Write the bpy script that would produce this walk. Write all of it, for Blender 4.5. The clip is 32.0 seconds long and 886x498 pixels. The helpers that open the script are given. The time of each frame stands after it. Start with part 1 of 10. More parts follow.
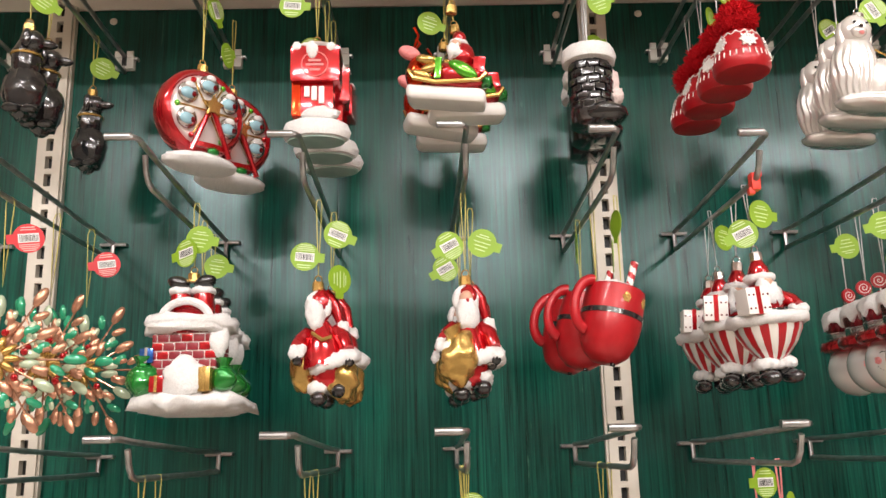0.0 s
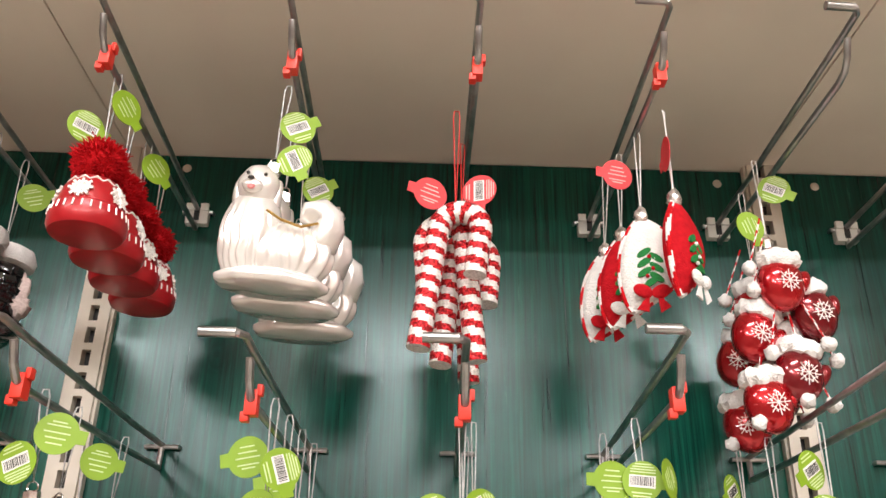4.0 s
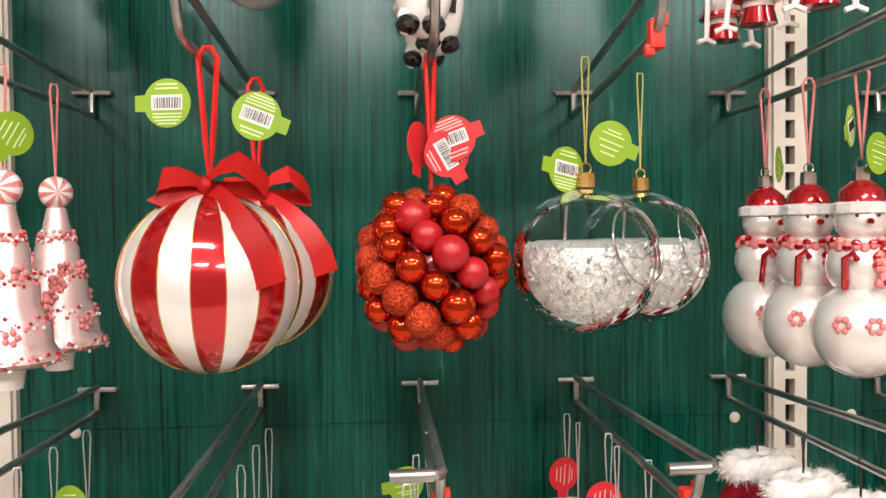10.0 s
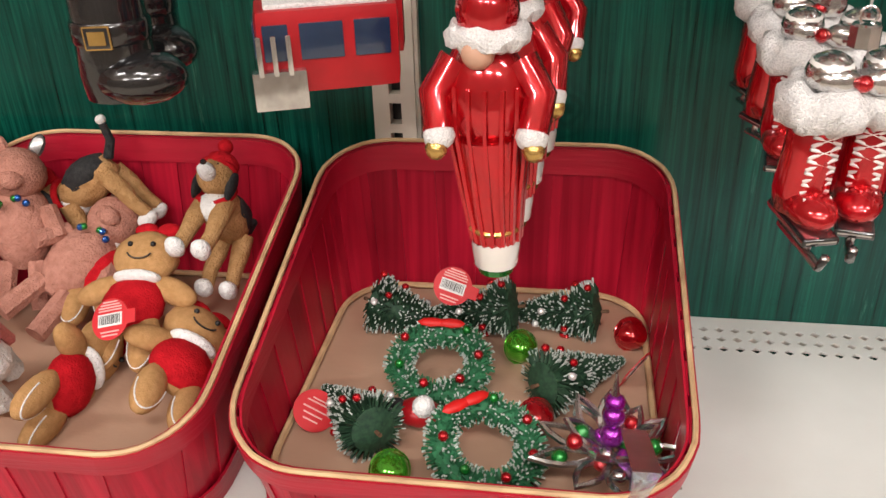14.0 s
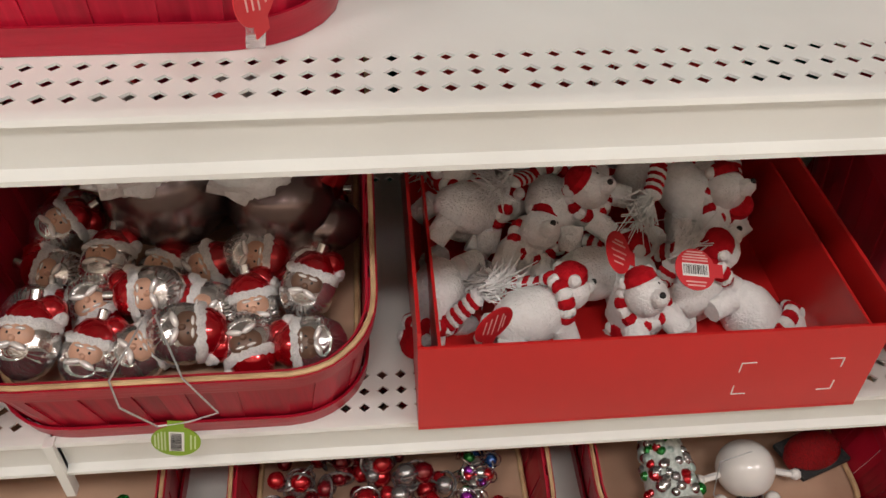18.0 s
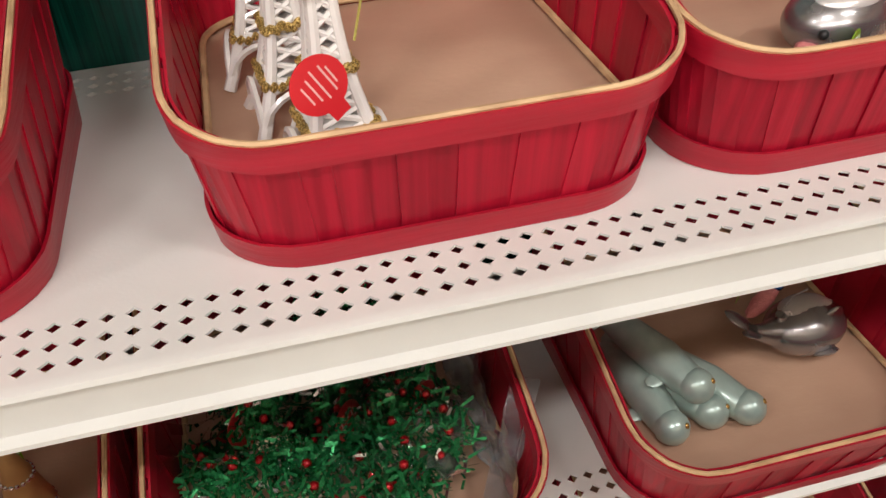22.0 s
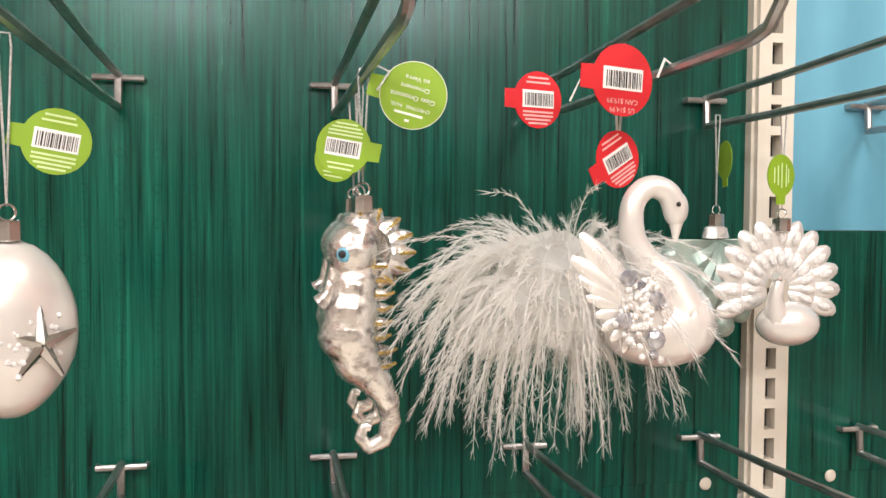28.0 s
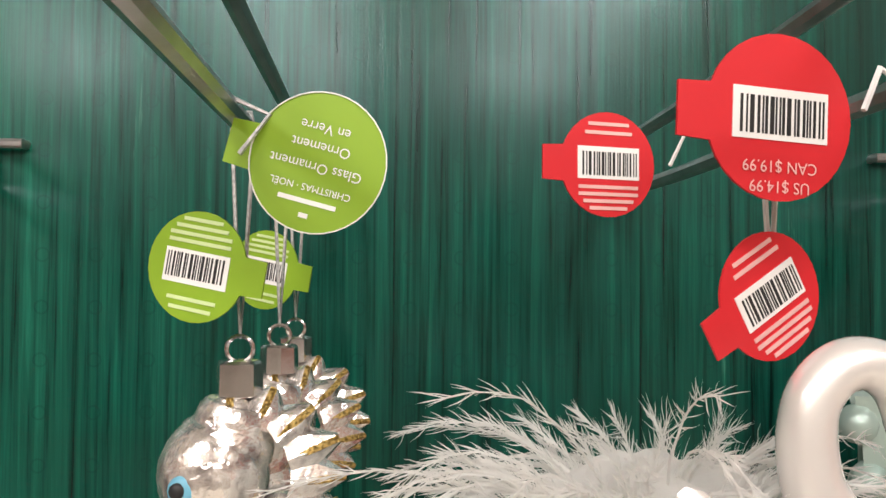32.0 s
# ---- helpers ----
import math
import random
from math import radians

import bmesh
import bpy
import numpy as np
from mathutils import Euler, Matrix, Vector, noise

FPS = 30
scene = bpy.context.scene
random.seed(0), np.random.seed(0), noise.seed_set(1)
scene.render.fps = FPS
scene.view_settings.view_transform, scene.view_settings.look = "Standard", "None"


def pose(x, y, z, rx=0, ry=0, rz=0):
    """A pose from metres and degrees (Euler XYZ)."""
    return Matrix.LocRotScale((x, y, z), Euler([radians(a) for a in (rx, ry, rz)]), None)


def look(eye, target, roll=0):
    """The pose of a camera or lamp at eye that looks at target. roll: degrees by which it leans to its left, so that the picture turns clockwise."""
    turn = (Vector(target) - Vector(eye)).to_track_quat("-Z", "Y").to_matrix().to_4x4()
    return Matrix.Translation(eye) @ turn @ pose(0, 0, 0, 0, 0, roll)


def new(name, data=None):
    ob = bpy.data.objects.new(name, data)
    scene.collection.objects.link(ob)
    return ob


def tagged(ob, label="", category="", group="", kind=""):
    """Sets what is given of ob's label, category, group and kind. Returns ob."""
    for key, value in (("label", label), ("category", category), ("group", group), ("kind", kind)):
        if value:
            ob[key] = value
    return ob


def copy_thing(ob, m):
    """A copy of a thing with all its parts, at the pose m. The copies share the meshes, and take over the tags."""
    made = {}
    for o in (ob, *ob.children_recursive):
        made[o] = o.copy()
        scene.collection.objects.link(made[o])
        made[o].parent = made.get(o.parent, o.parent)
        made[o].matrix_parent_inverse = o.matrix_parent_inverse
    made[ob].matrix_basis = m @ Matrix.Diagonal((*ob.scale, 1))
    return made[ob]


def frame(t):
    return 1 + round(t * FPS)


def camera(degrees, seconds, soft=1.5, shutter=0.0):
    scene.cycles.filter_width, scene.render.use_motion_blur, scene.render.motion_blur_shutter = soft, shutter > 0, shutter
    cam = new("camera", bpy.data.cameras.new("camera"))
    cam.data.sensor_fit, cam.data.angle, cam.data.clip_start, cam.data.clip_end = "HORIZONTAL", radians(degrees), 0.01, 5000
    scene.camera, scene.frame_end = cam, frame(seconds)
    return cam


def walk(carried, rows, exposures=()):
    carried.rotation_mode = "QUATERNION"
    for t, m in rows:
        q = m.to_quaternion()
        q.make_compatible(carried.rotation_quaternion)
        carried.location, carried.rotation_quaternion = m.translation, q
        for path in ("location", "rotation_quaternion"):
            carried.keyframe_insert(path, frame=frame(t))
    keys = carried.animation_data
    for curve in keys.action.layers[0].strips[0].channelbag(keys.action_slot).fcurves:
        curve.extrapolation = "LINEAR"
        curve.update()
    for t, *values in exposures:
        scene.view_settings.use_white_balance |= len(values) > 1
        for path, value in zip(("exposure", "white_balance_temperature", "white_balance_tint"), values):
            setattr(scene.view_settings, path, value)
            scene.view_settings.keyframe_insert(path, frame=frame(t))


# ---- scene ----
cam = camera(55.04, 32.0)
# seconds, x, y, z of the eye, and its turn
PATH = [
    (0, -0.0193, 0.0089, 1.3809, 103.039, 1.322, -0.688),
    (0.5, 0.0558, 0.0140, 1.3958, 105.962, 1.075, -0.768),
    (1, 0.1580, 0.0794, 1.4089, 108.326, 1.432, -2.056),
    (1.5, 0.2527, 0.1956, 1.4456, 110.807, 1.557, -3.239),
    (2, 0.3281, 0.2517, 1.4734, 112.989, 1.380, -3.924),
    (2.5, 0.4082, 0.2709, 1.4829, 114.040, 0.255, -3.414),
    (3, 0.5185, 0.2601, 1.4817, 114.939, -0.520, -2.029),
    (3.5, 0.5855, 0.2416, 1.4771, 115.015, -0.979, -1.702),
    (5.5, 0.5647, 0.2700, 1.4728, 113.127, 0.020, -2.388),
    (6, 0.5675, 0.2799, 1.4465, 111.445, 0.589, -2.262),
    (6.5, 0.5769, 0.2829, 1.3954, 109.449, 0.877, -1.803),
    (7, 0.5842, 0.2835, 1.3545, 107.039, 0.956, -1.380),
    (7.5, 0.5913, 0.2866, 1.3249, 103.682, 0.918, -1.253),
    (8, 0.5934, 0.2938, 1.3050, 100.909, 0.753, -1.284),
    (8.5, 0.5943, 0.2933, 1.3004, 98.420, 0.730, -1.442),
    (9, 0.5927, 0.2957, 1.2933, 95.756, 0.776, -2.050),
    (9.5, 0.5946, 0.3021, 1.2757, 92.697, 0.761, -2.753),
    (10, 0.5941, 0.3142, 1.2467, 88.613, 0.554, -3.568),
    (10.5, 0.5911, 0.3317, 1.2092, 83.832, 0.087, -4.246),
    (11, 0.5939, 0.3446, 1.1710, 79.455, -0.381, -4.128),
    (11.5, 0.5884, 0.3504, 1.1489, 75.584, -0.753, -2.976),
    (12, 0.5851, 0.3511, 1.1437, 72.410, -0.781, -0.648),
    (12.5, 0.5808, 0.3566, 1.1337, 69.524, -0.293, 2.989),
    (13, 0.5179, 0.3976, 1.1166, 66.904, 0.081, 6.207),
    (13.5, 0.4116, 0.4475, 1.0864, 64.092, 0.630, 7.964),
    (15.5, 0.3306, 0.5032, 1.0391, 55.911, 3.473, 8.662),
    (16, 0.3367, 0.4849, 1.0195, 55.006, 3.714, 6.564),
    (16.5, 0.3562, 0.4689, 0.9647, 54.258, 2.682, 3.919),
    (17, 0.4087, 0.4672, 0.9022, 51.727, 1.522, 1.216),
    (17.5, 0.4387, 0.4663, 0.8683, 49.641, 0.383, -1.575),
    (18, 0.4526, 0.4601, 0.8496, 48.024, -0.730, -4.609),
    (18.5, 0.4617, 0.4534, 0.8532, 47.035, -0.877, -6.610),
    (19, 0.4699, 0.4478, 0.8563, 46.856, -0.367, -8.074),
    (19.5, 0.5412, 0.4324, 0.8745, 46.892, 0.839, -9.688),
    (20, 0.6798, 0.3841, 0.8899, 47.528, 1.506, -12.386),
    (20.5, 0.8196, 0.3653, 0.9051, 47.800, 1.636, -16.067),
    (21, 0.9721, 0.4025, 0.9093, 47.630, 1.179, -17.832),
    (21.5, 1.1233, 0.4540, 0.9355, 48.903, 1.730, -19.272),
    (22, 1.2297, 0.4689, 0.9275, 52.368, 2.817, -14.277),
    (22.5, 1.3403, 0.4388, 0.9311, 54.525, 2.324, -6.634),
    (23, 1.4415, 0.3825, 0.9585, 58.809, 1.257, 0.337),
    (23.5, 1.4510, 0.3623, 0.9618, 61.646, 0.415, 3.328),
    (24, 1.4399, 0.3582, 0.9825, 63.620, 0.379, 4.662),
    (24.5, 1.4401, 0.3540, 1.0359, 67.916, 0.266, 4.690),
    (25, 1.4533, 0.3545, 1.0763, 71.610, 0.178, 3.323),
    (25.5, 1.4178, 0.4052, 1.0838, 79.350, 0.016, -0.899),
    (26, 1.3647, 0.4751, 1.1259, 83.888, 0.230, -5.178),
    (26.5, 1.3258, 0.4817, 1.2023, 87.658, 0.291, -9.860),
    (28.5, 1.3311, 0.5030, 1.2821, 87.805, -0.419, -12.264),
    (29, 1.3496, 0.5381, 1.2662, 88.204, -0.619, -11.197),
    (29.5, 1.3763, 0.6253, 1.2616, 87.974, -0.942, -9.704),
    (30, 1.3895, 0.6754, 1.2572, 87.131, -1.130, -8.467),
    (30.5, 1.3915, 0.7003, 1.2570, 86.639, -0.995, -7.573),
    (31, 1.3995, 0.7051, 1.2805, 87.937, -0.846, -6.531),
    (31.5, 1.4127, 0.7089, 1.3099, 90.168, -0.488, -4.568),
    (32, 1.4236, 0.7162, 1.3150, 91.846, -0.425, -3.656),
]
walk(cam, [(t, pose(x, y, z, rx, ry, rz)) for t, x, y, z, rx, ry, rz in PATH],
     exposures=((0, 0.10), (3.5, 0.20), (6, 0.08), (8, 0.02), (9, 0.12), (10, 0.32), (11, 0.40), (12, 0.15), (13.5, 0.05), (17, -0.12), (18.5, -0.40), (21, -0.40),
                (22, -0.12), (23, -0.02), (24.3, -0.06), (25, 0.25), (26, 0.60), (26.5, 0.55), (28.5, 0.15), (29, 0.10), (30, -0.05), (31, -0.05), (32, 0.05)))

# ---- plan, in metres: shelving along x, its back panel facing the aisle ----
INCH = 0.0254
WALL = 1.139
UPRIGHTS = [-1.3005, -0.5385, 0.2235, 0.9855, 1.7475, 2.5095]
PEG0, PEG = 0.3165, 6 * INCH
ROW_A, ROW_B, ROW_C, ROW_D = 1.926, 1.654, 1.375, 1.0955
PANEL_TOP, SHELF_A, SHELF_B, BASE = 2.008, 0.645, 0.37, 0.133
LIP_Y, LIP_B, LIP_BASE = 0.781, 0.814, 0.812


def peg_x(k):
    return PEG0 + PEG * k


# ---- world and light ----
world = bpy.data.worlds.new("world")
scene.world = world
world.use_nodes = True
world.node_tree.nodes["Background"].inputs[0].default_value = (1.0, 0.97, 0.93, 1)
world.node_tree.nodes["Background"].inputs[1].default_value = 0.05


def strip_lamp(x, y, z, sx, sy, watts, target=None):
    lamp = bpy.data.lights.new("ceiling_lamp", "AREA")
    lamp.shape, lamp.size, lamp.size_y, lamp.energy, lamp.color = "RECTANGLE", sx, sy, watts, (1.0, 0.952, 0.93)
    ob = new("ceiling_lamp", lamp)
    ob.matrix_world = look((x, y, z), target or (x, y, 0))
    return ob


for ly, watts in ((-1.1, 50), (-4.0, 125), (-6.8, 125), (-9.6, 125)):
    for lx in (-1.7, 0.55, 2.8):
        strip_lamp(lx, ly, 3.44, 1.1, 0.30, watts)


# ---- materials ----
def material(name, color, rough=0.5, metal=0.0, second=None, scale=40.0, bump=0.0, bump_scale=200.0, coat=0.0,
             stretch=(1, 1, 1), rand=0.0, trans=0.0, ior=1.45, detail=4.0, spec=0.5, contrast=(0.35, 0.65)):
    """Two-scale noise between two colours, with a little relief and an even change from object to object."""
    m = bpy.data.materials.new(name)
    m.use_nodes = True
    nt = m.node_tree
    n, l = nt.nodes, nt.links
    b = n["Principled BSDF"]
    b.inputs["Roughness"].default_value = rough
    b.inputs["Metallic"].default_value = metal
    b.inputs["Coat Weight"].default_value = coat
    b.inputs["Coat Roughness"].default_value = 0.08
    b.inputs["Transmission Weight"].default_value = trans
    b.inputs["IOR"].default_value = ior
    b.inputs["Specular IOR Level"].default_value = spec
    co = n.new("ShaderNodeTexCoord")
    mp = n.new("ShaderNodeMapping")
    mp.inputs["Scale"].default_value = stretch
    l.new(co.outputs["Object"], mp.inputs["Vector"])
    second = second or tuple(c * 0.82 for c in color)
    tex = n.new("ShaderNodeTexNoise")
    tex.inputs["Scale"].default_value = scale
    tex.inputs["Detail"].default_value = detail
    l.new(mp.outputs[0], tex.inputs["Vector"])
    ramp = n.new("ShaderNodeValToRGB")
    ramp.color_ramp.elements[0].position, ramp.color_ramp.elements[1].position = contrast
    ramp.color_ramp.elements[0].color = (*second, 1)
    ramp.color_ramp.elements[1].color = (*color, 1)
    l.new(tex.outputs["Fac"], ramp.inputs["Fac"])
    out = ramp.outputs["Color"]
    if rand:
        info = n.new("ShaderNodeObjectInfo")
        mr = n.new("ShaderNodeMapRange")
        mr.inputs["To Min"].default_value, mr.inputs["To Max"].default_value = 1 - rand, 1 + rand
        l.new(info.outputs["Random"], mr.inputs["Value"])
        hsv = n.new("ShaderNodeHueSaturation")
        l.new(out, hsv.inputs["Color"])
        l.new(mr.outputs[0], hsv.inputs["Value"])
        out = hsv.outputs[0]
    l.new(out, b.inputs["Base Color"])
    rr = n.new("ShaderNodeMapRange")
    rr.inputs["To Min"].default_value, rr.inputs["To Max"].default_value = max(rough - 0.06, 0.02), min(rough + 0.08, 1)
    l.new(tex.outputs["Fac"], rr.inputs["Value"])
    l.new(rr.outputs[0], b.inputs["Roughness"])
    if bump:
        t2 = n.new("ShaderNodeTexNoise")
        t2.inputs["Scale"].default_value = bump_scale
        t2.inputs["Detail"].default_value = 3
        l.new(mp.outputs[0], t2.inputs["Vector"])
        bp = n.new("ShaderNodeBump")
        bp.inputs["Strength"].default_value = bump
        bp.inputs["Distance"].default_value = 0.002
        l.new(t2.outputs["Fac"], bp.inputs["Height"])
        l.new(bp.outputs[0], b.inputs["Normal"])
    return m


def green_wood():
    """Printed green plank paper over pegboard: long vertical grain, dark seams, pale scuffs, faint peg holes."""
    m = bpy.data.materials.new("green_plank_print")
    m.use_nodes = True
    nt = m.node_tree
    n, l = nt.nodes, nt.links
    b = n["Principled BSDF"]
    co = n.new("ShaderNodeTexCoord")

    def noise_at(scale, stretch, detail=5.0, rough=0.6, distort=0.0):
        mp = n.new("ShaderNodeMapping")
        mp.inputs["Scale"].default_value = stretch
        l.new(co.outputs["Object"], mp.inputs["Vector"])
        t = n.new("ShaderNodeTexNoise")
        t.inputs["Scale"].default_value, t.inputs["Detail"].default_value = scale, detail
        t.inputs["Roughness"].default_value, t.inputs["Distortion"].default_value = rough, distort
        l.new(mp.outputs[0], t.inputs["Vector"])
        return t.outputs["Fac"]

    def ramp(fac, stops):
        r = n.new("ShaderNodeValToRGB")
        r.color_ramp.elements[0].position, r.color_ramp.elements[0].color = stops[0][0], (*stops[0][1], 1)
        r.color_ramp.elements[1].position, r.color_ramp.elements[1].color = stops[-1][0], (*stops[-1][1], 1)
        for p, c in stops[1:-1]:
            r.color_ramp.elements.new(p).color = (*c, 1)
        l.new(fac, r.inputs["Fac"])
        return r.outputs[0]

    def mix(fac, a, c, mode="MIX"):
        x = n.new("ShaderNodeMix")
        x.data_type, x.blend_type = "RGBA", mode
        if isinstance(fac, float):
            x.inputs["Factor"].default_value = fac
        else:
            l.new(fac, x.inputs["Factor"])
        l.new(a, x.inputs["A"])
        l.new(c, x.inputs["B"])
        return x.outputs["Result"]

    broad = ramp(noise_at(5.0, (1.6, 1, 0.35), 3), [(0.3, (0.003, 0.044, 0.032)), (0.55, (0.004, 0.072, 0.049)), (0.75, (0.007, 0.104, 0.067))])
    grain = ramp(noise_at(60, (4.5, 1, 0.10), 6, 0.65, 0.4), [(0.30, (0.10, 0.13, 0.13)), (0.45, (0.72, 0.74, 0.74)), (0.57, (1.05, 1.05, 1.05)), (0.74, (1.9, 1.75, 1.7))])
    col = mix(1.0, broad, grain, "MULTIPLY")
    pale = ramp(noise_at(26, (3.0, 1, 0.22), 5, 0.7), [(0.66, (0, 0, 0)), (0.80, (1, 1, 1))])
    rgb = n.new("ShaderNodeRGB")
    rgb.outputs[0].default_value = (0.10, 0.30, 0.22, 1)
    faint = n.new("ShaderNodeMath")
    faint.operation = "MULTIPLY"
    faint.inputs[1].default_value = 0.75
    l.new(pale, faint.inputs[0])
    col = mix(faint.outputs[0], col, rgb.outputs[0])
    # peg holes on a one inch lattice, seen as faint rings
    sep = n.new("ShaderNodeSeparateXYZ")
    l.new(co.outputs["Object"], sep.inputs[0])

    def math(op, a, c=None):
        x = n.new("ShaderNodeMath")
        x.operation = op
        for i, v in enumerate((a, c)):
            if v is None:
                continue
            if isinstance(v, (int, float)):
                x.inputs[i].default_value = v
            else:
                l.new(v, x.inputs[i])
        return x.outputs[0]

    def cell(axis, off):
        return math("SUBTRACT", math("FRACT", math("MULTIPLY", math("ADD", sep.outputs[axis], off), 1 / INCH)), 0.5)

    cx, cz = cell("X", 10 * INCH - PEG0 + INCH / 2), cell("Z", 100 * INCH - ROW_C + INCH / 2)
    dist = math("SQRT", math("ADD", math("MULTIPLY", cx, cx), math("MULTIPLY", cz, cz)))
    ring = math("LESS_THAN", math("ABSOLUTE", math("SUBTRACT", dist, 0.125)), 0.02)
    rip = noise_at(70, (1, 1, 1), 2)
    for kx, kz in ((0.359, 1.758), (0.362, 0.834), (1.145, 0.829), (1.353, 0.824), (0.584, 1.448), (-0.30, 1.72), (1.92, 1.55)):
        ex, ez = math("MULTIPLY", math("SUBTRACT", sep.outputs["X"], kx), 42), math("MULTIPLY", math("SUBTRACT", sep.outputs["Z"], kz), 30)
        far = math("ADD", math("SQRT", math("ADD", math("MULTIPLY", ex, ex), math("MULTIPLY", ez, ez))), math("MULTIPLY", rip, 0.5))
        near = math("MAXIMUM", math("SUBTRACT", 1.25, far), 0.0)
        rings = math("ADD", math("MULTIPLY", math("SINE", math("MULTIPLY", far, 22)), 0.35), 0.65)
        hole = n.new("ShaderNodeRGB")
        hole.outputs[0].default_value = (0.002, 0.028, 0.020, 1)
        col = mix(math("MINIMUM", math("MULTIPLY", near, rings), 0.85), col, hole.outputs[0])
    dark = n.new("ShaderNodeRGB")
    dark.outputs[0].default_value = (0.003, 0.035, 0.026, 1)
    col = mix(math("MULTIPLY", ring, 0.28), col, dark.outputs[0])
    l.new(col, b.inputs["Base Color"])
    rg = n.new("ShaderNodeMapRange")
    rg.inputs["To Min"].default_value, rg.inputs["To Max"].default_value = 0.13, 0.27
    l.new(noise_at(30, (2, 1, 0.3)), rg.inputs["Value"])
    l.new(rg.outputs[0], b.inputs["Roughness"])
    b.inputs["Specular IOR Level"].default_value = 0.42
    b.inputs["Specular Tint"].default_value = (0.76, 0.97, 1.0, 1)
    bp = n.new("ShaderNodeBump")
    bp.inputs["Strength"].default_value, bp.inputs["Distance"].default_value = 0.12, 0.001
    l.new(math("ADD", noise_at(60, (4.5, 1, 0.10), 4), math("MULTIPLY", ring, -0.25)), bp.inputs["Height"])
    l.new(bp.outputs[0], b.inputs["Normal"])
    return m


GREEN_WOOD = green_wood()
SKY_PRINT = material("pale_blue_print", (0.16, 0.42, 0.56), 0.4, second=(0.07, 0.24, 0.33), scale=8, stretch=(1, 1, 0.3))
CREAM = material("cream_enamel", (0.765, 0.775, 0.740), 0.32, second=(0.70, 0.705, 0.670), scale=9, bump=0.05, bump_scale=400, contrast=(0.3, 0.6))
UPRIGHT_PAINT = material("upright_paint", (0.68, 0.63, 0.55), 0.40, second=(0.58, 0.53, 0.45), scale=14, bump=0.05)
CANOPY = material("canopy_paint", (0.88, 0.80, 0.69), 0.5, second=(0.83, 0.75, 0.65), scale=6, bump=0.03)
BLACK = material("black_rubber", (0.02, 0.02, 0.021), 0.5, second=(0.035, 0.035, 0.035), scale=30, bump=0.1)
STEEL = material("zinc_wire", (0.50, 0.50, 0.50), 0.30, 0.9, second=(0.34, 0.34, 0.34), scale=60)
RED_PLASTIC = material("red_plastic", (0.80, 0.045, 0.025), 0.35)
FLOOR_TILE = material("beige_floor_tile", (0.80, 0.74, 0.64), 0.3, second=(0.66, 0.60, 0.50), scale=12, bump=0.03)
BASKET_RED = material("red_stained_splint", (0.43, 0.009, 0.030), 0.36, second=(0.30, 0.005, 0.019), scale=60, stretch=(3, 0.25, 0.05), bump=0.15, bump_scale=90, rand=0.20, spec=0.25)
BASKET_BAND = material("red_stained_band", (0.43, 0.009, 0.029), 0.36, second=(0.35, 0.006, 0.022), scale=25, stretch=(0.4, 0.4, 4), bump=0.2, bump_scale=90)
RAW_WOOD = material("raw_bent_wood", (0.70, 0.48, 0.26), 0.6, second=(0.48, 0.30, 0.16), scale=40, stretch=(1, 1, 3), bump=0.1)
PLY = material("thin_plywood", (0.56, 0.36, 0.25), 0.5, second=(0.42, 0.25, 0.17), scale=7, stretch=(0.8, 1.6, 1), bump=0.1, contrast=(0.25, 0.7), detail=10)
RED_CARD = material("red_card", (0.60, 0.020, 0.020), 0.32, second=(0.54, 0.016, 0.016), scale=8)


# ---- mesh helpers ----
def part(name, bm, mat, parent=None, label="", smooth=True, at=None):
    me = bpy.data.meshes.new(name)
    bm.normal_update()
    bm.to_mesh(me)
    bm.free()
    me.materials.append(mat)
    if smooth:
        me.polygons.foreach_set("use_smooth", [True] * len(me.polygons))
        me.set_sharp_from_angle(angle=radians(38))
    ob = new(name, me)
    if parent is not None:
        ob.parent = parent
    if at is not None:
        ob.matrix_basis = at
    if label:
        tagged(ob, label)
    return ob


def thing(name, at, label, category, group="", kind=""):
    ob = new(name)
    ob.empty_display_size = 0.02
    ob.matrix_basis = at
    return tagged(ob, label, category, group, kind)


def box(bm, x0, x1, y0, y1, z0, z1, bevel=0.0):
    vs = [bm.verts.new((x, y, z)) for x in (x0, x1) for y in (y0, y1) for z in (z0, z1)]
    fs = [bm.faces.new([vs[i] for i in f]) for f in ((0, 1, 3, 2), (4, 6, 7, 5), (0, 4, 5, 1), (2, 3, 7, 6), (0, 2, 6, 4), (1, 5, 7, 3))]
    if bevel:
        es = list({e for f in fs for e in f.edges})
        bmesh.ops.bevel(bm, geom=es, offset=bevel, segments=2, affect="EDGES", profile=0.7)
    return bm


def boxes(*specs, bevel=0.0):
    bm = bmesh.new()
    for s in specs:
        box(bm, *s, bevel=bevel)
    return bm


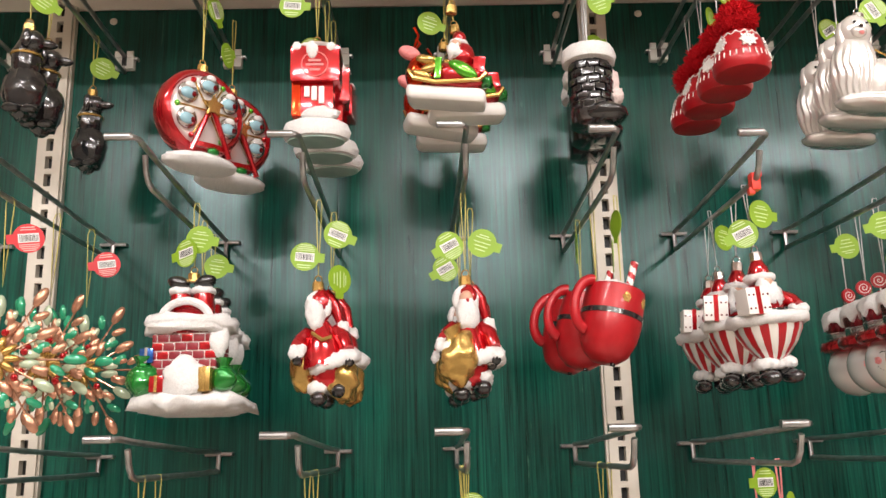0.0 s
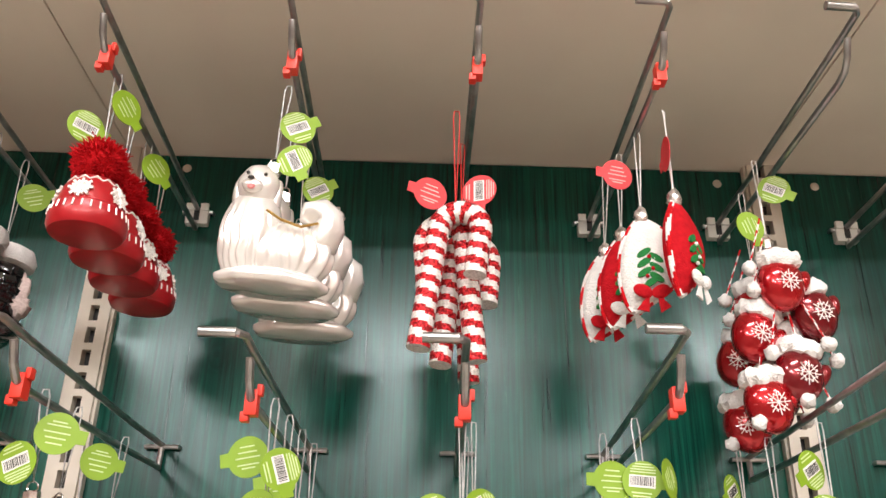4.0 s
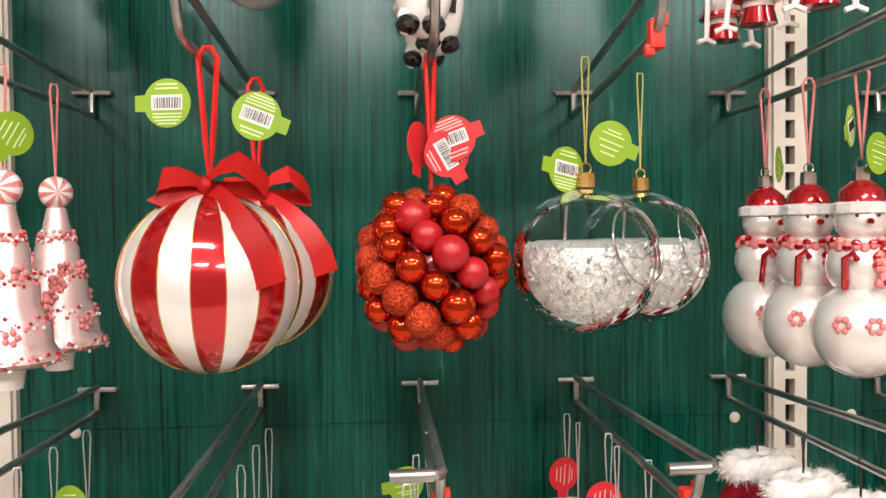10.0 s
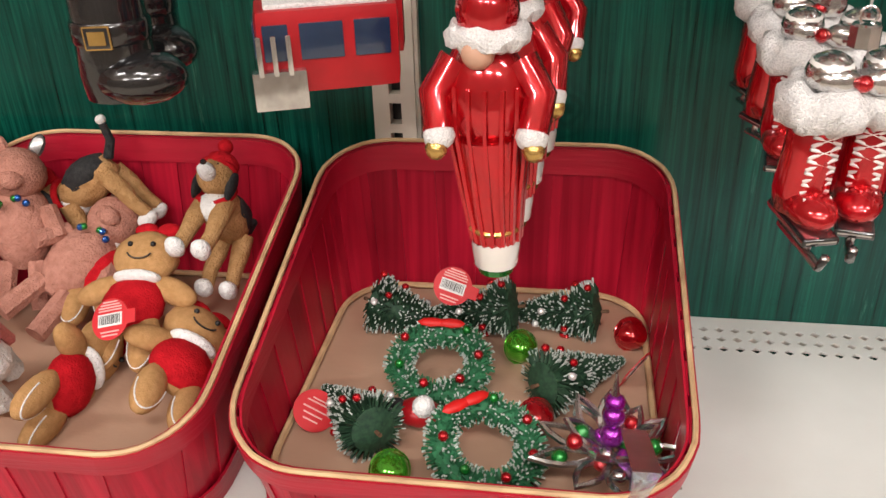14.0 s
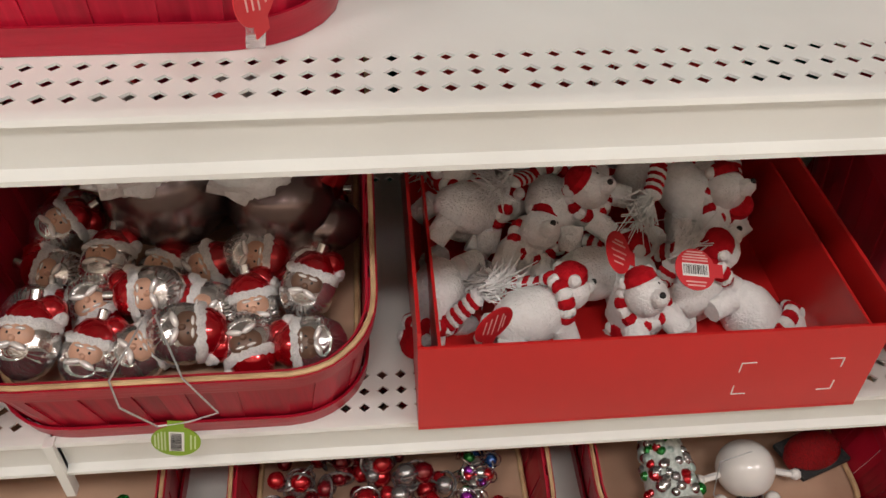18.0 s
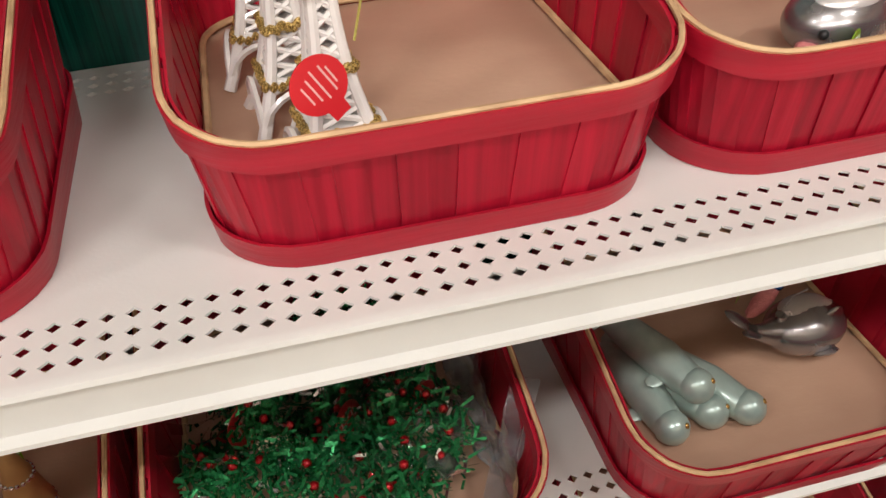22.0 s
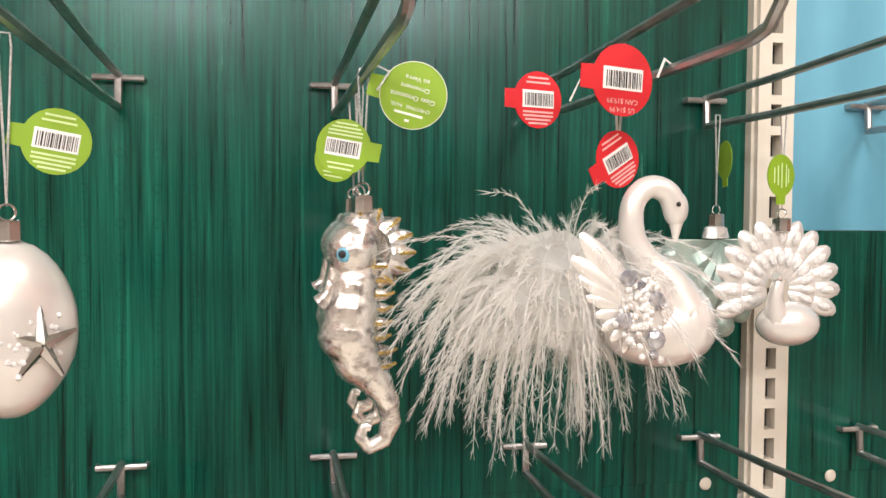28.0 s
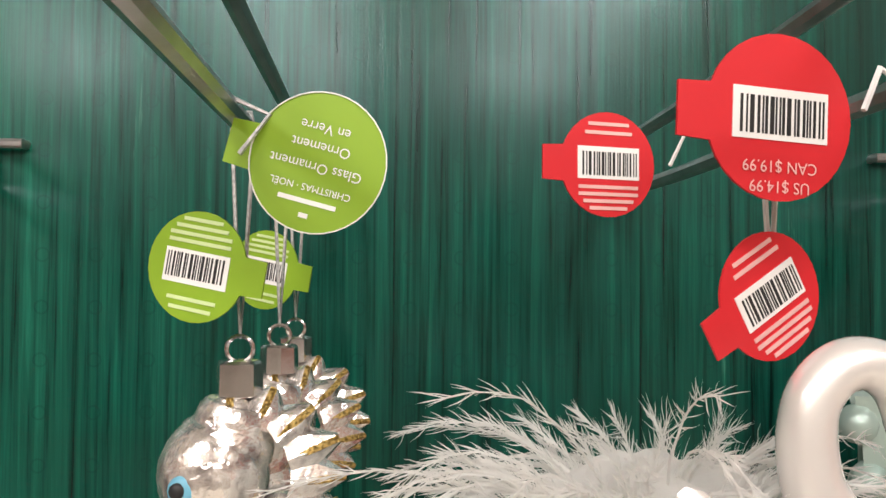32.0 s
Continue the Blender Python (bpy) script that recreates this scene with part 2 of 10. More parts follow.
def tube(bm, pts, r, seg=8, closed=False):
    """A round rod through the points; r may be a list."""
    pts = [Vector(p) for p in pts]
    n = len(pts)
    rs = r if isinstance(r, (list, tuple)) else [r] * n
    rings, side = [], None
    for i, p in enumerate(pts):
        a, b = pts[(i - 1) % n] if (closed or i) else p, pts[(i + 1) % n] if (closed or i < n - 1) else p
        d = (b - a).normalized()
        if side is None:
            side = d.orthogonal().normalized()
        side = (side - d * side.dot(d))
        side = side.normalized() if side.length > 1e-6 else d.orthogonal().normalized()
        up = d.cross(side)
        rings.append([bm.verts.new(p + (side * math.cos(t) + up * math.sin(t)) * rs[i]) for t in (2 * math.pi * j / seg for j in range(seg))])
    for i in range(n if closed else n - 1):
        a, b = rings[i], rings[(i + 1) % n]
        for j in range(seg):
            bm.faces.new((a[j], a[(j + 1) % seg], b[(j + 1) % seg], b[j]))
    if not closed:
        bm.faces.new(rings[0][::-1])
        bm.faces.new(rings[-1])
    return bm


def lathe(bm, profile, seg=24, at=(0, 0, 0), wave=0.0, waves=8, tilt=None):
    """Turn (radius, z) pairs round z; wave flutes the radius."""
    m = Matrix.Translation(at) @ (tilt or Matrix())
    rings = []
    for r, z in profile:
        if r < 1e-5:
            rings.append([bm.verts.new(m @ Vector((0, 0, z)))])
        else:
            rings.append([bm.verts.new(m @ Vector((r * (1 + wave * math.cos(waves * t)) * math.cos(t), r * (1 + wave * math.cos(waves * t)) * math.sin(t), z)))
                          for t in (2 * math.pi * j / seg for j in range(seg))])
    for a, b in zip(rings, rings[1:]):
        for j in range(seg):
            k = (j + 1) % seg
            if len(a) == 1 and len(b) == 1:
                continue
            if len(a) == 1:
                bm.faces.new((a[0], b[k], b[j]))
            elif len(b) == 1:
                bm.faces.new((a[j], a[k], b[0]))
            else:
                bm.faces.new((a[j], a[k], b[k], b[j]))
    if len(rings[0]) > 1:
        bm.faces.new(rings[0][::-1])
    if len(rings[-1]) > 1:
        bm.faces.new(rings[-1])
    return bm


def ball(bm, c, r, seg=16, scale=(1, 1, 1), turn=None, rough=0.0, freq=40.0):
    """An ellipsoid; rough pushes its skin in and out by a share of the radius."""
    m = Matrix.Translation(c) @ (turn or Matrix()) @ Matrix.Diagonal((*scale, 1))
    rings, n = max(seg * 2 // 3, 6), seg
    off = Vector(c) * 37

    def put(p):
        if rough:
            p = p * (1 + rough * noise.noise(p * freq + off))
        return bm.verts.new(m @ p)

    rows = []
    for i in range(1, rings):
        a = math.pi * i / rings
        rows.append([put(Vector((r * math.sin(a) * math.cos(2 * math.pi * j / n), r * math.sin(a) * math.sin(2 * math.pi * j / n), r * math.cos(a)))) for j in range(n)])
    top, low = put(Vector((0, 0, r))), put(Vector((0, 0, -r)))
    for j in range(n):
        k = (j + 1) % n
        bm.faces.new((top, rows[0][j], rows[0][k]))
        bm.faces.new((low, rows[-1][k], rows[-1][j]))
        for u, w in zip(rows, rows[1:]):
            bm.faces.new((u[j], w[j], w[k], u[k]))
    return bm


def flat(bm, outline, y0, y1, bevel=0.0):
    """A plate in the xz plane from an outline of (x, z), from y0 to y1."""
    a = [bm.verts.new((x, y0, z)) for x, z in outline]
    b = [bm.verts.new((x, y1, z)) for x, z in outline]
    n = len(a)
    fs = [bm.faces.new(a), bm.faces.new(b[::-1])]
    for i in range(n):
        bm.faces.new((a[i], b[i], b[(i + 1) % n], a[(i + 1) % n]))
    if bevel:
        es = list({e for f in fs for e in f.edges})
        bmesh.ops.bevel(bm, geom=es, offset=bevel, segments=2, affect="EDGES")
    return bm


def arc(cx, cz, r, a0, a1, n=12, rz=None):
    rz = rz or r
    return [(cx + r * math.cos(radians(a0 + (a1 - a0) * i / n)), cz + rz * math.sin(radians(a0 + (a1 - a0) * i / n))) for i in range(n + 1)]


# ---- setting ----
def structure(ob, label, category):
    return tagged(ob, label, category, kind="structure")


structure(part("floor", boxes((-6, 6, -12, 1.6, -0.05, 0)), FLOOR_TILE, smooth=False), "beige vinyl floor tiles of the store aisle", "floor")
structure(part("ceiling", boxes((-6, 6, -12, 1.7, 3.5, 3.55)), material("ceiling_white", (0.75, 0.73, 0.70), 0.8), smooth=False), "white store ceiling", "ceiling")
structure(part("wall_back", boxes((-6, 6, 1.6, 1.7, 0, 3.5)), material("store_wall", (0.6, 0.56, 0.5), 0.8), smooth=False), "plain store wall behind the shelving", "wall")
structure(part("far_gondola", boxes((-5, 5, -2.5, -1.6, 0, 2.05), bevel=0.02), material("far_stock", (0.62, 0.55, 0.48), 0.7, second=(0.34, 0.28, 0.23), scale=7, contrast=(0.4, 0.6)), smooth=False), "plain pale shelving across the aisle", "shelving")
AISLE = material("far_shelving", (0.45, 0.32, 0.25), 0.7, second=(0.30, 0.08, 0.06), scale=6)
structure(part("wall_front", boxes((-6, 6, -12.1, -12, 0, 3.5)), AISLE, smooth=False), "plain far side of the store", "wall")
structure(part("wall_west", boxes((-6.1, -6, -12, 1.7, 0, 3.5)), AISLE, smooth=False), "plain end wall of the store", "wall")
structure(part("wall_east", boxes((6, 6.1, -12, 1.7, 0, 3.5)), AISLE, smooth=False), "plain end wall of the store", "wall")

# back panels, one board above the other in every bay
for u0, u1 in zip(UPRIGHTS, UPRIGHTS[1:]):
    bay = structure(new("back_panel"), "green wood-print pegboard panel behind the ornaments", "wall panel")
    for z0, z1, dy in ((0.1, 1.0583, 0.0012), (1.0588, 1.934, 0.0), (1.9345, PANEL_TOP, 0.002)):
        if u0 > 1.7 and z0 > 1.0 and z0 < 1.9:
            part("board", boxes((u0 + 0.002, u1 - 0.002, WALL, WALL + 0.008, 1.2705, z1)), SKY_PRINT, bay, smooth=False)
            z1 = 1.27
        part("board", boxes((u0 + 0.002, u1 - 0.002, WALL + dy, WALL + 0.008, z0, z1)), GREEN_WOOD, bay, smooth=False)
    ends = [(x, z) for x in (u0 + 0.07, u1 - 0.05) for z in (PANEL_TOP - 0.018, 1.0955 - 0.04)]
    for x, z in ends:
        bm = bmesh.new()
        ball(bm, (0, 0, 0), 0.0055, 12, (1, 0.35, 1))
        part("screw_head", bm, UPRIGHT_PAINT, bay, at=pose(x, WALL, z))


def upright(x):
    """A slotted steel standard with a slot every inch."""
    top = thing("slotted_upright", pose(x, WALL, 0), "cream slotted steel upright between shelving bays", "upright", "uprights", "structure")
    bm = bmesh.new()
    w, s, y0, y1 = 0.0165, 0.0048, -0.014, -0.002
    for a, b in ((-w, -s), (s, w)):
        box(bm, a, b, y0, y1, 0.02, PANEL_TOP + 0.03)
    box(bm, -w - 0.003, -w, -0.009, 0.0, 0.02, PANEL_TOP + 0.03)
    box(bm, w, w + 0.003, -0.009, 0.0, 0.02, PANEL_TOP + 0.03)
    z = ROW_C - 52 * INCH
    while z < PANEL_TOP + 0.02:
        if z > 0.03:
            box(bm, -s, s, y0, y1, z, z + 0.0075)
        z += INCH
    part("rail", bm, UPRIGHT_PAINT, top, smooth=False)
    part("slot_back", boxes((-0.015, 0.015, -0.0015, 0.0, 0.02, PANEL_TOP + 0.02)), BLACK, top, smooth=False)


for ux in UPRIGHTS:
    upright(ux)


def shelf(u0, u1, z, name, label, lip):
    """A steel shelf with rows of diamond holes along front and back and a turned-down price channel."""
    top = thing(name, pose(0, 0, z), label, "shelf", "shelves", "structure")
    a, b = u0 + 0.0015, u1 - 0.0015
    pitch, hy = 0.01315, 0.0142
    vs, fs = [], []

    def quad(*p):
        i = len(vs)
        vs.extend(p)
        fs.append(tuple(range(i, i + len(p))))

    def strip(y0, y1):
        quad((a, y0, 0), (b, y0, 0), (b, y1, 0), (a, y1, 0))

    def holes(y0, rows):
        n = int((b - a - 0.03) / pitch)
        xs = (a + b - n * pitch) / 2
        for r in range(rows):
            ya, yb = y0 + r * hy, y0 + (r + 1) * hy
            quad((a, ya, 0), (xs, ya, 0), (xs, yb, 0), (a, yb, 0))
            quad((xs + n * pitch, ya, 0), (b, ya, 0), (b, yb, 0), (xs + n * pitch, yb, 0))
            for i in range(n):
                xa, xb = xs + i * pitch, xs + (i + 1) * pitch
                xm, ym, dx, dy = (xa + xb) / 2, (ya + yb) / 2, 0.0045, 0.0041
                d = [(xm - dx, ym, 0), (xm, ym - dy, 0), (xm + dx, ym, 0), (xm, ym + dy, 0)]
                c = [(xa, ya, 0), (xb, ya, 0), (xb, yb, 0), (xa, yb, 0)]
                k = len(vs)
                vs.extend(d + c + [(x, y, -0.0016) for x, y, _ in d])
                for q in ((4, 5, 1, 0), (5, 6, 2, 1), (6, 7, 3, 2), (7, 4, 0, 3), (0, 1, 9, 8), (1, 2, 10, 9), (2, 3, 11, 10), (3, 0, 8, 11)):
                    fs.append(tuple(k + j for j in q))
        return y0 + rows * hy

    yf = lip + 0.008
    strip(yf, yf + 0.001)
    y = holes(yf + 0.001, 3)
    back = WALL - 0.012 - 3 * hy
    strip(y, back)
    strip(holes(back, 3), WALL)
    me = bpy.data.meshes.new("deck")
    me.from_pydata(vs, [], fs)
    weld = bmesh.new()
    weld.from_mesh(me)
    bmesh.ops.remove_doubles(weld, verts=weld.verts, dist=1e-5)
    weld.to_mesh(me)
    weld.free()
    me.materials.append(CREAM)
    deck = new("deck", me)
    deck.parent = top
    bm = bmesh.new()
    h = 0.035
    prof = [(yf, 0), (lip + 0.004, 0.0), (lip + 0.001, -0.001), (lip, -0.004), (lip + 0.003, -0.0065), (lip + 0.0045, -0.010),
            (lip + 0.0045, -h + 0.006), (lip - 0.001, -h + 0.003), (lip - 0.001, -h), (lip + 0.012, -h), (lip + 0.012, -0.02)]
    ra = [bm.verts.new((a, y, z)) for y, z in prof]
    rb = [bm.verts.new((b, y, z)) for y, z in prof]
    for i in range(len(prof) - 1):
        bm.faces.new((ra[i], ra[i + 1], rb[i + 1], rb[i]))
    part("price_channel", bm, CREAM, top)
    bm = boxes((a, a + 0.002, lip + 0.001, WALL, -0.036, -0.001), (b - 0.002, b, lip + 0.001, WALL, -0.036, -0.001),
               (a, b, WALL - 0.004, WALL - 0.002, -0.03, -0.001), (a + 0.1, b - 0.1, 0.95, 0.953, -0.03, -0.002))
    part("side_flange", bm, CREAM, top, smooth=False)


for ux in UPRIGHTS:
    for sz, lip in ((SHELF_A, LIP_Y), (SHELF_B, LIP_B)):
        tab = thing("shelf_end_tab", pose(ux, lip, sz), "cream plastic end tab between two shelf lips", "shelf fitting", "shelf fittings", "structure")
        part("tab", boxes((-0.0035, 0.0035, -0.0035, 0.006, -0.058, 0.0015), bevel=0.0015), CREAM, tab)
for u0, u1 in zip(UPRIGHTS, UPRIGHTS[1:]):
    shelf(u0, u1, SHELF_A, "upper_shelf", "cream perforated steel shelf with empty price channel", LIP_Y)
    shelf(u0, u1, SHELF_B, "middle_shelf", "cream perforated steel shelf with empty price channel", LIP_B)
    shelf(u0, u1, BASE, "base_shelf", "cream perforated steel base deck near the floor", LIP_BASE)
    kick = thing("kick_plate", pose(0, 0, 0), "black kick plate under the base deck", "kick plate", "kick plates", "structure")
    part("bumper", boxes((u0, u1, LIP_BASE - 0.008, LIP_BASE + 0.02, BASE - 0.075, BASE - 0.042), bevel=0.006), BLACK, kick)
    part("plate", boxes((u0, u1, LIP_BASE + 0.012, LIP_BASE + 0.016, 0.0, BASE - 0.06)), BLACK, kick, smooth=False)
    can = thing("canopy_shelf", pose(0, 0, 0), "tan painted underside of the top shelf", "shelf", "top shelves", "structure")
    part("deck", boxes((u0 + 0.001, u1 - 0.001, 0.80, WALL + 0.2, PANEL_TOP + 0.002, PANEL_TOP + 0.02)), CANOPY, can, smooth=False)
    part("front_rail", boxes((u0 + 0.001, u1 - 0.001, 0.782, 0.7995, PANEL_TOP - 0.01, PANEL_TOP + 0.05), bevel=0.003), CANOPY, can)


RUST = material("rust_stain", (0.30, 0.15, 0.06), 0.8, second=(0.45, 0.30, 0.16), scale=300)
for rx, ry0, ry1, rw in ((0.208, 0.795, 0.855, 0.0013), (0.128, 0.792, 0.858, 0.0010), (0.214, 0.835, 0.868, 0.0022)):
    bm = bmesh.new()
    rr = random.Random(int(rx * 1000))
    cols = []
    for i in range(15):
        w_ = rw * rr.uniform(0.25, 1.2)
        x_ = rx + 0.004 * i / 14 + rr.uniform(-0.0004, 0.0004)
        cols.append([bm.verts.new((x_ + d * w_, ry0 + (ry1 - ry0) * i / 14, 0)) for d in (-1, 1)])
    for a, b in zip(cols, cols[1:]):
        bm.faces.new((a[0], a[1], b[1], b[0]))
    structure(part("rust_streak", bm, RUST, smooth=False, at=pose(0, 0, SHELF_A + 0.0006)), "brown rust streak on the cream shelf", "stain")
bm = bmesh.new()
cols = [[bm.verts.new((1.44 + 0.12 * i / 20, LIP_BASE + (-0.0012 if j else 0.0030), BASE - 0.037 + 0.008 * j + (0.003 * math.sin(i * 1.7) if j else 0))) for j in (0, 1)] for i in range(21)]
for a, b in zip(cols, cols[1:]):
    bm.faces.new((a[0], b[0], b[1], a[1]))
structure(part("rust_edge", bm, RUST, smooth=False, at=pose(0, -0.004, 0)), "rusty lower edge of the base deck", "stain")

# ---- peg hooks ----
def hook_proto(clip):
    top = thing("peg_hook", pose(0, -20, 0), "bright zinc double-arm peg hook on the green panel", "peg hook", "peg hooks")
    bm = bmesh.new()
    tube(bm, [(-0.017, 0.004, 0.002), (-0.017, -0.006, 0.002), (0.017, -0.006, 0.002), (0.017, 0.004, 0.002)], 0.0025, 8)
    tube(bm, [(0, -0.006, 0.004), (0, -0.008, -0.021)], 0.003, 8)
    part("bracket", bm, STEEL, top)
    part("upper_arm", tube(bmesh.new(), [(0, -0.004, 0.004), (0, -0.10, 0.006), (0, -0.335, 0.016), (0, -0.362, 0.018), (-0.004, -0.368, 0.018), (-0.008, -0.369, 0.018)], 0.0029, 8), STEEL, top)
    part("label_bar", tube(bmesh.new(), [(-0.005, -0.369, 0.018), (-0.029, -0.370, 0.018)], 0.0036, 10), STEEL, top)
    part("lower_arm", tube(bmesh.new(), [(0, -0.007, -0.019), (0, -0.10, -0.0195), (0, -0.315, -0.0175), (0, -0.328, -0.0145), (0, -0.336, -0.006), (0, -0.342, 0.009)], 0.0030, 8), STEEL, top)
    if clip:
        bm = boxes((-0.0045, 0.0045, -0.326, -0.314, -0.0265, -0.0085), bevel=0.002)
        box(bm, -0.007, -0.001, -0.324, -0.316, -0.0305, -0.0235, 0.0015)
        box(bm, 0.003, 0.007, -0.324, -0.316, -0.0125, -0.0045, 0.0015)
        part("stop_clip", bm, RED_PLASTIC, top, "red plastic anti-slip stop clip")
    return top


HOOK, HOOK_CLIP = hook_proto(False), hook_proto(True)
SOCKET = thing("hook_socket", pose(0, -20, 0), "white plastic hook socket screwed to the panel", "bracket", "hook sockets")
bm = boxes((-0.013, 0.013, -0.010, 0.0015, -0.016, 0.004), bevel=0.002)
box(bm, -0.013, -0.004, -0.013, -0.009, 0.000, 0.009, 0.001)
box(bm, 0.004, 0.013, -0.013, -0.009, 0.000, 0.009, 0.001)
part("body", bm, CREAM, SOCKET)
part("slot", boxes((-0.003, 0.003, -0.0115, -0.0098, -0.012, 0.003)), BLACK, SOCKET, smooth=False)
CLIPPED = {("a", 0), ("a", 1), ("a", 2), ("a", 3), ("b", 0), ("b", 1), ("b", 2), ("b", 3), ("b", 4), ("c", 3), ("d", 0), ("d", 1), ("d", 2), ("d", 3), ("d", 4), ("d", 6), ("d", 7), ("d", 8)}
# hooks that sag or stand askew: tilt and swing in degrees
BENT = {("b", -2): (-1.0, 1.2), ("b", 0): (1.0, -1.5), ("b", 1): (2.4, -0.4), ("b", 2): (2.4, -1.6), ("b", 3): (0.8, -2.4), ("c", 1): (0, 1.2), ("c", 3): (-0.8, -3.4), ("d", 1): (3.2, 0), ("d", 7): (1.0, -0.8), ("d", 8): (-1.2, -2.3)}
for row, z in (("a", ROW_A), ("b", ROW_B), ("c", ROW_C), ("d", ROW_D)):
    for k in range(-7, 12):
        if row == "a":
            copy_thing(SOCKET, pose(peg_x(k), WALL, z + 0.002))
        lift, swing = BENT.get((row, k), (0, 0))
        copy_thing(HOOK_CLIP if (row, k) in CLIPPED else HOOK, pose(peg_x(k), WALL, z, lift, 0, swing))


# ---- baskets ----
def basket_proto(wide=0.262, front=0.086, back=0.166, deep=0.286, lean=0.03):
    """A splint basket, low in front and high behind: standing slats, two bands, a bent wood rim, a thin floor."""
    top = thing("splint_basket", pose(0, -20, 0), "red stained wood splint basket with natural rim", "basket", "baskets on the shelves")

    def outline(f, n_side=None):
        """Points round the basket at height share f, from the front's middle anticlockwise."""
        w, y0, y1, r = wide / 2 * (0.92 + 0.08 * f), -lean * f, deep * (0.93 + 0.07 * f), 0.05
        pts = []
        for cx, cy, a0 in ((w - r, y0 + r, -90), (w - r, y1 - r, 0), (-w + r, y1 - r, 90), (-w + r, y0 + r, 180)):
            for i in range(7):
                a = radians(a0 + 15 * i)
                pts.append((cx + r * math.cos(a), cy + r * math.sin(a)))
        # even steps along the outline
        pts = [Vector(p) for p in pts]
        n = len(pts)
        lens = [(pts[(i + 1) % n] - pts[i]).length for i in range(n)]
        total, out, m = sum(lens), [], 128
        i, acc = 0, 0.0
        for j in range(m):
            d = total * j / m
            while acc + lens[i] < d:
                acc += lens[i]
                i += 1
            out.append(pts[i].lerp(pts[(i + 1) % n], (d - acc) / lens[i]))
        return out

    def height(p):
        return front + (back - front) * min(max((p.y + lean) / (deep + lean), 0), 1)

    lo, hi = outline(0), outline(1)
    m = len(lo)

    def at(i, f, out=0.0):
        i %= m
        p = lo[i].lerp(hi[i], f)
        q, r = lo[(i + 1) % m].lerp(hi[(i + 1) % m], f), lo[i - 1].lerp(hi[i - 1], f)
        nrm = Vector(((q - r).y, -(q - r).x)).normalized()
        return Vector((*(p + nrm * out), height(hi[i]) * f))

    def shell(bm, i0, i1, f0, f1, o0, o1):
        """A curved plate from step i0 to i1, between heights and outward offsets."""
        cols = []
        for i in range(i0, i1 + 1):
            cols.append([bm.verts.new(at(i, f, o)) for f, o in ((f0, o0), (f1, o0), (f1, o1), (f0, o1))])
        for a, b in zip(cols, cols[1:]):
            for j in range(4):
                bm.faces.new((a[j], b[j], b[(j + 1) % 4], a[(j + 1) % 4]))
        if (i1 - i0) % m:
            bm.faces.new(cols[0][::-1])
            bm.faces.new(cols[-1])
        return bm

    rr = random.Random(19)
    for i in range(64):
        off = 0.0012 * (i % 2) + rr.uniform(-0.0002, 0.0002)
        part("slat", shell(bmesh.new(), 2 * i, 2 * i + 2 + (i % 2 == 0), 0.02, 0.98, -0.0016 + off, -0.0004 + off), BASKET_RED, top, smooth=False)
    bm = bmesh.new()
    shell(bm, 0, m, 0.0, 0.19, 0.0020, 0.0042)
    part("bottom_band", bm, BASKET_BAND, top)
    bm = bmesh.new()
    shell(bm, 0, m, 0.80, 0.985, 0.0020, 0.0042)
    part("top_band", bm, BASKET_BAND, top)
    part("inner_band", shell(bmesh.new(), 0, m, 0.86, 0.985, -0.0036, -0.0020), BASKET_BAND, top)
    bm = bmesh.new()
    tube(bm, [at(i, 1.0, 0.0012) for i in range(m)], 0.0018, 6, closed=True)
    part("rim", bm, RAW_WOOD, top, "natural bent wood rim")
    bm = bmesh.new()
    a = [bm.verts.new(at(i, 0.22, -0.002)) for i in range(m)]
    for v in a:
        v.co.z = 0.036
    b = [bm.verts.new(v.co - Vector((0, 0, 0.003))) for v in a]
    bm.faces.new(a)
    bm.faces.new(b[::-1])
    for i in range(m):
        bm.faces.new((a[i], b[i], b[(i + 1) % m], a[(i + 1) % m]))
    part("floor_board", bm, PLY, top, "bare plywood basket floor", smooth=False)
    bm = bmesh.new()
    ring = []
    for i in range(m):
        p = at(i, 0.24, -0.004)
        p.z = 0.040
        ring.append(p)
    tube(bm, ring, 0.0025, 6, closed=True)
    part("floor_hoop", bm, RAW_WOOD, top, "bent wood hoop round the floor")
    return top


BASKET = basket_proto()
SLOPED_BASKET = basket_proto(wide=0.270, deep=0.282, lean=0.018)
BASKETS_A = [(-0.475, 0.839), (-0.255, 0.839), (0.016, 0.839), (0.306, 0.839), (0.972, 0.832), (1.315, 0.838), (1.590, 0.842), (1.875, 0.839), (2.15, 0.839)]
BASKETS_B = [(-0.35, 0.815), (0.312, 0.822), (0.948, 0.794), (1.235, 0.808), (1.56, 0.805), (1.84, 0.805)]
BASKETS_BASE = [(-0.16, 0.820), (0.13, 0.820), (0.45, 0.820), (0.753, 0.822), (1.222, 0.782), (1.575, 0.815), (1.88, 0.815)]
for proto, places, z in ((SLOPED_BASKET, BASKETS_A, SHELF_A), (BASKET, BASKETS_B, SHELF_B), (BASKET, BASKETS_BASE, BASE)):
    for x, y in places:
        copy_thing(proto, pose(x, y, z + 0.0005))

